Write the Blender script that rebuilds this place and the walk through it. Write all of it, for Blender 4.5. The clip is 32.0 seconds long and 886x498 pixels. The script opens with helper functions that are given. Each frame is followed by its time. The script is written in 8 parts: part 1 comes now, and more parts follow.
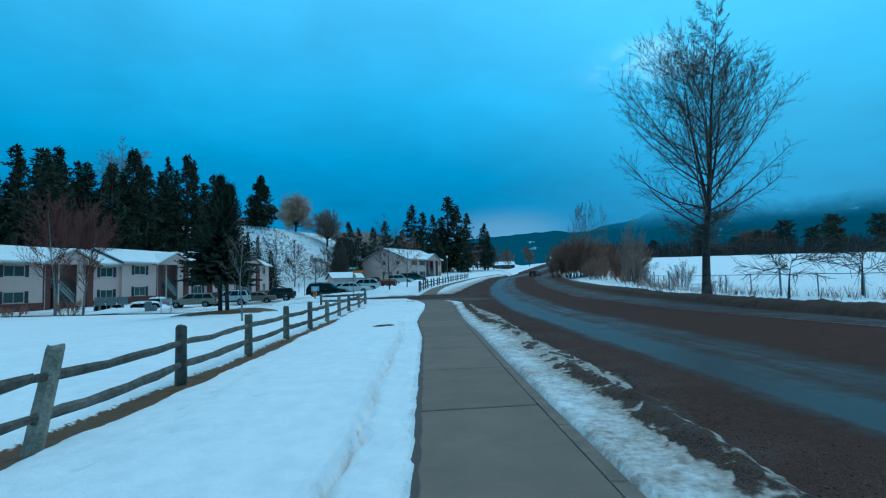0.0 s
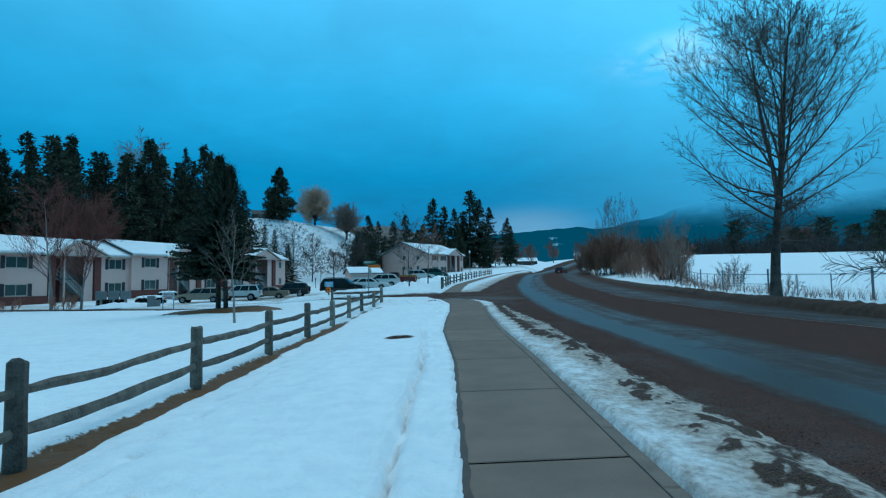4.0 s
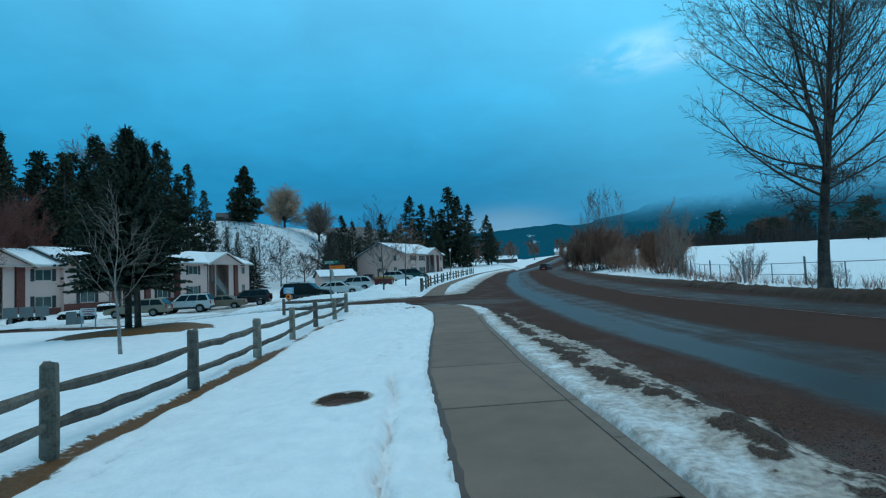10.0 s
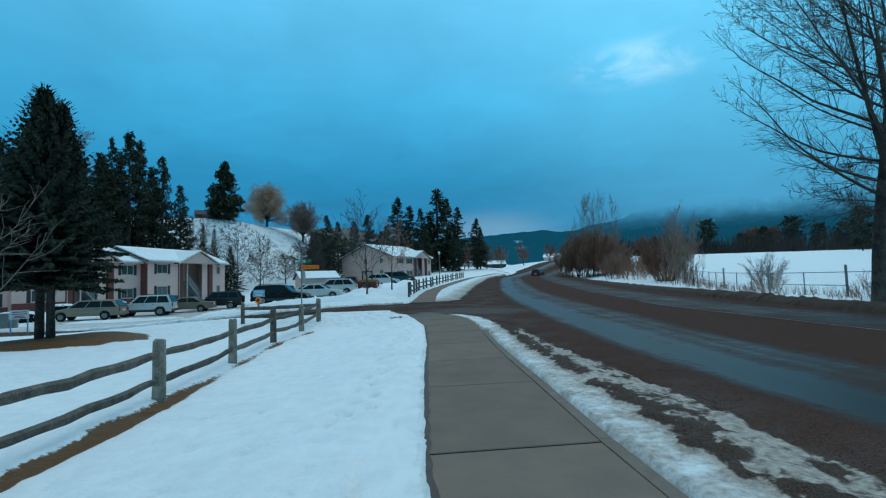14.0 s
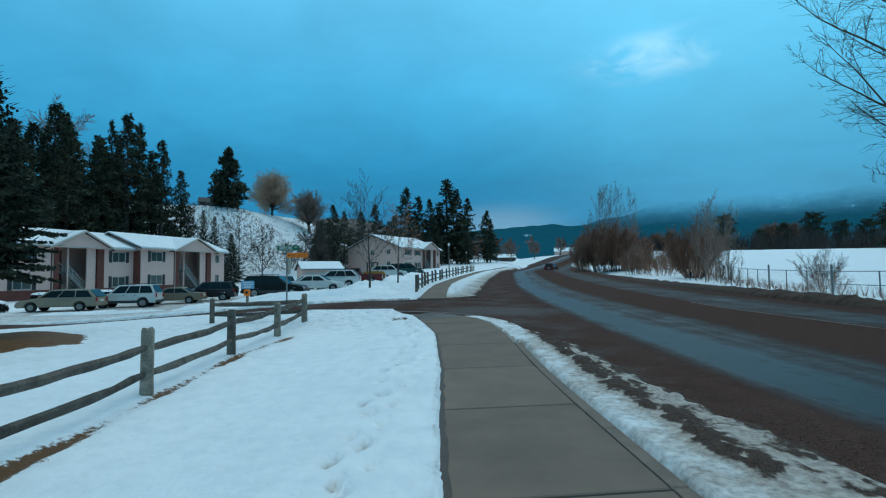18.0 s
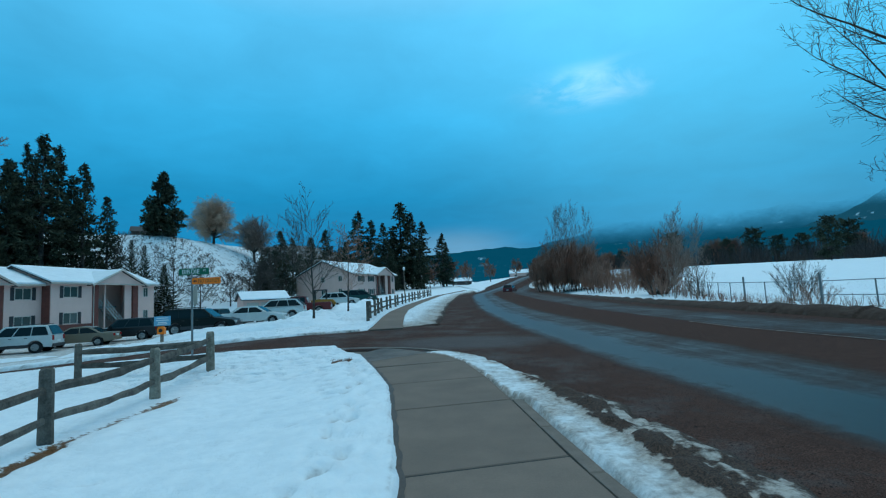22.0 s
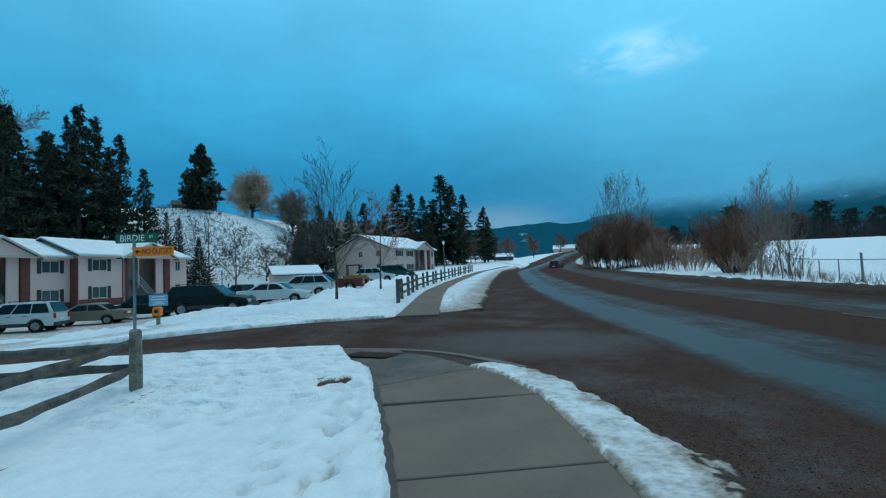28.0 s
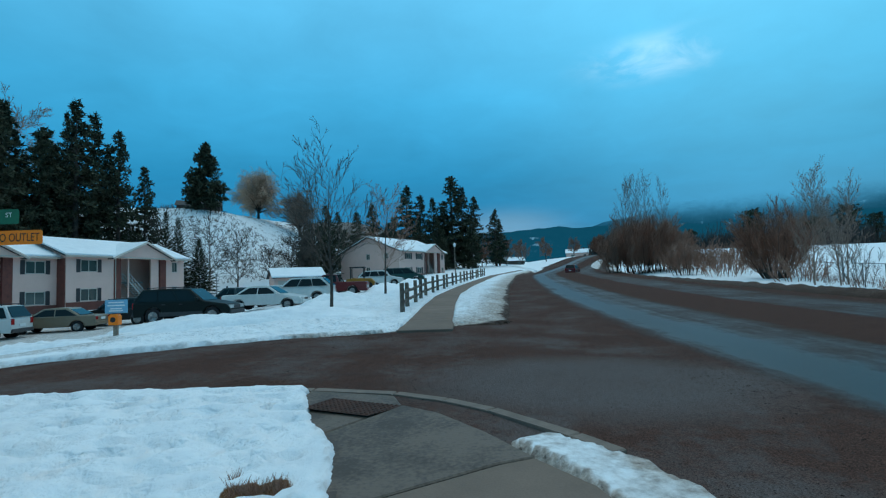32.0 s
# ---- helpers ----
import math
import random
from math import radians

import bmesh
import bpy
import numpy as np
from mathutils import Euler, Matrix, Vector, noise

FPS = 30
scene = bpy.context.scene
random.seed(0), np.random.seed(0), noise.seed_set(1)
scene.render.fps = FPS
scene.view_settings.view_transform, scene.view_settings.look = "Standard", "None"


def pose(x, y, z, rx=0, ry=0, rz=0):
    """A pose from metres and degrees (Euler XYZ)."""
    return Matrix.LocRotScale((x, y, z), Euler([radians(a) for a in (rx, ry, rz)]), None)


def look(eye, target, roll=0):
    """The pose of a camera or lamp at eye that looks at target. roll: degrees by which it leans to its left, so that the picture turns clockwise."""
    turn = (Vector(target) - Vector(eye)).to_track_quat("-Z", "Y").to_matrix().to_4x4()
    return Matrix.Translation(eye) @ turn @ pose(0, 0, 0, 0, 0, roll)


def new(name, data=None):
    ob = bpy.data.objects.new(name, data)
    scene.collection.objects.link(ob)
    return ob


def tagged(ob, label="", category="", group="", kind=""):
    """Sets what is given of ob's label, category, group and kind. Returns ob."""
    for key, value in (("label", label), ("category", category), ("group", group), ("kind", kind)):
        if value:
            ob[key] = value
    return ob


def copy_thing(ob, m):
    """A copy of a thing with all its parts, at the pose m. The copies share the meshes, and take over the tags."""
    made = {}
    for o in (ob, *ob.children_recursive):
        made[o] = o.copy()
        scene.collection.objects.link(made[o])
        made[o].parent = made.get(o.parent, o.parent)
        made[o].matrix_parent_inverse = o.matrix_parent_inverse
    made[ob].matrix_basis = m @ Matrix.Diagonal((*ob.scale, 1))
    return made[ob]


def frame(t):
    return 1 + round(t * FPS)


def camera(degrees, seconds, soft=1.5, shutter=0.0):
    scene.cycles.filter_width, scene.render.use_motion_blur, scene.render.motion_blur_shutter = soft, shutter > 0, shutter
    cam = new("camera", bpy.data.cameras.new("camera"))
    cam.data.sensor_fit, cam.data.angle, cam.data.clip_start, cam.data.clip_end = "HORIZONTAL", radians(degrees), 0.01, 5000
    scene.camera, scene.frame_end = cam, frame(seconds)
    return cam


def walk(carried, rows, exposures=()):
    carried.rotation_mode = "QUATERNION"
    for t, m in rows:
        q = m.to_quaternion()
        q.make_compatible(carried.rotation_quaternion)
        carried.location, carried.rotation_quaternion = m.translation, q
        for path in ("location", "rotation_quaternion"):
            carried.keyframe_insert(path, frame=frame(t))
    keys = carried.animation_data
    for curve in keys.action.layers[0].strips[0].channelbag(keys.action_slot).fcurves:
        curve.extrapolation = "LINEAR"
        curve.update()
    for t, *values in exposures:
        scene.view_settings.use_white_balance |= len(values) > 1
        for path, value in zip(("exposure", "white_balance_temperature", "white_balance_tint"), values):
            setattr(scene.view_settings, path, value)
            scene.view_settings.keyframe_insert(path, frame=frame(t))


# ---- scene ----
cam = camera(83.0, 32.0, soft=1.2)
PATH = [
    (0, (1.031, 0.092, 1.526), (0.946, 2.086, 1.659), -1.5),
    (0.5, (0.963, 0.638, 1.522), (0.815, 2.63, 1.633), -1.4),
    (1, (0.866, 1.194, 1.54), (0.784, 3.189, 1.669), -1.4),
    (1.5, (0.785, 1.715, 1.549), (0.607, 3.704, 1.661), -2.0),
    (2, (0.671, 2.256, 1.565), (0.457, 4.239, 1.707), -1.6),
    (2.5, (0.641, 2.838, 1.56), (0.524, 4.828, 1.73), -1.1),
    (3, (0.568, 3.404, 1.562), (0.374, 5.391, 1.686), -0.8),
    (3.5, (0.483, 3.952, 1.588), (0.324, 5.942, 1.704), -0.7),
    (5.5, (0.299, 6.137, 1.611), (0.092, 8.122, 1.745), -2.0),
    (6, (0.26, 6.651, 1.586), (0.138, 8.642, 1.731), -2.1),
    (6.5, (0.273, 7.201, 1.575), (0.203, 9.193, 1.735), -2.8),
    (7, (0.196, 7.702, 1.564), (0.105, 9.695, 1.702), -2.9),
    (7.5, (0.129, 8.229, 1.602), (0.056, 10.223, 1.743), -2.9),
    (8, (0.104, 8.794, 1.611), (-0.005, 10.786, 1.751), -2.8),
    (8.5, (-0.003, 9.325, 1.604), (-0.133, 11.317, 1.734), -2.6),
    (9, (-0.05, 9.857, 1.61), (-0.148, 11.85, 1.745), -2.6),
    (9.5, (-0.136, 10.464, 1.594), (-0.261, 12.456, 1.711), -2.8),
    (10, (-0.184, 11.001, 1.613), (-0.263, 12.996, 1.73), -2.7),
    (10.5, (-0.176, 11.5, 1.606), (-0.245, 13.495, 1.725), -2.6),
    (11, (-0.248, 12.049, 1.589), (-0.337, 14.044, 1.696), -3.0),
    (11.5, (-0.321, 12.623, 1.587), (-0.348, 14.618, 1.724), -3.5),
    (12, (-0.374, 13.167, 1.594), (-0.462, 15.16, 1.729), -3.3),
    (12.5, (-0.478, 13.711, 1.599), (-0.582, 15.703, 1.751), -2.9),
    (13, (-0.463, 14.224, 1.604), (-0.549, 16.216, 1.759), -2.8),
    (13.5, (-0.52, 14.719, 1.611), (-0.649, 16.709, 1.761), -2.8),
    (14, (-0.637, 15.32, 1.625), (-0.665, 17.316, 1.757), -1.7),
    (14.5, (-0.7, 15.87, 1.664), (-0.77, 17.866, 1.772), -1.5),
    (16.5, (-0.912, 18.015, 1.771), (-1.014, 20.01, 1.868), -1.8),
    (17, (-0.868, 18.439, 1.695), (-0.9, 20.436, 1.793), -1.3),
    (17.5, (-0.938, 19.024, 1.667), (-1.028, 21.02, 1.762), -1.1),
    (18, (-0.961, 19.502, 1.662), (-1.023, 21.498, 1.766), -0.8),
    (18.5, (-1.034, 20.095, 1.664), (-1.171, 22.089, 1.726), -1.8),
    (19, (-1.046, 20.578, 1.641), (-1.138, 22.573, 1.752), -2.8),
    (19.5, (-1.059, 21.096, 1.665), (-1.107, 23.092, 1.783), -2.6),
    (20, (-0.996, 21.539, 1.659), (-1.053, 23.534, 1.791), -3.7),
    (20.5, (-1.11, 22.12, 1.625), (-0.994, 24.109, 1.801), -4.7),
    (21, (-1.054, 22.587, 1.652), (-0.962, 24.578, 1.817), -4.1),
    (21.5, (-1.126, 23.08, 1.625), (-1.043, 25.071, 1.792), -3.1),
    (22, (-1.082, 23.545, 1.613), (-0.96, 25.532, 1.812), -2.9),
    (22.5, (-1.087, 23.93, 1.629), (-1.024, 25.924, 1.778), -2.5),
    (23, (-1.106, 24.445, 1.667), (-0.997, 26.436, 1.822), -2.5),
    (23.5, (-1.119, 24.89, 1.67), (-0.964, 26.876, 1.847), -2.3),
    (24, (-1.186, 25.325, 1.661), (-1.115, 27.319, 1.806), -2.6),
    (24.5, (-1.26, 25.828, 1.681), (-1.157, 27.82, 1.824), -2.4),
    (25, (-1.24, 26.291, 1.687), (-1.139, 28.283, 1.821), -2.1),
    (25.5, (-1.272, 26.777, 1.685), (-1.262, 28.775, 1.781), -2.2),
    (27.5, (-0.965, 28.34, 1.727), (-0.916, 30.336, 1.855), -2.1),
    (28, (-1.042, 28.707, 1.745), (-1.086, 30.703, 1.854), -2.4),
    (28.5, (-1.093, 29.298, 1.774), (-1.097, 31.293, 1.913), -2.4),
    (29, (-1.037, 29.701, 1.77), (-1.021, 31.695, 1.925), -2.7),
    (29.5, (-1.119, 30.15, 1.751), (-1.152, 32.145, 1.892), -2.4),
    (30, (-1.141, 30.735, 1.752), (-1.039, 32.725, 1.929), -2.1),
    (30.5, (-1.123, 31.171, 1.764), (-1.086, 33.164, 1.929), -2.7),
    (31, (-1.209, 31.574, 1.774), (-1.177, 33.567, 1.939), -2.7),
    (31.5, (-1.205, 32.112, 1.753), (-1.17, 34.105, 1.916), -2.8),
    (32, (-1.282, 32.588, 1.751), (-1.365, 34.582, 1.877), -2.0),
]
walk(cam, [(t, look(eye, target, roll)) for t, eye, target, roll in PATH], [(0, -0.06, 5400, 1), (3, -0.05, 5560, 2), (7, -0.05, 5880, 6), (10, -0.04, 6200, 8), (14, -0.04, 6400, 10), (20, -0.03, 6500, 10), (22, -0.04, 5950, 6), (26, -0.04, 6330, 9), (32, -0.02, 6370, 10)])

# ---------- sky, sun ----------
SUN_AZ, SUN_EL = radians(20), radians(52)      # ahead and to the right of the walk, behind the cloud
world = bpy.data.worlds.new("overcast_sky")
scene.world = world
world.use_nodes = True
wn, wl = world.node_tree.nodes, world.node_tree.links
wn.clear()


def wnode(kind, **sets):
    n = wn.new(kind)
    for k, v in sets.items():
        n.inputs[k].default_value = v
    return n


w_out = wn.new("ShaderNodeOutputWorld")
w_bg = wnode("ShaderNodeBackground", Strength=1.0)
w_tc = wn.new("ShaderNodeTexCoord")
w_sky = wn.new("ShaderNodeTexSky")
w_sky.sky_type = "NISHITA"
w_sky.sun_disc = False
w_sky.sun_elevation, w_sky.sun_rotation = SUN_EL, SUN_AZ
w_sep = wn.new("ShaderNodeSeparateXYZ")
wl.new(w_tc.outputs["Generated"], w_sep.inputs[0])
# tone of the cloud deck by height over the horizon
w_ramp = wn.new("ShaderNodeValToRGB")
stops = [(0.0, (0.13, 0.36, 0.52)), (0.035, (0.075, 0.31, 0.50)), (0.10, (0.014, 0.21, 0.42)), (0.20, (0.020, 0.28, 0.53)),
         (0.34, (0.055, 0.41, 0.71)), (0.50, (0.11, 0.50, 0.80)), (0.60, (0.24, 0.58, 0.83)), (0.76, (0.49, 0.78, 0.92)), (1.0, (0.58, 0.86, 0.98))]
els = w_ramp.color_ramp.elements
while len(els) < len(stops):
    els.new(0.5)
for e, (p, c) in zip(els, stops):
    e.position, e.color = p, (*c, 1)
wl.new(w_sep.outputs[2], w_ramp.inputs[0])
# drifting cloud: two layers of stretched noise on a flat deck
w_up = wn.new("ShaderNodeMath")
w_up.operation = "ADD"
w_up.inputs[1].default_value = 0.16
wl.new(w_sep.outputs[2], w_up.inputs[0])
w_div = wn.new("ShaderNodeVectorMath")
w_div.operation = "DIVIDE"
w_comb = wn.new("ShaderNodeCombineXYZ")
for i in range(3):
    wl.new(w_up.outputs[0], w_comb.inputs[i])
wl.new(w_tc.outputs["Generated"], w_div.inputs[0])
wl.new(w_comb.outputs[0], w_div.inputs[1])
w_n1 = wnode("ShaderNodeTexNoise", Scale=0.75, Detail=4.0, Roughness=0.5, Distortion=0.4)
w_n2 = wnode("ShaderNodeTexNoise", Scale=3.3, Detail=7.0, Roughness=0.6, Distortion=0.3)
wl.new(w_div.outputs[0], w_n1.inputs["Vector"])
wl.new(w_div.outputs[0], w_n2.inputs["Vector"])
w_m1 = wn.new("ShaderNodeMapRange")
for i, v in zip(("From Min", "From Max", "To Min", "To Max"), (0.3, 0.72, 0.86, 1.13)):
    w_m1.inputs[i].default_value = v
wl.new(w_n1.outputs[0], w_m1.inputs[0])
w_m2 = wn.new("ShaderNodeMapRange")
for i, v in zip(("From Min", "From Max", "To Min", "To Max"), (0.3, 0.7, 0.94, 1.06)):
    w_m2.inputs[i].default_value = v
wl.new(w_n2.outputs[0], w_m2.inputs[0])
w_mul = wn.new("ShaderNodeMath")
w_mul.operation = "MULTIPLY"
wl.new(w_m1.outputs[0], w_mul.inputs[0])
wl.new(w_m2.outputs[0], w_mul.inputs[1])
w_tone = wn.new("ShaderNodeVectorMath")
w_tone.operation = "SCALE"
wl.new(w_ramp.outputs[0], w_tone.inputs[0])
wl.new(w_mul.outputs[0], w_tone.inputs["Scale"])
# a thin bright place in the cloud deck
GLOW_AZ, GLOW_EL = radians(21.6), radians(22.0)
glow_dir = Vector((math.sin(GLOW_AZ) * math.cos(GLOW_EL), math.cos(GLOW_AZ) * math.cos(GLOW_EL), math.sin(GLOW_EL)))
w_off = wn.new("ShaderNodeVectorMath")
w_off.operation = "SUBTRACT"
w_off.inputs[1].default_value = glow_dir
wl.new(w_tc.outputs["Generated"], w_off.inputs[0])
w_flat = wn.new("ShaderNodeVectorMath")
w_flat.operation = "MULTIPLY"
w_flat.inputs[1].default_value = (0.8, 0.8, 2.8)
wl.new(w_off.outputs[0], w_flat.inputs[0])
w_len = wn.new("ShaderNodeVectorMath")
w_len.operation = "LENGTH"
wl.new(w_flat.outputs[0], w_len.inputs[0])
w_glow = wn.new("ShaderNodeMapRange")
w_glow.interpolation_type = "SMOOTHERSTEP"
for i, v in zip(("From Min", "From Max", "To Min", "To Max"), (0.0, 0.15, 1.0, 0.0)):
    w_glow.inputs[i].default_value = v
wl.new(w_len.outputs["Value"], w_glow.inputs[0])
w_gap = wn.new("ShaderNodeMapRange")
for i, v in zip(("From Min", "From Max", "To Min", "To Max"), (0.40, 0.66, 0.05, 1.0)):
    w_gap.inputs[i].default_value = v
w_n3 = wnode("ShaderNodeTexNoise", Scale=5.2, Detail=6.0, Roughness=0.55, Distortion=0.5)
wl.new(w_div.outputs[0], w_n3.inputs["Vector"])
wl.new(w_n3.outputs[0], w_gap.inputs[0])
w_gm = wn.new("ShaderNodeMath")
w_gm.operation = "MULTIPLY"
wl.new(w_glow.outputs[0], w_gm.inputs[0])
wl.new(w_gap.outputs[0], w_gm.inputs[1])
w_gcol = wn.new("ShaderNodeVectorMath")
w_gcol.operation = "SCALE"
w_gcol.inputs[0].default_value = (0.34, 0.27, 0.18)
wl.new(w_gm.outputs[0], w_gcol.inputs["Scale"])
w_add = wn.new("ShaderNodeVectorMath")
wl.new(w_tone.outputs[0], w_add.inputs[0])
wl.new(w_gcol.outputs[0], w_add.inputs[1])
# a paler gap low over the far end of the valley
w_low = wn.new("ShaderNodeVectorMath")
w_low.operation = "SUBTRACT"
w_low.inputs[1].default_value = (math.sin(radians(4.5)) * math.cos(radians(5.5)), math.cos(radians(4.5)) * math.cos(radians(5.5)), math.sin(radians(5.5)))
wl.new(w_tc.outputs["Generated"], w_low.inputs[0])
w_lowf = wn.new("ShaderNodeVectorMath")
w_lowf.operation = "MULTIPLY"
w_lowf.inputs[1].default_value = (1.0, 1.0, 3.2)
wl.new(w_low.outputs[0], w_lowf.inputs[0])
w_lowl = wn.new("ShaderNodeVectorMath")
w_lowl.operation = "LENGTH"
wl.new(w_lowf.outputs[0], w_lowl.inputs[0])
w_lowg = wn.new("ShaderNodeMapRange")
w_lowg.interpolation_type = "SMOOTHERSTEP"
for i, v in zip(("From Min", "From Max", "To Min", "To Max"), (0.0, 0.20, 1.0, 0.0)):
    w_lowg.inputs[i].default_value = v
wl.new(w_lowl.outputs["Value"], w_lowg.inputs[0])
w_lowc = wn.new("ShaderNodeVectorMath")
w_lowc.operation = "SCALE"
w_lowc.inputs[0].default_value = (0.12, 0.13, 0.11)
wl.new(w_lowg.outputs[0], w_lowc.inputs["Scale"])
w_add4 = wn.new("ShaderNodeVectorMath")
# clear sky above the deck, faint
w_sk = wn.new("ShaderNodeVectorMath")
w_sk.operation = "SCALE"
w_sk.inputs["Scale"].default_value = 0.002
wl.new(w_sky.outputs[0], w_sk.inputs[0])
w_add2 = wn.new("ShaderNodeVectorMath")
# the deck is lighter all round that place
w_wide = wn.new("ShaderNodeMapRange")
w_wide.interpolation_type = "SMOOTHERSTEP"
for i, v in zip(("From Min", "From Max", "To Min", "To Max"), (0.0, 0.75, 1.0, 0.0)):
    w_wide.inputs[i].default_value = v
w_side = wn.new("ShaderNodeVectorMath")
w_side.operation = "DISTANCE"
w_side.inputs[1].default_value = (math.sin(radians(36)) * math.cos(radians(24)), math.cos(radians(36)) * math.cos(radians(24)), math.sin(radians(24)))
wl.new(w_tc.outputs["Generated"], w_side.inputs[0])
wl.new(w_side.outputs["Value"], w_wide.inputs[0])
w_wcol = wn.new("ShaderNodeVectorMath")
w_wcol.operation = "SCALE"
w_wcol.inputs[0].default_value = (0.06, 0.15, 0.16)
wl.new(w_wide.outputs[0], w_wcol.inputs["Scale"])
w_add3 = wn.new("ShaderNodeVectorMath")
wl.new(w_add.outputs[0], w_add3.inputs[0])
wl.new(w_wcol.outputs[0], w_add3.inputs[1])
wl.new(w_add3.outputs[0], w_add4.inputs[0])
wl.new(w_lowc.outputs[0], w_add4.inputs[1])
wl.new(w_add4.outputs[0], w_add2.inputs[0])
wl.new(w_sk.outputs[0], w_add2.inputs[1])
wl.new(w_add2.outputs[0], w_bg.inputs["Color"])
wl.new(w_bg.outputs[0], w_out.inputs[0])

sun_dir = Vector((math.sin(SUN_AZ) * math.cos(SUN_EL), math.cos(SUN_AZ) * math.cos(SUN_EL), math.sin(SUN_EL)))
sun = new("sun", bpy.data.lights.new("sun", "SUN"))
sun.data.energy, sun.data.angle, sun.data.color = 0.5, radians(50), (1.0, 0.90, 0.80)
sun.matrix_world = look(sun_dir * 60, (0, 0, 0))


# ---------- materials ----------
def material(name, colour, rough=0.8, metal=0.0, second=None, scale=6.0, fine=60.0, bump=0.15, bump_size=0.01, spec=0.4, coat=0.0, spread=0.5,
             random=0.0, coords="Object", island=0.0):
    """Colour that wanders to a second tone at two scales, with fine relief."""
    m = bpy.data.materials.new(name)
    m.use_nodes = True
    n, l = m.node_tree.nodes, m.node_tree.links
    b = n["Principled BSDF"]
    b.inputs["Roughness"].default_value, b.inputs["Metallic"].default_value = rough, metal
    b.inputs["Specular IOR Level"].default_value, b.inputs["Coat Weight"].default_value = spec, coat
    second = second or tuple(c * 0.72 for c in colour)
    tc = n.new("ShaderNodeTexCoord")
    a = n.new("ShaderNodeTexNoise")
    a.inputs["Scale"].default_value, a.inputs["Detail"].default_value, a.inputs["Roughness"].default_value = scale, 5, 0.6
    f = n.new("ShaderNodeTexNoise")
    f.inputs["Scale"].default_value, f.inputs["Detail"].default_value = fine, 4
    for t in (a, f):
        l.new(tc.outputs[coords], t.inputs["Vector"])
    s = n.new("ShaderNodeMath")
    s.operation = "MULTIPLY_ADD"
    s.inputs[1].default_value = 0.5
    l.new(f.outputs[0], s.inputs[0])
    l.new(a.outputs[0], s.inputs[2])
    r = n.new("ShaderNodeMapRange")
    r.inputs["From Min"].default_value, r.inputs["From Max"].default_value = 0.75 - spread * 0.5, 0.75 + spread * 0.5
    l.new(s.outputs[0], r.inputs[0])
    mix = n.new("ShaderNodeMix")
    mix.data_type = "RGBA"
    mix.inputs[6].default_value, mix.inputs[7].default_value = (*colour, 1), (*second, 1)
    l.new(r.outputs[0], mix.inputs[0])
    last = mix.outputs[2]
    if random or island:
        if random:
            o = n.new("ShaderNodeObjectInfo").outputs["Random"]
        else:
            o = n.new("ShaderNodeNewGeometry").outputs["Random Per Island"]
        k = n.new("ShaderNodeMapRange")
        k.inputs["To Min"].default_value, k.inputs["To Max"].default_value = 1 - (random or island), 1 + (random or island)
        l.new(o, k.inputs[0])
        v = n.new("ShaderNodeVectorMath")
        v.operation = "SCALE"
        l.new(last, v.inputs[0])
        l.new(k.outputs[0], v.inputs["Scale"])
        last = v.outputs[0]
    l.new(last, b.inputs["Base Color"])
    if bump:
        u = n.new("ShaderNodeBump")
        u.inputs["Strength"].default_value, u.inputs["Distance"].default_value = bump, bump_size
        l.new(f.outputs[0], u.inputs["Height"])
        l.new(u.outputs[0], b.inputs["Normal"])
    return m


def glass(name, colour=(0.02, 0.03, 0.035), rough=0.06, spec=0.6):
    m = bpy.data.materials.new(name)
    m.use_nodes = True
    b = m.node_tree.nodes["Principled BSDF"]
    b.inputs["Base Color"].default_value, b.inputs["Roughness"].default_value = (*colour, 1), rough
    b.inputs["Specular IOR Level"].default_value = spec
    return m


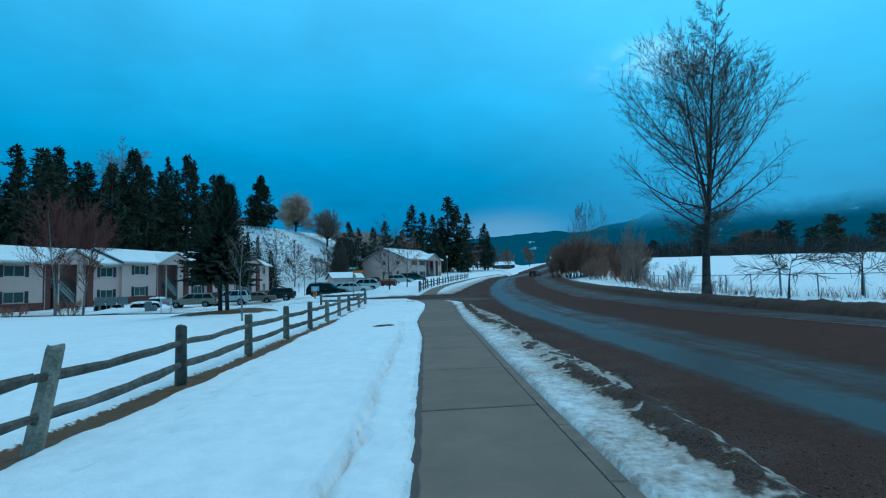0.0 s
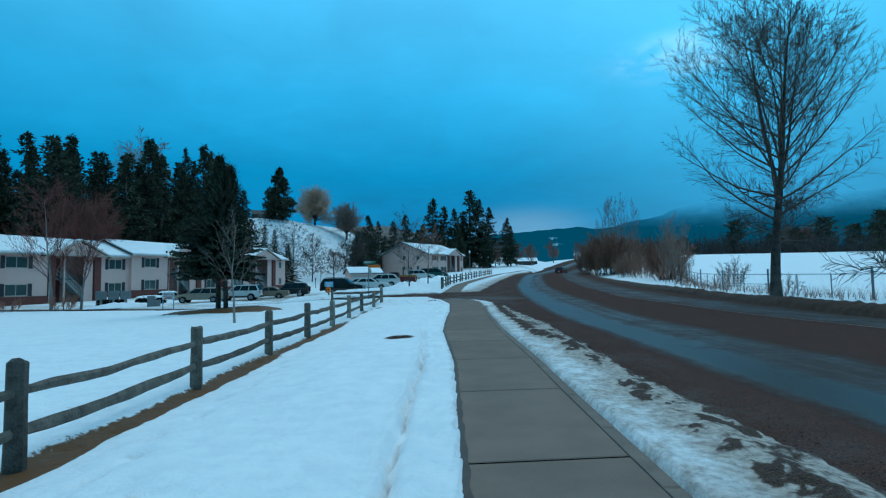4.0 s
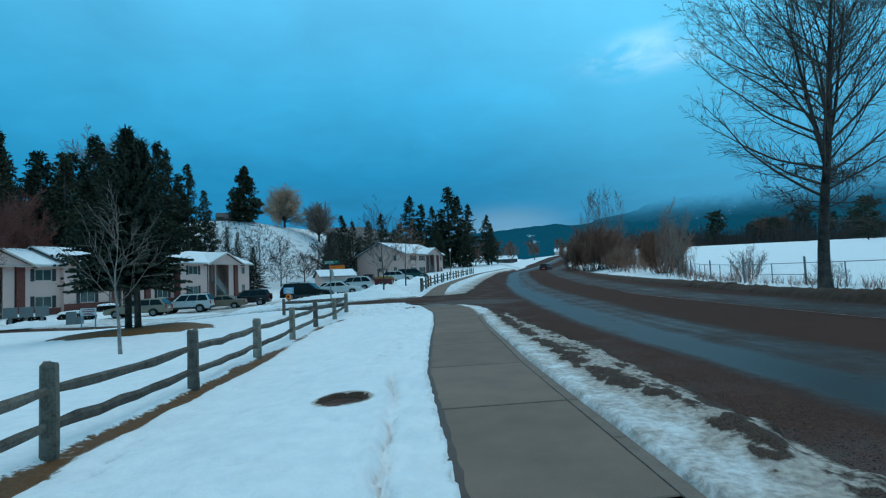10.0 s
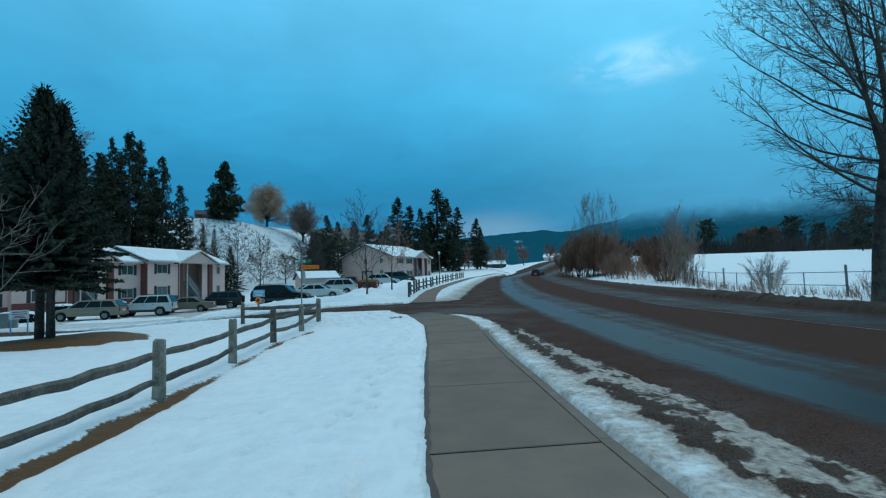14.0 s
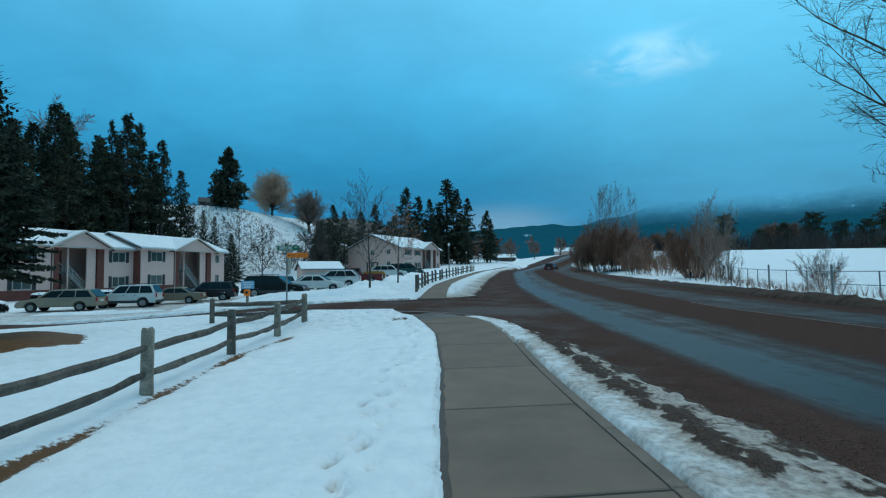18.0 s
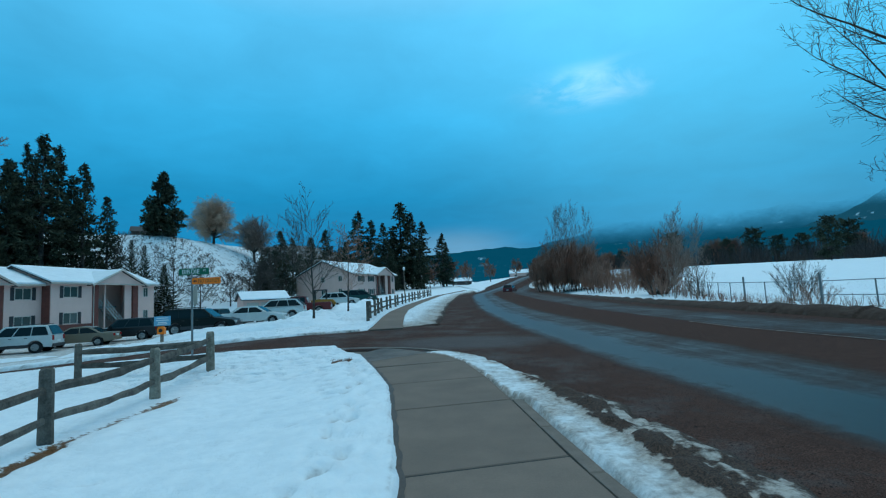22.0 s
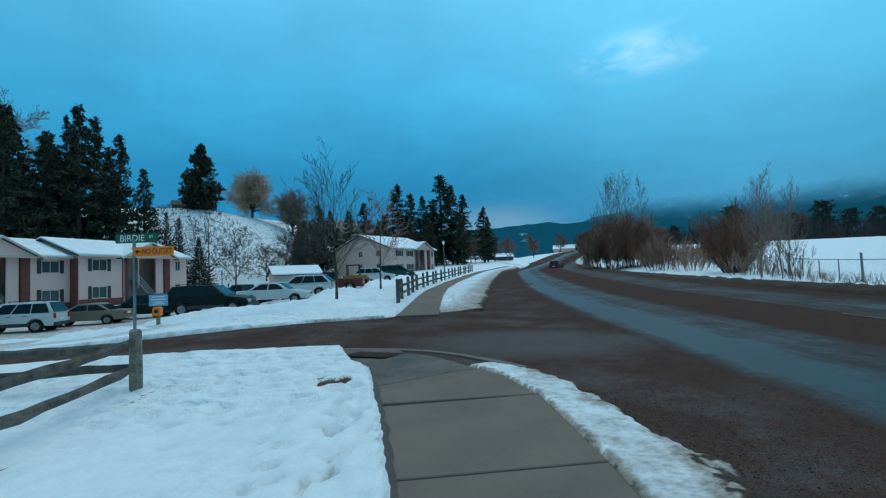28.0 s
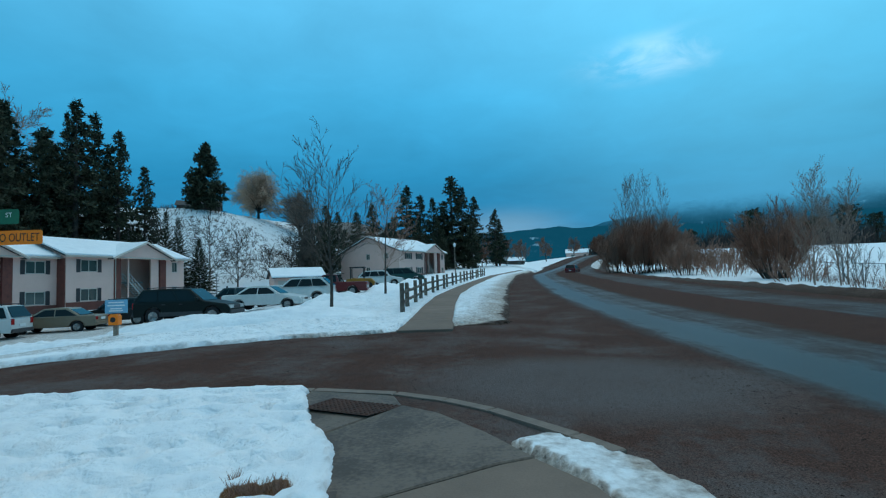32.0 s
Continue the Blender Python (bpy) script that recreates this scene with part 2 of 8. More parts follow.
def ground_material():
    """Snow, with road grit and painted shade of dents where the first mask is high, dead grass where 'bare' is high."""
    m = bpy.data.materials.new("snow_ground")
    m.use_nodes = True
    n, l = m.node_tree.nodes, m.node_tree.links
    b = n["Principled BSDF"]
    b.inputs["Specular IOR Level"].default_value = 0.25
    tc = n.new("ShaderNodeTexCoord")

    def noise_tex(scale, detail=6, rough=0.6):
        t = n.new("ShaderNodeTexNoise")
        t.inputs["Scale"].default_value, t.inputs["Detail"].default_value, t.inputs["Roughness"].default_value = scale, detail, rough
        l.new(tc.outputs["Object"], t.inputs["Vector"])
        return t.outputs[0]

    def math_node(op, a, c):
        t = n.new("ShaderNodeMath")
        t.operation = op
        for i, v in enumerate((a, c)):
            if isinstance(v, (int, float)):
                t.inputs[i].default_value = v
            else:
                l.new(v, t.inputs[i])
        return t.outputs[0]

    def remap(v, a, c, lo=0.0, hi=1.0):
        t = n.new("ShaderNodeMapRange")
        t.interpolation_type = "SMOOTHSTEP"
        for i, x in zip(("From Min", "From Max", "To Min", "To Max"), (a, c, lo, hi)):
            t.inputs[i].default_value = x
        l.new(v, t.inputs[0])
        return t.outputs[0]

    def blend(f, a, c):
        t = n.new("ShaderNodeMix")
        t.data_type = "RGBA"
        l.new(f, t.inputs[0])
        for i, v in ((6, a), (7, c)):
            if isinstance(v, tuple):
                t.inputs[i].default_value = (*v, 1)
            else:
                l.new(v, t.inputs[i])
        return t.outputs[2]

    big, mid, small, grit = noise_tex(0.5), noise_tex(3.2), noise_tex(11.0, 8, 0.65), noise_tex(60.0, 3, 0.7)
    snow = blend(remap(mid, 0.35, 0.7), (0.86, 0.87, 0.88), (0.78, 0.80, 0.82))
    snow = blend(remap(big, 0.45, 0.75, 0.0, 0.35), snow, (0.70, 0.73, 0.76))
    at_g = n.new("ShaderNodeAttribute")
    at_g.attribute_name = "grime_shade"
    at_b = n.new("ShaderNodeAttribute")
    at_b.attribute_name = "bare"
    at_w = n.new("ShaderNodeAttribute")
    at_w.attribute_name = "wood"
    dirt = blend(remap(grit, 0.35, 0.65), (0.020, 0.011, 0.0075), (0.10, 0.056, 0.038))
    stain_shade = blend(remap(small, 0.3, 0.7), (0.50, 0.405, 0.335), (0.21, 0.155, 0.12))
    shade_in = math_node("ADD", at_g.outputs["Fac"], math_node("MULTIPLY", math_node("SUBTRACT", mid, 0.5), 0.5))
    shade_in = math_node("ADD", shade_in, math_node("MULTIPLY", math_node("SUBTRACT", small, 0.5), 0.42))
    col = blend(remap(shade_in, 0.10, 0.62, 0.0, 0.9), snow, stain_shade)
    col = blend(remap(shade_in, 0.68, 0.84), col, dirt)
    grass = blend(remap(grit, 0.3, 0.7), (0.085, 0.036, 0.011), (0.20, 0.088, 0.030))
    bare_in = math_node("ADD", at_b.outputs["Fac"], math_node("MULTIPLY", math_node("SUBTRACT", small, 0.5), 0.8))
    bare_f = remap(bare_in, 0.42, 0.56)
    col = blend(bare_f, col, grass)
    wood_in = math_node("ADD", at_w.outputs["Fac"], math_node("MULTIPLY", math_node("SUBTRACT", noise_tex(0.8, 9, 0.75), 0.5), 1.6))
    col = blend(remap(wood_in, 0.50, 0.66), col, (0.075, 0.055, 0.042))
    l.new(col, b.inputs["Base Color"])
    l.new(remap(shade_in, 0.4, 0.8, 0.62, 0.85), b.inputs["Roughness"])
    at_c = n.new("ShaderNodeAttribute")
    at_c.attribute_name = "crust"
    pits = math_node("MULTIPLY", remap(noise_tex(2.6, 4, 0.55), 0.40, 0.56, -3.6, 0.0), at_c.outputs["Fac"])
    rough_s = math_node("ADD", math_node("MULTIPLY", small, math_node("ADD", math_node("MULTIPLY", shade_in, 0.4), 0.45)), pits)
    hgt = math_node("ADD", rough_s, math_node("MULTIPLY", grit, 0.25))
    hgt = math_node("ADD", hgt, math_node("MULTIPLY", mid, 2.0))
    u = n.new("ShaderNodeBump")
    u.inputs["Strength"].default_value, u.inputs["Distance"].default_value = 0.6, 0.05
    l.new(hgt, u.inputs["Height"])
    l.new(u.outputs[0], b.inputs["Normal"])
    return m


def road_material():
    """Asphalt in bands along the lanes: wheel-swept wet strips between strips of reddish sanding grit and small stones."""
    m = bpy.data.materials.new("sanded_asphalt")
    m.use_nodes = True
    n, l = m.node_tree.nodes, m.node_tree.links
    b = n["Principled BSDF"]
    uv = n.new("ShaderNodeUVMap")
    tc = n.new("ShaderNodeTexCoord")

    def tex(src, scale, detail, rough, squeeze=None):
        t = n.new("ShaderNodeTexNoise")
        t.inputs["Scale"].default_value, t.inputs["Detail"].default_value, t.inputs["Roughness"].default_value = scale, detail, rough
        if squeeze:
            mp = n.new("ShaderNodeMapping")
            mp.inputs["Scale"].default_value = squeeze
            l.new(src, mp.inputs[0])
            src = mp.outputs[0]
        l.new(src, t.inputs["Vector"])
        return t.outputs[0]

    def calc(op, a, c, clamp=False):
        t = n.new("ShaderNodeMath")
        t.operation, t.use_clamp = op, clamp
        for i, v in enumerate((a, c)):
            if isinstance(v, (int, float)):
                t.inputs[i].default_value = v
            else:
                l.new(v, t.inputs[i])
        return t.outputs[0]

    def remap(v, a, c, lo=0.0, hi=1.0):
        t = n.new("ShaderNodeMapRange")
        for i, x in zip(("From Min", "From Max", "To Min", "To Max"), (a, c, lo, hi)):
            t.inputs[i].default_value = x
        l.new(v, t.inputs[0])
        return t.outputs[0]

    def blend(f, a, c):
        t = n.new("ShaderNodeMix")
        t.data_type = "RGBA"
        l.new(f, t.inputs[0])
        for i, v in ((6, a), (7, c)):
            if isinstance(v, tuple):
                t.inputs[i].default_value = (*v, 1)
            else:
                l.new(v, t.inputs[i])
        return t.outputs[2]

    ob = tc.outputs["Object"]
    drift = tex(uv.outputs[0], 1.0, 5, 0.55, (1.0, 0.06, 1.0))
    streak = tex(uv.outputs[0], 3.0, 6, 0.65, (1.0, 0.05, 1.0))
    patch = tex(ob, 0.55, 6, 0.62)
    clot = tex(ob, 5.0, 5, 0.7)
    grit = tex(ob, 60.0, 4, 0.75)
    stone = n.new("ShaderNodeTexVoronoi")
    stone.inputs["Scale"].default_value = 30.0
    l.new(ob, stone.inputs["Vector"])
    sep = n.new("ShaderNodeSeparateXYZ")
    l.new(uv.outputs[0], sep.inputs[0])
    u = calc("ADD", sep.outputs[0], calc("MULTIPLY", calc("SUBTRACT", drift, 0.5), 0.55))
    ramp = n.new("ShaderNodeValToRGB")
    bands = [(-8, 0.95), (-6.9, 0.9), (-5.75, 0.95), (-5.1, 0.22), (-4.6, 0.0), (-4.15, 0.06), (-3.4, 0.40), (-2.9, 0.34), (-2.5, 0.38), (-2.2, 0.46), (-1.7, 0.92), (-0.2, 1.0), (1.0, 0.95), (1.5, 0.50),
             (3.2, 0.42), (4.2, 0.55), (5.2, 0.85), (6.0, 1.0)]
    e = ramp.color_ramp.elements
    while len(e) < len(bands):
        e.new(0.5)
    for el, (p, v) in zip(e, bands):
        el.position, el.color = (p + 8) / 16, (v, v, v, 1)
    l.new(remap(u, -8.0, 8.0), ramp.inputs[0])
    # grit banked along the near edge, wider at the start of the walk
    brim = remap(sep.outputs[1], 4.0, 36.0, -4.8, -5.3)
    bank = remap(calc("SUBTRACT", brim, u), -0.3, 0.35, 0.0, 0.9)
    strip = calc("MAXIMUM", ramp.outputs[0], calc("MULTIPLY", bank, calc("LESS_THAN", sep.outputs[1], 45.0)))
    fac = calc("ADD", strip, calc("MULTIPLY", calc("SUBTRACT", patch, 0.5), 0.75))
    fac = calc("ADD", fac, calc("MULTIPLY", calc("SUBTRACT", streak, 0.5), 0.6))
    fac = calc("ADD", fac, calc("MULTIPLY", calc("SUBTRACT", clot, 0.5), 0.5))
    cover = remap(fac, 0.16, 0.86)
    fine = tex(ob, 140.0, 3, 0.8)
    mix_n = calc("ADD", calc("MULTIPLY", grit, 0.6), calc("MULTIPLY", fine, 0.4))
    sand = blend(remap(mix_n, 0.40, 0.60), (0.024, 0.0135, 0.0112), (0.150, 0.080, 0.062))
    sand = blend(remap(clot, 0.42, 0.72, 0.0, 0.6), sand, (0.046, 0.026, 0.021))
    dry = blend(remap(mix_n, 0.38, 0.62), (0.055, 0.045, 0.043), (0.185, 0.155, 0.148))
    # swept patches of dry asphalt, mostly outside the lanes
    bald = calc("ADD", patch, calc("MULTIPLY", calc("SUBTRACT", clot, 0.5), 0.5))
    off_lane = remap(sep.outputs[0], -5.0, -6.6, 0.0, 1.0)
    sand = blend(calc("MULTIPLY", remap(bald, 0.44, 0.66, 0.0, 0.75), off_lane), sand, dry)
    oval = n.new("ShaderNodeVectorMath")
    oval.operation = "LENGTH"
    mo = n.new("ShaderNodeMapping")
    mo.inputs["Location"].default_value, mo.inputs["Scale"].default_value = (-0.7 / 2.6, -40.3 / 1.9, 0), (1 / 2.6, 1 / 1.9, 0)
    l.new(ob, mo.inputs[0])
    l.new(mo.outputs[0], oval.inputs[0])
    worn = calc("ADD", oval.outputs["Value"], calc("MULTIPLY", calc("SUBTRACT", patch, 0.5), 1.6))
    worn = calc("ADD", worn, calc("MULTIPLY", calc("SUBTRACT", clot, 0.5), 0.5))
    sand = blend(remap(worn, 1.15, 0.75, 0.0, 0.85), sand, dry)
    swept = blend(remap(grit, 0.3, 0.7), (0.006, 0.009, 0.009), (0.018, 0.021, 0.020))
    col = blend(cover, swept, sand)
    # dark small stones strewn where the grit lies
    spot = remap(stone.outputs["Distance"], 0.16, 0.30, 1.0, 0.0)
    pick = n.new("ShaderNodeSeparateColor")
    l.new(stone.outputs["Color"], pick.inputs[0])
    some = calc("MULTIPLY", spot, calc("LESS_THAN", pick.outputs[0], calc("MULTIPLY", cover, 0.6)))
    col = blend(some, col, blend(pick.outputs[1], (0.008, 0.006, 0.005), (0.12, 0.085, 0.072)))
    l.new(col, b.inputs["Base Color"])
    l.new(remap(cover, 0.0, 1.0, 0.42, 0.95), b.inputs["Roughness"])
    l.new(remap(cover, 0.0, 0.9, 0.20, 0.02), b.inputs["Specular IOR Level"])
    hgt = calc("ADD", calc("MULTIPLY", grit, calc("ADD", calc("MULTIPLY", cover, 0.8), 0.12)), calc("MULTIPLY", some, 0.8))
    bp = n.new("ShaderNodeBump")
    bp.inputs["Strength"].default_value, bp.inputs["Distance"].default_value = 0.6, 0.014
    l.new(hgt, bp.inputs["Height"])
    l.new(bp.outputs[0], b.inputs["Normal"])
    return m


M_SNOW = ground_material()
M_ROAD = road_material()
M_CONC = material("worn_concrete", (0.230, 0.165, 0.130), 0.9, second=(0.165, 0.122, 0.098), scale=1.3, fine=60, bump=0.3, random=0.07, spec=0.15)
M_WETCONC = material("wet_concrete", (0.070, 0.052, 0.042), 0.6, second=(0.150, 0.110, 0.086), scale=1.3, fine=24, bump=0.3, spread=0.22, spec=0.18)
M_DAMP = material("damp_concrete", (0.062, 0.046, 0.038), 0.6, second=(0.10, 0.072, 0.058), scale=6, fine=40, bump=0.2, spec=0.2)
M_KERB = material("kerb_concrete", (0.22, 0.165, 0.132), 0.9, second=(0.13, 0.10, 0.082), scale=3.0, fine=50, bump=0.3)
M_SEAM = material("dark_seam", (0.03, 0.028, 0.026), 0.9)
M_TACT = material("tactile_iron", (0.085, 0.042, 0.032), 0.8, second=(0.04, 0.024, 0.02), spec=0.1)
M_IRON = material("rusty_iron", (0.15, 0.075, 0.052), 0.75, 0.1, second=(0.06, 0.036, 0.028), fine=90, bump=0.5)
M_PAINT = material("worn_line_paint", (0.30, 0.22, 0.18), 0.8, second=(0.06, 0.043, 0.036), scale=4.0, fine=25, spread=0.35)
M_WOOD = material("weathered_rail", (0.19, 0.155, 0.125), 0.9, second=(0.045, 0.036, 0.029), scale=5.0, fine=38, bump=0.8, bump_size=0.02, random=0.25)
M_WOODL = material("weathered_post", (0.33, 0.27, 0.21), 0.9, second=(0.085, 0.067, 0.05), scale=5.0, fine=34, bump=0.8, bump_size=0.02, random=0.35)
M_CAPSNOW = material("settled_snow", (0.86, 0.87, 0.88), 0.6, second=(0.74, 0.76, 0.78), scale=1.2, fine=6, bump=0.6, bump_size=0.06, spec=0.25)


# ---------- building blocks ----------
class Mesh:
    """Collects corners and faces."""

    def __init__(self):
        self.v, self.f = [], []

    def add(self, verts, faces):
        o = len(self.v)
        self.v.extend(verts)
        self.f.extend([tuple(i + o for i in f) for f in faces])

    def box(self, c, s, rz=0.0, m=None):
        x, y, z = (k / 2 for k in s)
        r = m or (Matrix.Translation(c) @ Matrix.Rotation(rz, 4, "Z"))
        p = [r @ Vector((a * x, b * y, d * z)) for d in (-1, 1) for a, b in ((-1, -1), (1, -1), (1, 1), (-1, 1))]
        self.add([tuple(q) for q in p], [(3, 2, 1, 0), (4, 5, 6, 7), (0, 1, 5, 4), (1, 2, 6, 5), (2, 3, 7, 6), (3, 0, 4, 7)])
        return self

    def tube(self, p0, p1, r0, r1, n=6, cap=True, turn=0.0):
        p0, p1 = Vector(p0), Vector(p1)
        d = (p1 - p0).normalized()
        a = d.cross(Vector((0, 0, 1)) if abs(d.z) < 0.95 else Vector((1, 0, 0))).normalized()
        b = d.cross(a)
        ring = [(math.cos(turn + 2 * math.pi * i / n), math.sin(turn + 2 * math.pi * i / n)) for i in range(n)]
        vs = [tuple(p + (a * c + b * s) * r) for p, r in ((p0, r0), (p1, r1)) for c, s in ring]
        fs = [(i, (i + 1) % n, n + (i + 1) % n, n + i) for i in range(n)]
        if cap:
            fs += [tuple(range(n - 1, -1, -1)), tuple(range(n, 2 * n))]
        self.add(vs, fs)
        return self

    def prism(self, outline, y0, y1, half=None):
        """An outline in x, z drawn out along y; half(z) may narrow it."""
        n = len(outline)
        w = half or (lambda z: 1.0)
        mid, h = (y0 + y1) / 2, (y1 - y0) / 2
        vs = [(x, mid - h * w(z), z) for x, z in outline] + [(x, mid + h * w(z), z) for x, z in outline]
        self.add(vs, [tuple(range(n)), tuple(range(2 * n - 1, n - 1, -1))] + [((i + 1) % n, i, n + i, n + (i + 1) % n) for i in range(n)])
        return self

    def data(self, name, mat, smooth=False):
        me = bpy.data.meshes.new(name)
        me.from_pydata(self.v, [], self.f)
        me.materials.append(mat)
        me.validate()
        bm = bmesh.new()
        bm.from_mesh(me)
        bmesh.ops.recalc_face_normals(bm, faces=bm.faces)
        bm.to_mesh(me)
        bm.free()
        if smooth:
            me.polygons.foreach_set("use_smooth", [True] * len(me.polygons))
        return me


def part(name, mesh, mat, parent=None, label="", smooth=False):
    ob = new(name, mesh.data(name, mat, smooth) if isinstance(mesh, Mesh) else mesh)
    if parent:
        ob.parent = parent
    if label:
        ob["label"] = label
    return ob


def thing(name, m, label, category, group="", kind=""):
    ob = new(name)
    ob.matrix_basis = m
    return tagged(ob, label, category, group, kind)


def soften(ob, width=0.01, segments=2):
    b = ob.modifiers.new("soft_edges", "BEVEL")
    b.width, b.segments, b.limit_method, b.angle_limit = width, segments, "ANGLE", radians(40)
    return ob


# ---------- plan ----------
def interp(v, pts):
    a, b = zip(*pts)
    return np.interp(v, a, b)


def step(a, b, v):
    t = np.clip((np.asarray(v, float) - a) / (b - a), 0, 1)
    return t * t * (3 - 2 * t)


def wave(x, y, s, seed=0.0):
    """Cheap smooth noise, about -1 to 1."""
    a = np.sin(x * s * 1.13 + seed) * np.cos(y * s * 0.97 - seed * 1.7)
    b = np.sin((x * 0.8 + y * 0.6) * s * 2.3 + seed * 3.1) * np.cos((y * 0.8 - x * 0.6) * s * 2.1 + seed)
    c = np.sin((x * 0.3 - y * 0.95) * s * 4.7 + seed * 5.3) * np.cos((x * 0.95 + y * 0.3) * s * 4.4 - seed * 2.2)
    return a * 0.5 + b * 0.32 + c * 0.22


MAIN = [(-60, 0), (26, 0), (40, 0.28), (56, 0.65), (75, 1.2), (100, 2.0), (127, 2.8), (160, 4.2), (200, 6.2), (300, 10), (600, 14), (2500, 20)]
LEFT = [(-60, -0.2), (20, -0.35), (33, -0.5), (50, -0.6), (58, -0.5), (70, -0.3), (95, 0.3), (130, 2.3), (200, 5), (600, 9), (2500, 14)]
RIGHT = [(-60, 0), (26, 0), (50, 0.15), (62, 0.35), (80, 0.9), (100, 1.6), (130, 2.7), (200, 6), (600, 12), (2500, 18)]
WALK_L = [(-6, 1.36), (3.7, 0.62), (7, 0.35), (14.2, -0.2), (19.9, -0.90), (25.2, -1.19), (28.3, -1.29), (32.5, -1.57), (34.9, -2.03), (37.4, -2.56), (38.3, -3.05), (39.4, -3.46), (40.2, -3.7)]
WALK_R = [(-6, 2.88), (3.7, 2.09), (6.4, 1.87), (9.3, 1.65), (12, 1.45), (14.8, 1.27), (18.5, 0.95), (20.5, 0.79), (23.9, 0.62), (28.4, 0.34), (31.3, 0.26), (33.3, 0.16),
          (35.6, -0.08), (36.4, -0.32), (37, -0.56), (37.7, -0.92), (38.6, -1.15), (39.1, -1.9), (39.6, -2.5), (40.2, -3.7)]
EDGE_S = [(-20, 5.2), (0, 3.85), (3.7, 3.52), (8.7, 3.45), (12, 3.05), (15, 2.9), (21.7, 2.62), (25.1, 2.2), (29.2, 1.75), (32, 1.32), (35, 0.95), (36.5, 0.62), (37.5, 0.08), (38.5, -0.85),
          (39.3, -2.1), (39.95, -3.7), (40.3, -9)]
EDGE_N = [(46.0, -5), (46.7, -3.2), (47.4, -1.8), (48.2, -0.5), (49.0, 0.15), (55, 0.75), (62, 1.35), (75, 2.6), (90, 4.4), (110, 7.0), (130, 11.5), (160, 20), (195, 34), (230, 54)]
STREET_N = [(-70, 43.0), (-45, 42.0), (-25, 40.8), (-12, 40.1), (-3.5, 39.95), (4, 39.9)]
STREET_F = [(-70, 48.5), (-45, 47.3), (-30, 46.0), (-20, 44.9), (-14, 44.2), (-9, 44.9), (-6, 45.9), (-3.2, 46.5), (4, 46.8)]
CENTRE = [(-60, 15.5), (-30, 12.8), (-10, 11.2), (5, 10.0), (15, 9.5), (21, 9.2), (27, 8.85), (33, 8.65), (40, 8.55), (55, 8.8), (74, 10.3), (95, 12.5), (113, 15.0), (135, 20), (160, 28.5), (195, 44), (230, 64), (260, 84)]
WALK2_C = [(46.4, -2.45), (49, -2.45), (56, -2.5), (63, -2.35), (75, -1.3), (90, 0.6), (110, 3.4), (130, 7.6), (150, 13.5)]


def hill_rise(x, y):
    n1 = (x + 55) * -0.55 + (y - 94) * 0.83
    n2 = (x + 26.5) * -1.0 + (y - 112) * 0.12
    n3 = (x + 60) * -1.0 + (y - 60) * 0.05
    sd = np.maximum(np.minimum(n1, n2), np.where(y < 112, n3, -50))
    far = np.minimum((y - 172) * 0.6, -(x + 4) + (y - 170) * 0.25)
    return 15.8 * step(0, 33, sd + 1.5 * wave(x, y, 0.12)) + 5.0 * step(0, 40, far)


def base(x, y):
    x, y = np.asarray(x, float), np.asarray(y, float)
    wlft, wrt = step(-6, -24, x), step(13, 20, x)
    z = interp(y, MAIN) * (1 - wlft) * (1 - wrt) + interp(y, LEFT) * wlft + interp(y, RIGHT) * wrt
    z = z - 0.25 * step(-1.6, -4.6, x) * (1 - step(-9, -15, x)) * (1 - step(34, 41, y))
    z = z + 3.0 * step(0, 95, (x - 27) + 0.35 * (y - 45)) * step(20, 40, x)
    return z + hill_rise(x, y)


def asphalt(x, y):
    """Metres inside the paved carriageway (negative outside)."""
    x, y = np.asarray(x, float), np.asarray(y, float)
    south = np.where(y < 40.3, (x - interp(y, EDGE_S)) * 0.9, -9.0)
    street = np.where(x < -2.5, np.minimum(y - interp(x, STREET_N), interp(x, STREET_F) - y), -9.0)
    north = np.where(y > 46.0, (x - interp(y, EDGE_N)) * 0.9, -9.0)
    mid = np.where((x > -3.3) & (y > 39.9) & (y < 46.9), np.where(y > 46.4, 46.9 - y, 1.5), -9.0)
    d = np.maximum(np.maximum(south, street), np.maximum(north, mid))
    return np.minimum(d, interp(y, CENTRE) + 6.1 - x)


def on_walk(x, y):
    """Metres inside either footway (negative outside)."""
    a = np.minimum(x - interp(y, WALK_L), interp(y, WALK_R) + 0.15 - 0.13 * step(30.8, 31.6, y) - x)
    a = np.where(y < 39.7, a, -9.0)
    c = interp(y, WALK2_C)
    b = np.where(y > 46.6, 0.72 - np.abs(x - c), -9.0)
    return np.maximum(a, b)


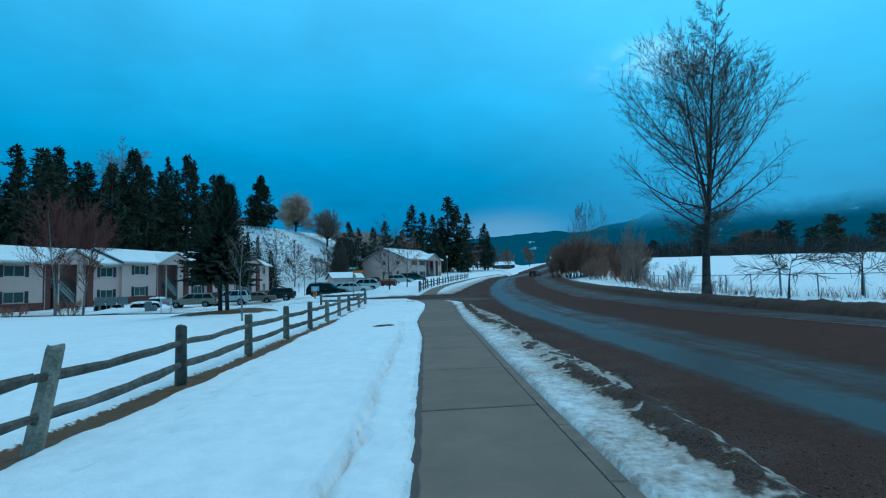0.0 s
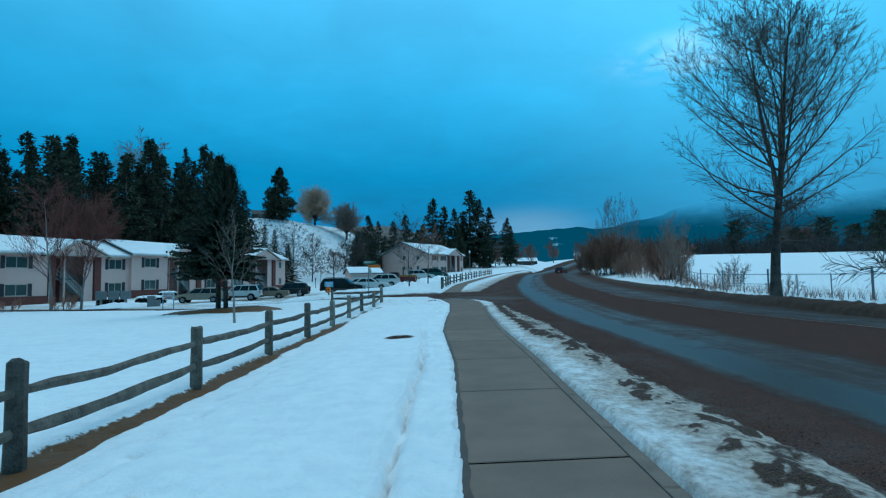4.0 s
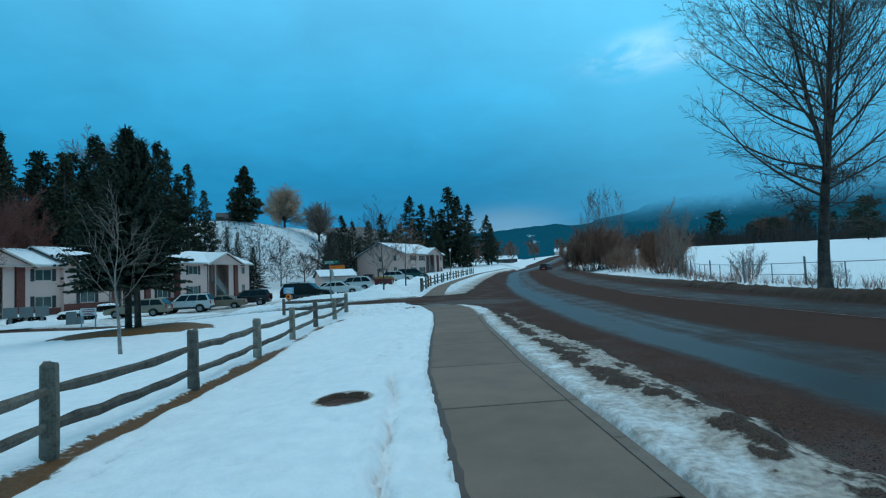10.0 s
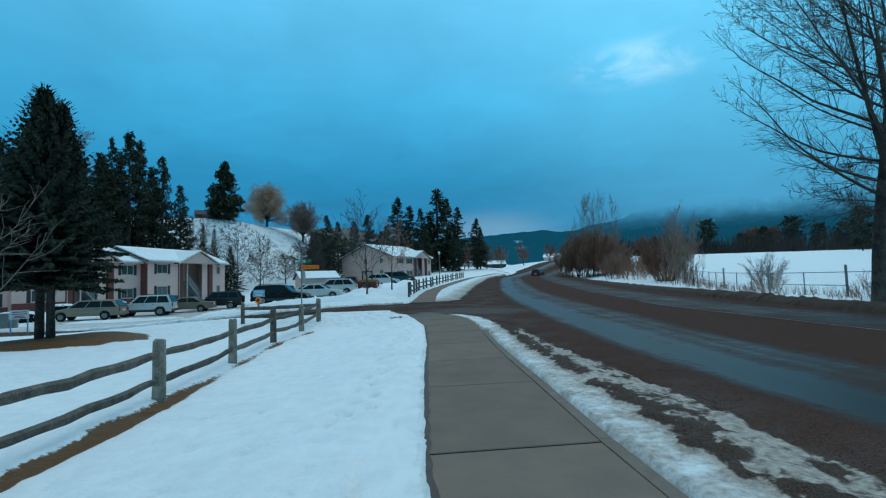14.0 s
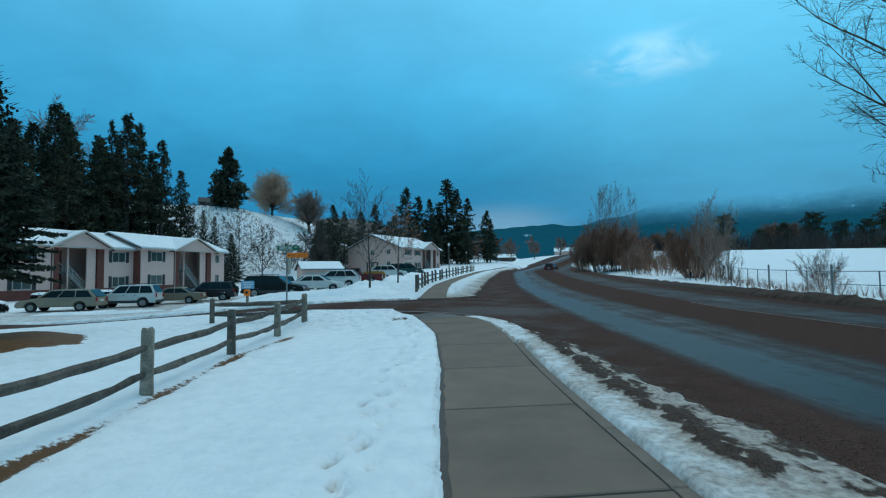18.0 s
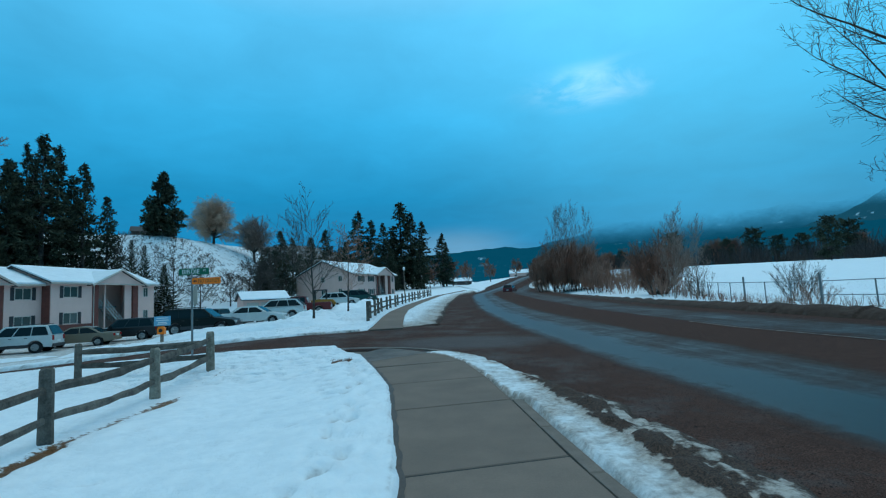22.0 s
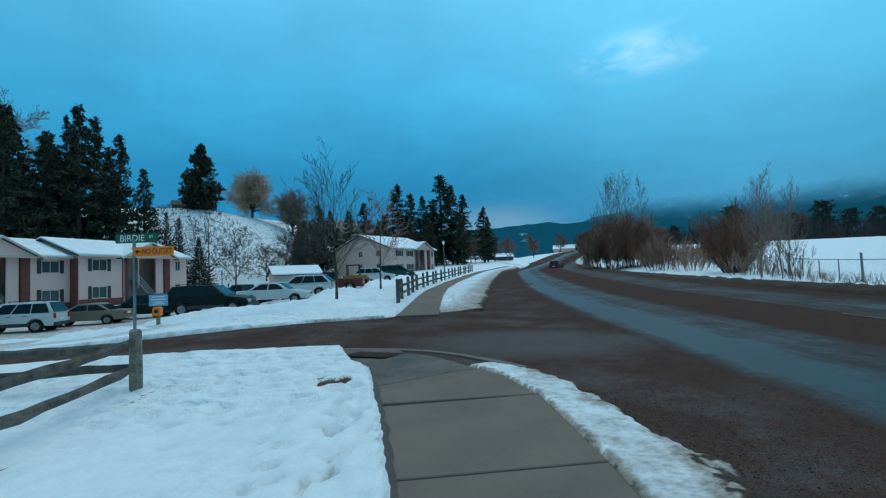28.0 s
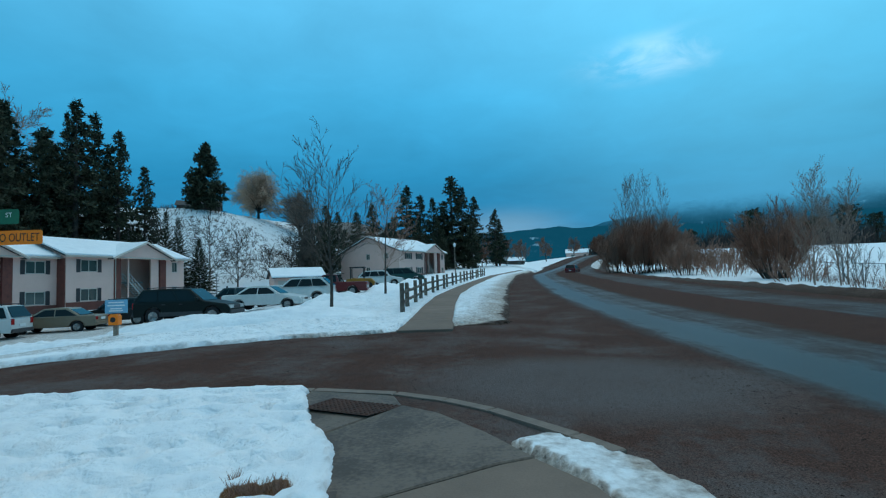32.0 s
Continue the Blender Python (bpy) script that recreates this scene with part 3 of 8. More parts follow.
def surface(x, y):
    """The height of the snow or bare ground, with its dirt, painted shade and bareness."""
    x, y = np.asarray(x, float), np.asarray(y, float)
    z = base(x, y)
    n1, n2 = wave(x, y, 2.6, 1.0), wave(x, y, 9.0, 2.0)
    d, w = asphalt(x, y), on_walk(x, y)
    dl = interp(y, WALK_L) - x                      # distance to the left of the footway
    near = step(50, 30, y)
    depth = 0.075 + 0.022 * wave(x, y, 0.9, 3.0) + 0.010 * n1
    # the thrown-up strip beside the footway: rougher, with a broken lip
    lip = 0.62 + 0.10 * wave(x, y, 1.3, 4.0) + 0.03 * n2
    strip = step(0.0, 0.1, dl) * step(lip + 0.03, lip - 0.03, dl) * (y < 38)
    depth = depth + strip * (0.040 * n2 + 0.022 * n1 + 0.030 * wave(x, y, 21.0, 6.0) - 0.025)
    crack = np.exp(-((dl - lip) / 0.045) ** 2) * step(20.5, 18.5, y) * np.clip(0.95 + 0.8 * wave(x, y, 1.1, 7.0), 0, 1)
    depth = depth - 0.19 * crack + 0.035 * np.exp(-((dl - lip - 0.09) / 0.06) ** 2) * step(20.5, 18.5, y)
    depth = depth - (0.05 * step(30.5, 33.2, y) + 0.035 * step(33, 36, y)) * step(-1.6, -0.9, x) * (y < 41)
    depth = depth * (1 - 0.85 * step(-1.5, -0.1, d) * (y > 45.5) * (x < 14))
    z = z + depth
    dent = np.zeros_like(z)
    # footprints
    for sx, sy, dx, dy, count in ((-2.0, 21.0, -0.016, 0.62, 26), (-1.75, 21.3, -0.02, 0.64, 25), (-2.3, 4.5, -0.10, 0.66, 20), (-2.66, 36.3, 0.028, -0.155, 15), (-2.80, 36.1, 0.028, -0.16, 14), (-3.15, 34.4, 0.05, -0.30, 8), (-2.75, 33.6, 0.03, -0.33, 6), (-6.5, 38.3, 0.33, 0.05, 12), (-5.5, 37.2, 0.3, 0.12, 10)):
        for i in range(count):
            fx, fy = sx + dx * i + 0.09 * math.sin(i * 2.4 + sx), sy + dy * i + 0.12 * math.sin(i * 1.7 + sy)
            r2 = ((x - fx) / 0.075) ** 2 + ((y - fy) / (0.16 if abs(dy) > 0.4 else 0.07)) ** 2
            e = np.where(r2 < 6, np.exp(-r2 * r2) * (0.5 + 0.5 * math.sin(i * 4.1) ** 2), 0)
            z = z - 0.15 * e
            dent = np.maximum(dent, e)
    # dents and crusts, thick on the trampled corner
    rd = random.Random(3)
    for i in range(520):
        if i < 130:
            fx, fy, rr_, dp = rd.uniform(-6.5, -1.6), rd.uniform(2, 36), rd.uniform(0.04, 0.09), rd.uniform(0.03, 0.07)
        else:
            fx, fy, rr_, dp = rd.uniform(-9.5, -2.8), rd.uniform(35.0, 39.6), rd.uniform(0.055, 0.085), rd.uniform(0.04, 0.095)
        r2 = ((x - fx) / (rr_ * 2.3)) ** 2 + ((y - fy) / rr_) ** 2
        e = np.where(r2 < 6, np.exp(-r2 * r2), 0)
        z = z - dp * e
        dent = np.maximum(dent, e * min(1.0, dp * 9))
    z = z + 0.008 * wave(x, y, 5.5, 8.0) * near
    trodden = step(-0.4, -1.2, d) * step(45.5, 46.5, y) * step(75, 60, y) * step(-20, -14, x) * (x < 5) * (w < -0.15)
    z = z + trodden * (0.05 * wave(x, y, 2.2, 30.0) + 0.045 * np.clip(wave(x, y, 5.0, 31.0), -1, 0.2))
    # open hole over the manhole
    mh = np.hypot((x + 1.9), (y - 17.8)) * 1.55
    z = z - 0.12 * step(0.50 + 0.06 * n2, 0.40, mh)
    # thin wet edge, then down beneath the slabs
    z = z - (depth + 0.16) * step(-0.06, 0.07, w + 0.016 * n2 + 0.012 * n1)
    # verge towards the carriageway
    verge = step(-1.3, 0.0, d) * (1 - step(20, 28, x))
    clod = step(-0.95, -0.3, d) * step(32.5, 29.5, y) * (w < 0) * near * (x > -3.6)
    z = z - (0.05 - 0.02 * step(17, 21, y) * step(33, 31, y) + 0.05 * step(45, 47, y)) * verge * (x > -3.6) + (0.012 * n2 * verge * near * (w < 0)) + clod * (0.035 * wave(x, y, 4.2, 11.0) + 0.022 * wave(x, y, 11.0, 12.0) + 0.02)
    lump = np.exp(-((x - interp(y, WALK_R) - 1.08 - 0.10 * wave(x, y, 1.3, 14.0)) / 0.20) ** 2) * np.clip(0.5 + 0.9 * wave(x, y, 0.55, 15.0), 0, 1)
    z = z + (0.07 + 0.04 * wave(x, y, 11.0, 13.0)) * near * (w < 0) * step(32, 29, y) * (x > -3.6) * lump
    z = z - (depth + 0.34) * step(-0.20, 0.14, d + 0.16 * n1 + 0.07 * n2)
    farside = x - (interp(y, CENTRE) + 6.1)
    z = z + ((0.30 + 0.06 * n1 + 0.04 * n2) * np.exp(-((farside - 0.75) / 0.5) ** 2) - 0.26 * np.exp(-((farside - 3.2) / 1.5) ** 2)) * (y < 220) + 0.03 * n1 * np.exp(-((farside - 0.9) / 1.0) ** 2)
    # thawed dropped corner, swept of snow
    z = z - 0.14 * step(37.5, 37.85, y - 0.6 * (x + 1.0)) * (y < 40.6) * (x > interp(y, WALK_L) + 0.02) * (x > -3.62)
    # beside the kerb: a strip of ice, then a ridge of dirt clods, then tan dirty snow down to the grit
    wr = x - interp(y, WALK_R)
    uneven = wave(x, y, 0.55, 15.0)
    late = np.maximum(step(16, 21, y) * step(34.5, 32, y), 0.6 * step(10, 6, y))
    ridge = np.exp(-((wr - 0.95 + 0.18 * step(16, 21, y) - 0.16 * wave(x, y, 1.3, 14.0) - 0.08 * wave(x, y, 5.0, 17.0)) / (0.18 + 0.07 * uneven)) ** 2) * np.clip(-0.05 + 1.15 * late + 0.8 * uneven + 0.8 * wave(x, y, 3.3, 18.0) + 0.4 * n2, 0, 1)
    fleck = np.clip(wave(x, y * 0.4, 6.0, 23.0) + 0.7 * wave(x, y * 0.5, 14.0, 24.0) - 0.25, 0, 1) * step(0.5, 0.9, wr) * (y < 33)
    outer = step(0.50, 1.15, wr + 0.16 * wave(x, y * 0.4, 2.0, 25.0))
    crumb = np.clip(0.92 + 0.9 * wave(x, y, 7.5, 27.0) + 0.7 * wave(x, y, 17.0, 28.0), 0, 1.3)
    z = z + 0.07 * ridge * crumb * (w < 0) * step(-0.15, -0.35, d) * step(34, 32, y)
    south = 0.40 + 0.30 * outer + 0.70 * ridge * crumb + 0.6 * fleck * crumb + np.where(y > 32.0, 0.40 * step(-0.16, 0.04, d), 0.45 * step(-0.30, 0.02, d)) + 0.12 * wave(x, y, 1.9, 16.0) + 0.05 * n2
    south = np.where((wr > 0.1) & (wr < 4) & (y < 41) & (x > -3.0), south, 0.0) * (1 - 0.20 * step(31.0, 33.5, y) * step(0.05, -0.10, d))
    grime_shade = np.where((y < 41) & (x > -3.0), south, step(-0.35, 0.05, d) * 0.42) * np.where(farside > -0.5, 0.0, 1.0)
    grime_shade = np.where((y > 46) & (x < 12), step(-0.6, 0.05, d) * 0.5 + 0.2 * step(-0.15, 0.08, d) + (x > interp(y, WALK2_C)) * (0.20 + 0.36 * step(-2.0, -0.3, d) + 0.12 * wave(x, y, 0.9, 29.0)) + 0.12 * wave(x, y, 1.7, 20.0) * step(-1.2, -0.5, d), grime_shade)
    grime_shade = np.where((x < -4) & (y < 41), step(-0.25, 0.1, d) * 0.7, grime_shade)
    grime_shade = np.maximum(grime_shade, np.where((farside > -1) & (y < 230), np.maximum(step(1.7, 1.0, farside + 0.25 * n1 + 0.3 * wave(x, y, 0.4, 26.0)) * 1.2, (0.62 + 0.3 * wave(x, y, 0.8, 21.0)) * step(4.4, 1.8, farside + 0.5 * wave(x, y, 0.5, 22.0))), 0))
    grime_shade = np.maximum(grime_shade, 0.55 * strip * step(0.16, 0.0, dl))
    # shade inside the crack, footprints and dents, painted over the snow
    grime_shade = np.maximum(grime_shade, 0.34 * crack)
    grime_shade = np.maximum(grime_shade, np.where(y > 34.5, 0.22, 0.5) * dent * (w < 0))
    grime_shade = np.maximum(grime_shade, step(-0.10, -0.04, w + 0.03 * n2) * (y > 30.5) * (y < 38.6) * (wr > -0.1) * (wr < 0.5) * 0.7)
    tuft = np.minimum(((x + 2.96) / 0.30) ** 2 + ((y - 36.54) / 0.11) ** 2, ((x + 3.28) / 0.10) ** 2 + ((y - 36.79) / 0.08) ** 2)
    lot = step(46, 50, y) * step(80, 66, y) * step(-15, -18, x) * step(-33, -29, x)
    grime_shade = np.maximum(grime_shade, 0.42 * lot)
    grime_shade = np.maximum(grime_shade, 0.34 * step(-10.5, -13, x) * step(45, 46, y) * step(54, 50, y))
    grime_shade = np.maximum(grime_shade, step(0.72, 0.52, mh) * 0.95)
    fx = interp(y, [(0, -3.45), (9.1, -4.23), (20.1, -5.26), (30.9, -6.18), (33.4, -5.92), (36.6, -6.15)])
    bare = np.exp(-((x - fx - 0.20) / (0.40 - 0.006 * y + 0.12 * wave(x, y, 0.8, 9.0) + 0.07 * wave(x, y, 3.4, 10.0))) ** 2) * (y < 36.9) * np.clip(1.35 - 0.026 * y + 0.40 * wave(x, y, 0.7, 5.0), 0.25, 1.1)
    bare = np.maximum(bare, step(1.4, 0.6, tuft))
    z = z - 0.05 * step(0.35, 0.7, bare)
    ring = ((x + 15.0) / 3.4) ** 2 + ((y - 32.9) / 2.5) ** 2
    bare = np.maximum(bare, step(1.15, 0.85, ring + 0.15 * n1))
    z = z + 0.16 * step(1.1, 0.5, ring)
    hr = hill_rise(x, y)
    wood = np.where((x < -56) & (y < 112), step(2, 9, hr), 0.0)
    wood = np.maximum(wood, 0.455 * step(0.5, 3, hr) * (y < 400))
    wood = np.maximum(wood, np.where(y > 168, step(-2, -12, x) * 0.8, 0))
    crust = step(45, 47, y) * step(90, 70, y) * step(-34, -26, x) * step(6, 3, x)
    crust = np.maximum(crust, 0.3 * step(-2.6, -3.2, x) * step(34.5, 36, y) * step(41, 40, y) * step(-16, -12, x))
    crust = np.maximum(crust, 0.35 * step(16, 20, x) * step(160, 90, y))
    crust = np.maximum(crust, 0.8 * step(0.5, 3, hr) * (y < 200))
    return z, np.clip(grime_shade, 0, 1.2), np.clip(bare, 0, 1), np.clip(wood, 0, 1), crust


def ground_z(x, y):
    return float(surface(np.array([float(x)]), np.array([float(y)]))[0][0])


def grown(start, stop, first, rate):
    out, s, v = [], first, start
    while abs(v - start) < abs(stop - start):
        s *= rate
        v += s if stop > start else -s
        out.append(v)
    return out


def grid_sheet(xs, ys):
    gx, gy = np.meshgrid(xs, ys)
    z, gr, ba, wo, cr = surface(gx, gy)
    far = np.hypot(gx, gy)
    z = np.where(far > 1500, z - 0.0, z)
    v = np.stack([gx, gy, z], -1).reshape(-1, 3)
    ny, nx = gx.shape
    i = (np.arange(ny - 1)[:, None] * nx + np.arange(nx - 1)[None, :]).reshape(-1)
    f = np.stack([i, i + 1, i + nx + 1, i + nx], -1)
    me = bpy.data.meshes.new("ground")
    me.vertices.add(len(v))
    me.vertices.foreach_set("co", v.astype(np.float32).ravel())
    me.loops.add(f.size)
    me.loops.foreach_set("vertex_index", f.astype(np.int32).ravel())
    me.polygons.add(len(f))
    me.polygons.foreach_set("loop_start", np.arange(0, f.size, 4, dtype=np.int32))
    me.polygons.foreach_set("loop_total", np.full(len(f), 4, dtype=np.int32))
    me.polygons.foreach_set("use_smooth", np.ones(len(f), dtype=bool))
    for name, val in (("grime_shade", gr), ("bare", ba), ("wood", wo), ("crust", cr)):
        me.attributes.new(name, "FLOAT", "POINT").data.foreach_set("value", val.astype(np.float32).ravel())
    me.update(calc_edges=True)
    me.materials.append(M_SNOW)
    return me


xs = grown(-8.0, -2500, 0.10, 1.075)[::-1] + list(np.arange(-8.0, 4.6, 0.062)) + grown(4.6, 13.2, 0.09, 1.12) + list(np.arange(13.8, 18.2, 0.2)) + grown(18.2, 2500, 0.22, 1.06)
ys = grown(-1.0, -400, 0.2, 1.25)[::-1] + list(np.arange(-1.0, 30, 0.10)) + list(np.arange(30, 50, 0.075)) + grown(50, 2600, 0.11, 1.028)
ground = tagged(new("ground", grid_sheet(np.array(xs), np.array(ys))), "snow-covered ground with gritty thawed edges beside the road", "ground", kind="structure")


def strip_sheet(name, rows, mat, uvs):
    """rows: equal rows of points; uvs the same in metres."""
    n = len(rows[0])
    v = [p for r in rows for p in r]
    f = [(i * n + j, i * n + j + 1, (i + 1) * n + j + 1, (i + 1) * n + j) for i in range(len(rows) - 1) for j in range(n - 1)]
    me = bpy.data.meshes.new(name)
    me.from_pydata(v, [], f)
    uv = me.uv_layers.new(name="metres")
    flat = [q for r in uvs for q in r]
    for lp in me.loops:
        uv.data[lp.index].uv = flat[lp.vertex_index]
    me.materials.append(mat)
    me.polygons.foreach_set("use_smooth", [True] * len(f))
    me.update()
    return new(name, me)


rows, uvs = [], []
for y in list(np.arange(-40, 120, 2.0)) + list(np.arange(120, 262, 4.0)):
    c = float(interp(y, CENTRE))
    # smooth the bends of the centre line
    c = float(np.mean(interp(np.linspace(y - 9, y + 9, 19), CENTRE)))
    u = np.linspace(-9.5, 6.6, 24)
    zz = base(c + u * 0, y)
    rows.append([(c + q, y, float(z) - 0.10 - 0.0012 * q * q) for q, z in zip(u, zz)])
    flare = min(3.0, max(0.0, 40 - y) * 0.11)          # the turning lane widens towards the start of the walk
    uvs.append([(q - flare * float(step(-2.0, 1.6, q)), y) for q in u])
road = tagged(strip_sheet("road", rows, M_ROAD, uvs), "wet sanded asphalt road with reddish grit between the wheel tracks", "road", kind="structure")

rows, uvs = [], []
for x in np.arange(-66, 3.4, 1.2):
    y0, y1 = float(interp(x, STREET_N)) - 1.2, float(interp(x, STREET_F)) + 1.2
    if x > -4:
        y0 -= (x + 4) * 0.7
    line = np.linspace(y0, y1, 12)
    sag = 0.085 + (0.07 * float(step(-1.0, 2.2, x)) if x < 2.6 else 0.13)
    rows.append([(x, q, float(base(min(x, 3.0), q)) - sag - 0.10 * float(step(-3.2, -0.5, x)) * max(0.0, 1 - (q - y0) / 2.2)) for q in line])
    uvs.append([(-7.2 + 0.25 * math.sin(q * 1.3), x) for q in line])
side_road = tagged(strip_sheet("side_road", rows, M_ROAD, uvs), "side street covered with brown sanding grit", "road", kind="structure")

# the worn line between the turning lane and the far lane
for y0, y1 in ((-5, 44),):
    rws, uv2 = [], []
    for y in np.arange(y0, y1, 1.5):
        c = float(np.mean(interp(np.linspace(y - 9, y + 9, 19), CENTRE)))
        rws.append([(c + q, y, float(base(c, y)) - 0.088) for q in (1.0 + min(3.0, max(0.0, 40 - y) * 0.105), 1.11 + min(3.0, max(0.0, 40 - y) * 0.105))])
        uv2.append([(q, y) for q in (0, 0.12)])
    mk = strip_sheet("road_marking", rws, M_PAINT, uv2)
    mk.parent = road


# ---------- footways ----------
def slab_outline(y0, y1, gap=0.016):
    l0, l1 = float(interp(y0, WALK_L)), float(interp(y1, WALK_L))
    r0, r1 = float(interp(y0, WALK_R)), float(interp(y1, WALK_R))
    k = 0.13                                         # joints lie square to the way, which drifts to the left
    return [(l0 - 0.10, y0 + gap - k), (r0, y0 + gap + k), (r1, y1 - gap + k), (l1 - 0.10, y1 - gap - k)]


def slab_mesh(pts, thick=0.14, lift=0.0):
    m = Mesh()
    top = [(x, y, float(base(x, y)) + lift) for x, y in pts]
    n = len(pts)
    low = [(x, y, z - 0.012) for x, y, z in top]
    inn = []
    cx, cy = sum(p[0] for p in pts) / n, sum(p[1] for p in pts) / n
    for x, y, z in top:
        d = math.hypot(x - cx, y - cy)
        inn.append((x + (cx - x) / d * 0.02, y + (cy - y) / d * 0.02, z))
    bot = [(x, y, z - thick) for x, y, z in top]
    m.add(inn + low + bot, [tuple(range(n))] + [(n + i, n + (i + 1) % n, (i + 1) % n, i) for i in range(n)] + [(2 * n + i, 2 * n + (i + 1) % n, n + (i + 1) % n, n + i) for i in range(n)])
    return m


footway = thing("pavement", Matrix(), "grey concrete footway of worn slabs with dark joints", "pavement", kind="structure")
JOINTS = [-5, -2.1, 0.65, 3.45, 6.27, 9.05, 11.8, 14.57, 17.4, 20.3, 23.35, 25.9, 28.35, 30.9, 32.9, 35.15]
for y0, y1 in zip(JOINTS[:-1], JOINTS[1:]):
    part("slab", slab_mesh(slab_outline(y0, y1)), M_CONC, footway)
bed = Mesh()
for y0, y1 in zip(JOINTS[:-1], JOINTS[1:]):
    q = slab_outline(y0, y1, -0.02)
    bed.add([(x, y, float(base(x, y)) - 0.009) for x, y in q], [(0, 1, 2, 3)])
part("joint_bed", bed, M_SEAM, footway)
# meltwater along the snow's edge
wet_band = Mesh()
for k in range(280):
    y0, y1 = -4 + k * 0.145, -4 + (k + 1) * 0.145
    if y1 > 36.5:
        break
    e0, e1 = (0.045 + 0.035 * float(wave(0.0, q, 2.3, 3.0)) + 0.02 * float(wave(1.0, q, 11.0, 5.0)) for q in (y0, y1))
    l0, l1 = float(interp(y0, WALK_L)), float(interp(y1, WALK_L))
    q = [(l0 - 0.09, y0), (l0 + e0, y0), (l1 + e1, y1), (l1 - 0.09, y1)]
    wet_band.add([(x, y, float(base(x, y)) + 0.004) for x, y in q], [(0, 1, 2, 3)])
part("wet_edge", wet_band, M_DAMP, footway, "dark damp edge of the concrete beside the snow")
# the dropped corner: two wet slabs and an iron tactile plate
dry1 = [(-2.18, 35.16), (-0.06, 35.30), (-0.36, 36.42), (-0.74, 36.99), (-1.05, 36.86), (-2.36, 36.08)]
part("slab", slab_mesh(dry1), M_CONC, footway)
wet1 = [(-2.38, 36.12), (-1.06, 36.90), (-0.74, 37.03), (-1.12, 37.72), (-1.65, 38.45), (-2.10, 38.82), (-2.98, 37.72), (-2.66, 37.2)]
part("slab", slab_mesh(wet1, lift=-0.006), M_WETCONC, footway, "dark wet concrete slab with silt at the dropped corner")
wet2 = [(-3.00, 37.76), (-2.12, 38.85), (-2.28, 39.32), (-3.52, 39.75), (-3.6, 39.3), (-3.2, 38.4)]
part("slab", slab_mesh(wet2, lift=-0.012), M_WETCONC, footway, "dark wet concrete slab at the dropped corner")
plate = Mesh()
pm = Matrix.Translation((-2.76, 38.84, float(base(-2.76, 38.84)) + 0.002)) @ Matrix.Rotation(radians(-24), 4, "Z")
plate.add([tuple(pm @ Vector(p)) for p in ((-0.55, -0.27, 0), (0.47, -0.30, 0), (0.62, 0.22, 0), (-0.50, 0.30, 0))], [(0, 1, 2, 3)])
for i in range(15):
    for j in range(8):
        a, b = -0.49 + i * 0.07 + j * 0.006, -0.25 + j * 0.068
        plate.tube(pm @ Vector((a, b, 0)), pm @ Vector((a, b, 0.008)), 0.018, 0.012, 6)
part("tactile_plate", plate, M_TACT, footway, "rusty iron tactile paving plate")

kerb = thing("kerb", Matrix(), "narrow concrete kerb edging along the footway", "kerb", kind="structure")
ky = [-5 + 1.5 * i for i in range(28)]
for y0, y1 in zip(ky[:-1], ky[1:]):
    if y1 > 31.2:
        break
    pts = [(float(interp(y0, WALK_R)) + 0.010, y0 + 0.006), (float(interp(y0, WALK_R)) + 0.15, y0 + 0.006), (float(interp(y1, WALK_R)) + 0.15, y1 - 0.002), (float(interp(y1, WALK_R)) + 0.010, y1 - 0.002)]
    part("kerb_stone", slab_mesh(pts, 0.2, 0.006), M_KERB, kerb)
arc = [(0.0, 37.25), (-0.30, 37.72), (-1.08, 38.70), (-1.65, 39.2), (-2.35, 39.62), (-3.6, 39.98), (-5.5, 40.05), (-8, 40.1), (-11, 40.15), (-14, 40.3)]
for (x0, y0), (x1, y1) in zip(arc[:-1], arc[1:]):
    d = Vector((x1 - x0, y1 - y0)).normalized()
    n = Vector((-d.y, d.x)) * -0.16
    pts = [(x0 + d.x * 0.004, y0 + d.y * 0.004), (x1, y1), (x1 + n.x, y1 + n.y), (x0 + n.x, y0 + n.y)]
    pts = [(p[0] + 0.0, p[1] + 0.0) for p in pts]
    part("kerb_stone", slab_mesh(pts[::-1], 0.2, -0.065), M_KERB, kerb, "low concrete kerb round the dropped corner")

footway2 = thing("pavement_far", Matrix(), "grey concrete footway across the side street", "pavement", kind="structure")
yy = 46.5
while yy < 140:
    y1 = yy + 2.9
    a, b = float(interp(yy, WALK2_C)), float(interp(y1, WALK2_C))
    part("slab", slab_mesh([(a - 0.78, yy + 0.012), (a + 0.78, yy + 0.012), (b + 0.78, y1 - 0.012), (b - 0.78, y1 - 0.012)], lift=-0.01), M_CONC, footway2)
    yy = y1

# manhole in the snow
mz = float(base(-1.9, 17.8)) - 0.03
manhole = thing("manhole", pose(-1.9, 17.8, mz), "round rusty iron manhole cover in a thawed hole in the snow", "manhole")
ring = Mesh()
ring.tube((0, 0, -0.05), (0, 0, 0.0), 0.31, 0.31, 32)
part("frame", ring, M_IRON, manhole)
lid = Mesh()
lid.tube((0, 0, 0.0), (0, 0, 0.022), 0.26, 0.255, 32)
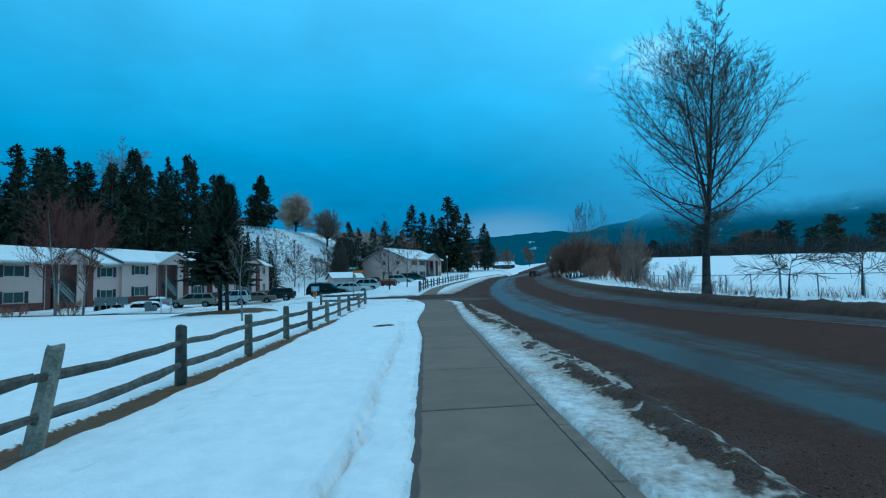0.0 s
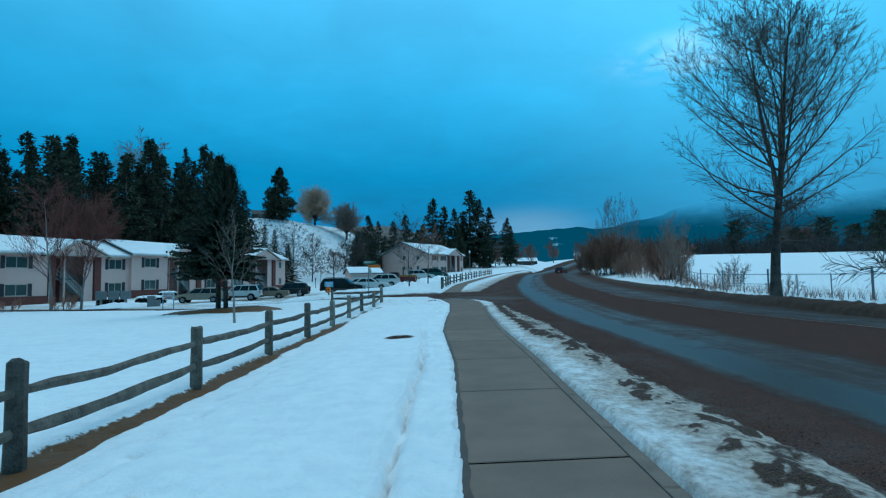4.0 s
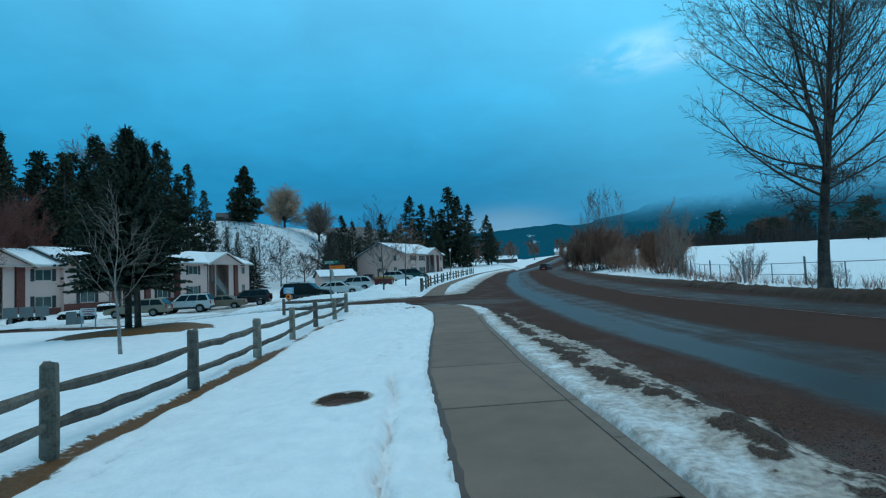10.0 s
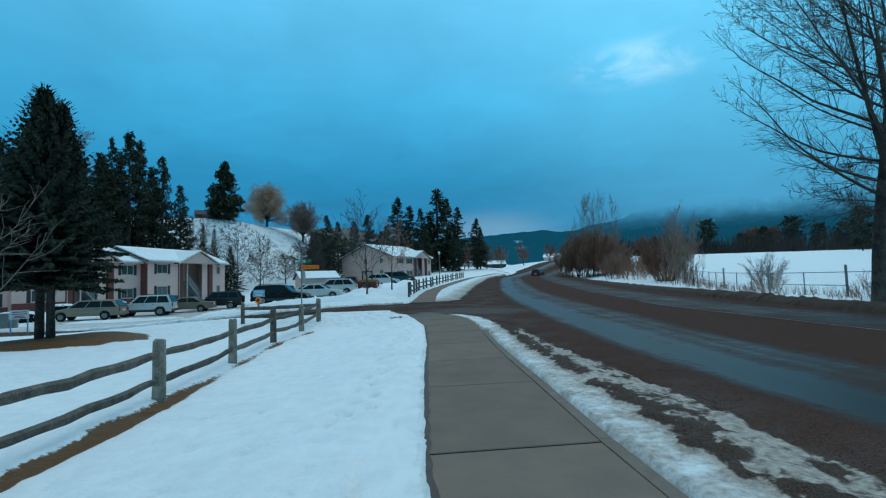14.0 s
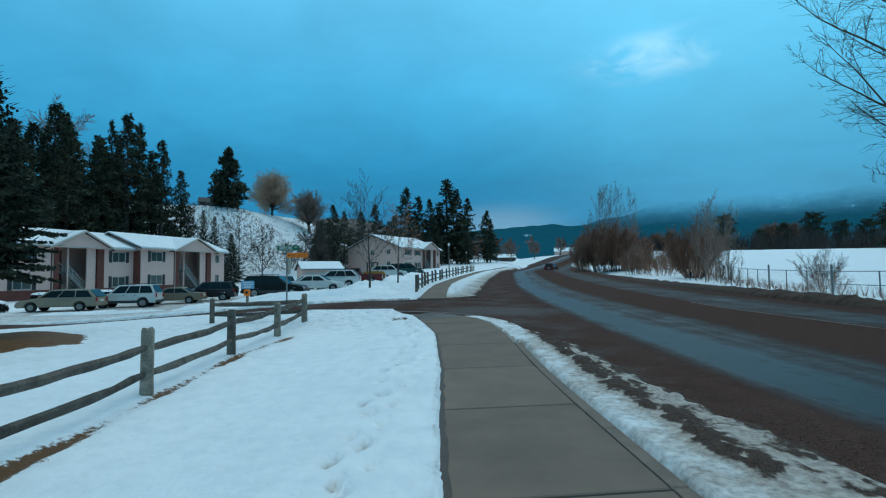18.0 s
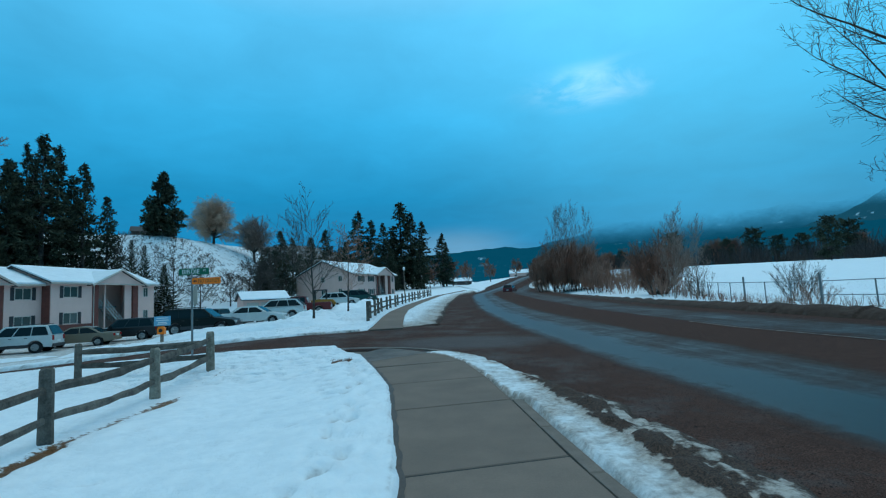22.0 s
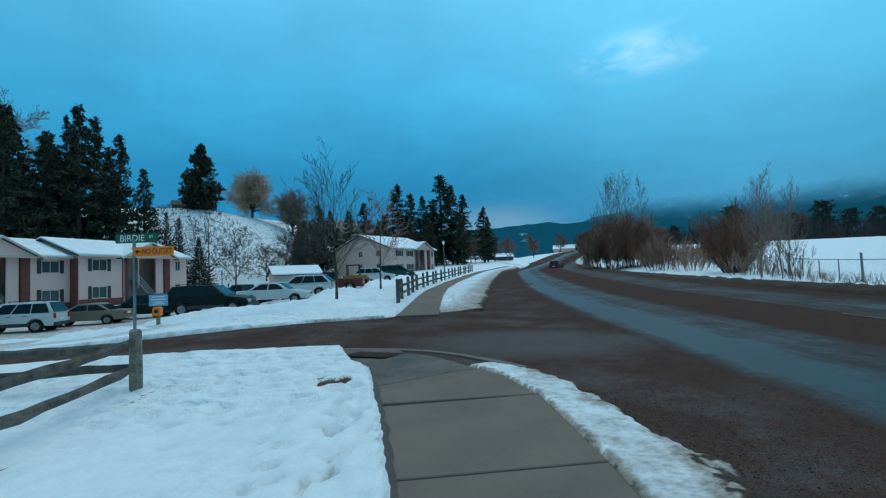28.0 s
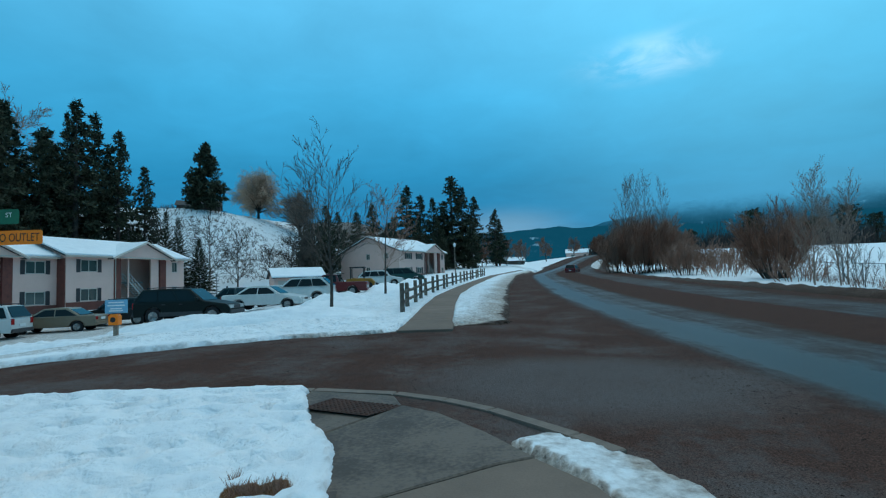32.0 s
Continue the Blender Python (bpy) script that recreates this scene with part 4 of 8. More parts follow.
for r0 in (0.05, 0.11, 0.17, 0.225):
    ang = [2 * math.pi * k / 28 for k in range(28)]
    vs = [((r0 + w) * math.cos(a), (r0 + w) * math.sin(a), z) for w, z in ((0, 0.02), (0, 0.034), (0.028, 0.034), (0.028, 0.02)) for a in ang]
    lid.add(vs, [(q * 28 + k, q * 28 + (k + 1) % 28, (q + 1) * 28 + (k + 1) % 28, (q + 1) * 28 + k) for q in range(3) for k in range(28)])
part("lid", lid, M_IRON, manhole, "ringed iron lid")


# ---------- split-rail fences ----------
rng = random.Random(7)


def rough_post(h, w, d, seed, lean=0.0):
    r = random.Random(seed)
    m = Mesh()
    rings = [(-0.25, 1.0), (0.05, 1.0), (0.35, 0.97), (0.7, 0.95), (h - 0.03, 0.93), (h, 0.80)]
    n = 8
    prof = []
    for i in range(n):
        a = 2 * math.pi * (i + 0.5) / n
        k = 1 / max(abs(math.cos(a)), abs(math.sin(a))) ** 0.75
        prof.append((math.cos(a) * k * w / 2 * r.uniform(0.93, 1.06), math.sin(a) * k * d / 2 * r.uniform(0.93, 1.06)))
    vs = []
    for z, s in rings:
        for i, (x, y) in enumerate(prof):
            vs.append((x * s + r.uniform(-1, 1) * 0.004, y * s + r.uniform(-1, 1) * 0.004 + lean * z, z + (0.02 * math.sin(i * 1.7 + seed) if z == h else 0)))
    fs = [tuple(range(n - 1, -1, -1)), tuple(range(n * (len(rings) - 1), n * len(rings)))]
    for k in range(len(rings) - 1):
        fs += [(k * n + i, k * n + (i + 1) % n, (k + 1) * n + (i + 1) % n, (k + 1) * n + i) for i in range(n)]
    m.add(vs, fs)
    return m


def rough_rail(p0, p1, thick, seed):
    r = random.Random(seed)
    m = Mesh()
    p0, p1 = Vector(p0), Vector(p1)
    d = (p1 - p0)
    side = d.cross(Vector((0, 0, 1))).normalized()
    up = side.cross(d).normalized()
    n, k = 6, 9
    vs = []
    prof = [r.uniform(0.8, 1.15) for _ in range(n)]
    for j in range(k):
        t = j / (k - 1)
        s = thick / 2 * (0.72 if j in (0, k - 1) else r.uniform(0.9, 1.12))
        c = p0.lerp(p1, t) - Vector((0, 0, 0.05 * math.sin(t * math.pi))) * r.uniform(0.5, 1) + side * r.uniform(-1, 1) * 0.012 + up * r.uniform(-1, 1) * 0.012
        for i in range(n):
            a = 2 * math.pi * i / n + 0.4
            vs.append(tuple(c + (side * math.cos(a) * 0.8 + up * math.sin(a) * 1.1) * s * prof[i] * r.uniform(0.93, 1.07)))
    fs = [tuple(range(n - 1, -1, -1)), tuple(range(n * (k - 1), n * k))]
    for j in range(k - 1):
        fs += [(j * n + i, j * n + (i + 1) % n, (j + 1) * n + (i + 1) % n, (j + 1) * n + i) for i in range(n)]
    m.add(vs, fs)
    return m


def split_rail_fence(points, label, heights, w=0.20, lower=0.42, upper=0.83, thick=0.125, leans=(), posts=None):
    f = thing("split_rail_fence", pose(*points[0], 0), label, "fence")
    f.matrix_basis = Matrix()
    tops = []
    for i, (x, y) in enumerate(points):
        z = float(base(x, y)) - 0.02
        h = heights[i % len(heights)]
        j = min(i + 1, len(points) - 1) if i + 1 < len(points) else i - 1
        a = math.atan2(points[j][1] - y, points[j][0] - x)
        tops.append((x, y, z, h))
        if posts and i >= posts:
            continue
        ob = part("post", rough_post(h, w, w * 0.8, i * 3 + 1, dict(leans).get(i, 0.0)), M_WOODL if (i * 7) % 3 else M_WOOD, f)
        ob.matrix_basis = Matrix.Translation((x, y, z)) @ Matrix.Rotation(a - radians(90), 4, "Z")
    for i, ((xa, ya, za, ha), (xb, yb, zb, hb)) in enumerate(zip(tops[:-1], tops[1:])):
        for k, lev in enumerate((lower, upper)):
            part("rail", rough_rail((xa, ya, za + lev * 1.0 + rng.uniform(-0.02, 0.02)), (xb, yb, zb + lev + rng.uniform(-0.02, 0.02)), thick, i * 10 + k + int(abs(xa) * 100)), M_WOOD, f)
    return f


FENCE_1 = [(-3.0, -2.0), (-3.35, 1.65), (-3.54, 5.24), (-4.20, 9.14), (-4.57, 12.85), (-4.93, 16.55), (-5.26, 20.15), (-5.56, 23.73), (-5.89, 27.31), (-6.19, 30.9), (-6.18, 33.78), (-6.39, 36.97)]
split_rail_fence(FENCE_1, "weathered grey split-rail wooden fence standing in snow", [1.14, 1.12, 1.13, 1.12, 1.10, 1.14, 1.15, 1.07, 1.13, 1.10, 1.05, 1.02], leans=((2, 0.33), (8, 0.02)))
split_rail_fence([(-9.71, 37.04), (-6.43, 37.0)], "short weathered split-rail fence arm beside the side street", [0.96, 0.9], lower=0.40, upper=0.76, posts=1)
FENCE_2 = []
yy = 51.6
while yy < 108:
    FENCE_2.append((float(interp(yy, WALK2_C)) - 1.28 + 0.06 * math.sin(yy), yy))
    yy += 2.75
split_rail_fence(FENCE_2, "weathered wooden fence along the far footway", [1.18, 1.12, 1.15], w=0.19, lower=0.42, upper=0.82, thick=0.12)

# ---------- signs ----------
M_STEEL = material("galvanised_steel", (0.30, 0.31, 0.31), 0.45, 0.8, second=(0.20, 0.21, 0.21), fine=80, bump=0.05)
M_GREEN = material("sign_green", (0.012, 0.13, 0.065), 0.5, second=(0.01, 0.10, 0.05), bump=0)
M_YELLOW = material("sign_amber", (1.0, 0.21, 0.004), 0.5, second=(0.92, 0.19, 0.003), bump=0)
M_WHITE = material("white_paint", (0.76, 0.76, 0.75), 0.55, second=(0.68, 0.68, 0.67), bump=0.03)
M_BLACK = material("black_paint", (0.015, 0.015, 0.016), 0.5, bump=0)
M_BLUE = material("pale_blue_paint", (0.20, 0.42, 0.58), 0.5, second=(0.16, 0.36, 0.5), bump=0)
M_RED = material("red_paint", (0.42, 0.03, 0.03), 0.5, bump=0)
M_SIGNBACK = material("bare_aluminium", (0.50, 0.45, 0.38), 0.7, 0.0, second=(0.42, 0.38, 0.32), bump=0.02, spec=0.2)


def lettering(text, size, mat, parent, m, squeeze=1.0):
    cu = bpy.data.curves.new("lettering", "FONT")
    cu.body, cu.size, cu.align_x, cu.align_y = text, size, "CENTER", "CENTER"
    tmp = bpy.data.objects.new("lettering", cu)
    me = bpy.data.meshes.new_from_object(tmp)
    bpy.data.objects.remove(tmp)
    bpy.data.curves.remove(cu)
    me.materials.clear()
    me.materials.append(mat)
    ob = new("lettering", me)
    ob.parent = parent
    ob.matrix_basis = m @ Matrix.Diagonal((squeeze, 1, 1, 1))
    return ob


def sign_blade(w, h, t=0.006):
    """Upright blade, rounded corners, facing -y, in its own x and z."""
    m = Mesh()
    r, pts = min(w, h) * 0.15, []
    for cx, cz, a0 in ((w / 2 - r, h / 2 - r, 0), (-w / 2 + r, h / 2 - r, 90), (-w / 2 + r, -h / 2 + r, 180), (w / 2 - r, -h / 2 + r, 270)):
        for k in range(5):
            a = radians(a0 + k * 22.5)
            pts.append((cx + r * math.cos(a), cz + r * math.sin(a)))
    m.prism(pts, -t / 2, t / 2)
    return m


SX, SY = -7.72, 39.0
sz = float(base(SX, SY))
street_sign = thing("street_sign", pose(SX, SY, sz), "green and amber street name signs on a steel post", "sign")
pst = Mesh()
pst.tube((0, 0, -0.3), (0, 0, 2.56), 0.032, 0.032, 10)
part("post", pst, M_STEEL, street_sign)
ga = pose(0.06, -0.01, 2.62, 0, 0, 4)
gb = part("name_blade", sign_blade(0.86, 0.20), M_GREEN, street_sign, "green street name blade")
gb.matrix_basis = ga
lettering("BIRDIE", 0.19, M_WHITE, gb, pose(-0.09, -0.006, -0.005, 90), 0.92)
lettering("ST", 0.085, M_WHITE, gb, pose(0.30, -0.006, 0.02, 90))
nb = part("no_outlet_blade", sign_blade(0.82, 0.19), M_YELLOW, street_sign, "amber blade reading NO OUTLET with an arrow")
nb.matrix_basis = pose(0.43, -0.03, 2.33, 0, 0, 4)
lettering("NO OUTLET", 0.155, M_BLACK, nb, pose(0.07, -0.006, -0.005, 90), 0.70)
arr = Mesh()
arr.add([(-0.385, -0.006, 0), (-0.32, -0.006, -0.045), (-0.32, -0.006, -0.016), (-0.26, -0.006, -0.016), (-0.26, -0.006, 0.016), (-0.32, -0.006, 0.016), (-0.32, -0.006, 0.045)], [(0, 1, 2, 3, 4, 5, 6)])
part("arrow", arr, M_BLACK, nb)
octo = Mesh()
octo.prism([(0.33 * math.cos(radians(22.5 + 45 * i)), 0.33 * math.sin(radians(22.5 + 45 * i))) for i in range(8)], -0.003, 0.003)
ob = part("stop_plate", octo, M_SIGNBACK, street_sign, "bare aluminium back of a stop plate")
ob.matrix_basis = pose(0.10, -0.02, 1.90, 0, 0, 124)
brk = Mesh()
brk.box((0, 0, 2.55), (0.05, 0.05, 0.08))
part("collar", Mesh().box((0, 0, 2.4), (0.075, 0.075, 0.03)), M_STEEL, street_sign)
part("bracket", brk, M_STEEL, street_sign)

bz = float(base(-14.35, 50.85))
box_post = thing("paper_box", pose(-14.35, 50.85, bz, 0, 0, 8), "amber paper box and pale blue sign on a short wooden post", "sign")
m = Mesh()
m.box((0, 0.02, 0.28), (0.14, 0.12, 0.75))
soften(part("post", m, M_WOODL, box_post), 0.01)
m = Mesh()
m.prism([(-0.17, 0.5), (0.17, 0.5), (0.17, 0.82), (0.1, 0.9), (-0.1, 0.9), (-0.17, 0.82)], -0.2, 0.1)
soften(part("box", m, M_YELLOW, box_post, "amber plastic box"), 0.015)
m = Mesh()
m.prism([(0.10 * math.cos(a * math.pi / 4), 0.7 + 0.10 * math.sin(a * math.pi / 4)) for a in range(8)], -0.208, -0.2)
part("box_mouth", m, M_BLACK, box_post)
m = Mesh()
m.box((0.02, 0.0, 1.18), (0.80, 0.03, 0.50))
soften(part("panel", m, M_BLUE, box_post, "pale blue and white sign panel"), 0.008)
m = Mesh()
for k, wdt in ((1.33, 0.55), (1.22, 0.62), (1.10, 0.42), (1.02, 0.5)):
    m.box((0.02, -0.018, k), (wdt, 0.004, 0.045))
part("text_bars", m, M_WHITE, box_post)

rz = float(base(-26.2, 44.7))
notice = thing("notice_board", pose(-26.2, 44.7, rz, 0, 0, 25), "white notice board with red writing on two posts", "sign")
m = Mesh()
m.box((0, 0, 1.02), (0.92, 0.03, 0.52))
soften(part("board", m, M_WHITE, notice), 0.006)
m = Mesh()
for k, wdt in ((1.17, 0.7), (1.05, 0.76), (0.93, 0.5), (0.84, 0.62)):
    m.box((0, -0.018, k), (wdt, 0.004, 0.05))
part("text_bars", m, M_RED, notice)
for s in (-0.4, 0.4):
    m = Mesh()
    m.box((s, 0.03, 0.55), (0.07, 0.05, 1.3))
    part("post", m, M_BLUE, notice)

# cluster mailboxes
M_MAIL = material("mailbox_grey", (0.24, 0.24, 0.23), 0.5, 0.3, second=(0.18, 0.18, 0.175))
for i in range(3):
    x, y = -34.9 + i * 0.72, 48.0 + i * 0.62
    mb = thing("mailbox", pose(x, y, float(base(x, y)), 0, 0, 42), "grey steel cluster mailbox on a post in snow", "mailbox", "mailboxes by the building")
    m = Mesh()
    m.box((0, 0, 1.12), (0.85, 0.45, 0.78))
    soften(part("cabinet", m, M_MAIL, mb), 0.02)
    m = Mesh()
    m.box((0, 0, 0.36), (0.2, 0.2, 0.75))
    part("pedestal", m, M_MAIL, mb)
    for a in range(2):
        for b in range(4):
            m = Mesh()
            m.box((-0.2 + a * 0.4, -0.228, 0.84 + b * 0.185), (0.37, 0.012, 0.165))
            part("compartment_door", m, M_MAIL, mb)

# slim poles in the car park and by the far building
for x, y, h, lab in ((-24.2, 78.0, 3.1, "thin grey pole at the edge of the car park"), (-29.5, 91.0, 1.6, "short dark marker post in the snow")):
    p = thing("pole", pose(x, y, float(base(x, y))), lab, "pole")
    m = Mesh()
    m.tube((0, 0, -0.2), (0, 0, h), 0.05, 0.045, 8)
    part("shaft", m, M_STEEL if h > 2 else M_BLACK, p)
    m = Mesh()
    m.box((0, 0, h), (0.16, 0.1, 0.24 if h > 2 else 0.4))
    soften(part("head", m, M_STEEL if h > 2 else M_BLACK, p), 0.02)
lx, ly = -2.6, 104.0
lamp = thing("street_lamp", pose(lx, ly, float(base(lx, ly))), "slim post-top street lamp beside the far building", "lamp")
m = Mesh()
m.tube((0, 0, -0.2), (0, 0, 4.4), 0.09, 0.06, 10)
part("pole", m, M_WOODL, lamp)
m = Mesh()
m.tube((0, 0, 4.4), (0, 0, 4.75), 0.12, 0.2, 10).tube((0, 0, 4.75), (0, 0, 4.95), 0.24, 0.05, 10)
part("lantern", m, M_WHITE, lamp)

# ---------- chain-link fence across the road ----------
CHAIN = [(24.5, 8), (23.2, 22), (22.0, 34.5), (20.6, 49.2), (22.6, 58.4), (26.0, 70), (30.5, 84), (37, 100), (46, 118)]
chain = thing("chain_link_fence", Matrix(), "grey chain-link fence along the snowy field", "fence")
wires = Mesh()
for (xa, ya), (xb, yb) in zip(CHAIN[:-1], CHAIN[1:]):
    gate = ya == 34.5
    ln = math.hypot(xb - xa, yb - ya)
    k = max(2, round(ln / 3.0))
    for i in range(k):
        x, y = xa + (xb - xa) * i / k, ya + (yb - ya) * i / k
        x2, y2 = xa + (xb - xa) * (i + 1) / k, ya + (yb - ya) * (i + 1) / k
        z, z2 = float(base(x, y)), float(base(x2, y2))
        big = i == 0 or (gate and i == k - 2)
        m = Mesh()
        m.tube((x, y, z - 0.2), (x, y, z + (1.82 if big else 1.45)), 0.065 if big else 0.035, 0.065 if big else 0.035, 8)
        part("post", m, M_STEEL, chain)
        m = Mesh()
        m.tube((x, y, z + 1.42), (x2, y2, z2 + 1.42), 0.026, 0.026, 6)
        part("top_rail", m, M_STEEL, chain)
        if gate and i >= k - 2:
            m = Mesh()
            m.tube((x, y, z + 0.68), (x2, y2, z2 + 0.68), 0.024, 0.024, 6)
            part("middle_rail", m, M_STEEL, chain)
        seg = round(math.hypot(x2 - x, y2 - y) / 0.24)
        for j in range(-5, seg):
            for up in (0, 1):
                t0, t1 = max(0, j / seg), min(1, (j + 5) / seg)
                h0, h1 = (max(0, -j) / 5) * 1.35, (min(seg, j + 5) - j) / 5 * 1.35
                if t1 <= t0:
                    continue
                if up:
                    h0, h1 = 1.4 - h0, 1.4 - h1
                a = (x + (x2 - x) * t0, y + (y2 - y) * t0, z + (z2 - z) * t0 + h0 + 0.03)
                b = (x + (x2 - x) * t1, y + (y2 - y) * t1, z + (z2 - z) * t1 + h1 + 0.03)
                wires.tube(a, b, 0.0012, 0.0012, 3, cap=False)
part("wire_mesh", wires, M_STEEL, chain)["kind"] = "stuff"


# ---------- apartment buildings ----------
M_SIDING = material("beige_siding", (0.72, 0.45, 0.38), 0.75, second=(0.64, 0.40, 0.335), scale=0.8, fine=9, bump=0.2, bump_size=0.02)
M_TRIM = material("pale_trim", (0.52, 0.45, 0.39), 0.7, second=(0.44, 0.38, 0.33), bump=0.05)
M_BRICK = material("dark_red_brick", (0.19, 0.055, 0.040), 0.85, second=(0.11, 0.036, 0.028), scale=2.0, fine=7, bump=0.5, bump_size=0.02)
M_PORCH = material("pinkish_porch_boards", (0.54, 0.35, 0.29), 0.8, second=(0.46, 0.29, 0.235), scale=1.0, fine=12, bump=0.2)
M_SHUT = material("dark_shutter", (0.045, 0.040, 0.042), 0.7)
M_DOOR = material("brown_door", (0.07, 0.045, 0.035), 0.6)
M_PANE = glass("window_pane", (0.05, 0.075, 0.07), 0.08)
M_SHINGLE = material("roof_shingle", (0.07, 0.065, 0.062), 0.9, fine=20, bump=0.4)
M_RAILW = material("white_railing", (0.55, 0.52, 0.49), 0.6)
M_CONCD = material("porch_concrete", (0.24, 0.23, 0.22), 0.9)


def wall(m, x0, x1, z0, z1, y, thick, holes=()):
    """A wall from x0 to x1 whose outer face is at y, with holes (xa, xb, za, zb) right through, in one skin."""
    xs_ = sorted({x0, x1, *[h[0] for h in holes], *[h[1] for h in holes]})
    zs_ = sorted({z0, z1, *[h[2] for h in holes], *[h[3] for h in holes]})
    solid = lambda i, k: 0 <= i < len(xs_) - 1 and 0 <= k < len(zs_) - 1 and not any(h[0] <= xs_[i] + 1e-6 and h[1] >= xs_[i + 1] - 1e-6 and h[2] <= zs_[k] + 1e-6 and h[3] >= zs_[k + 1] - 1e-6 for h in holes)
    idx, vs, fs = {}, [], []

    def at(i, k, d):
        if (i, k, d) not in idx:
            idx[(i, k, d)] = len(vs)
            vs.append((xs_[i], y + d * thick, zs_[k]))
        return idx[(i, k, d)]

    for i in range(len(xs_) - 1):
        for k in range(len(zs_) - 1):
            if not solid(i, k):
                continue
            fs.append((at(i, k, 0), at(i + 1, k, 0), at(i + 1, k + 1, 0), at(i, k + 1, 0)))
            fs.append((at(i, k + 1, 1), at(i + 1, k + 1, 1), at(i + 1, k, 1), at(i, k, 1)))
            for (di, dk), (p, q) in (((-1, 0), ((i, k), (i, k + 1))), ((1, 0), ((i + 1, k + 1), (i + 1, k))), ((0, -1), ((i + 1, k), (i, k))), ((0, 1), ((i, k + 1), (i + 1, k + 1)))):
                if not solid(i + di, k + dk):
                    fs.append((at(*p, 0), at(*q, 0), at(*q, 1), at(*p, 1)))
    m.add(vs, fs)
    return m


def window(parent, x, z, w, h, y, shutters=True):
    """A sliding window centred on x, sill at z, in a wall whose face is at y."""
    win = new("window")
    win.parent = parent
    m = Mesh()
    for c, s in (((x, y + 0.03, z + 0.03), (w, 0.12, 0.06)), ((x, y + 0.03, z + h - 0.03), (w, 0.12, 0.06)), ((x - w / 2 + 0.03, y + 0.03, z + h / 2), (0.06, 0.12, h - 0.12)),
                 ((x + w / 2 - 0.03, y + 0.03, z + h / 2), (0.06, 0.12, h - 0.12)), ((x, y + 0.05, z + h / 2), (0.05, 0.06, h - 0.12))):
        m.box(c, s)
    part("frame", m, M_TRIM, win)
    for s in (-1, 1):
        m = Mesh()
        m.box((x + s * w / 4, y + 0.07, z + h / 2), (w / 2 - 0.06, 0.012, h - 0.1))
        part("pane", m, M_PANE, win)
    if shutters:
        for s in (-1, 1):
            m = Mesh()
            m.box((x + s * (w / 2 + 0.23), y - 0.022, z + h / 2), (0.38, 0.04, h + 0.1))
            for k in range(8):
                m.box((x + s * (w / 2 + 0.23), y - 0.048, z + 0.1 + k * (h - 0.2) / 7), (0.30, 0.016, 0.05))
            part("shutter", m, M_SHUT, win)
    return win


def roof_slab(m, corners, thick):
    n = len(corners)
    m.add([tuple(c) for c in corners] + [(c[0], c[1], c[2] - thick) for c in corners], [tuple(range(n)), tuple(range(2 * n - 1, n - 1, -1))] + [(i, (i + 1) % n, n + (i + 1) % n, n + i) for i in range(n)])


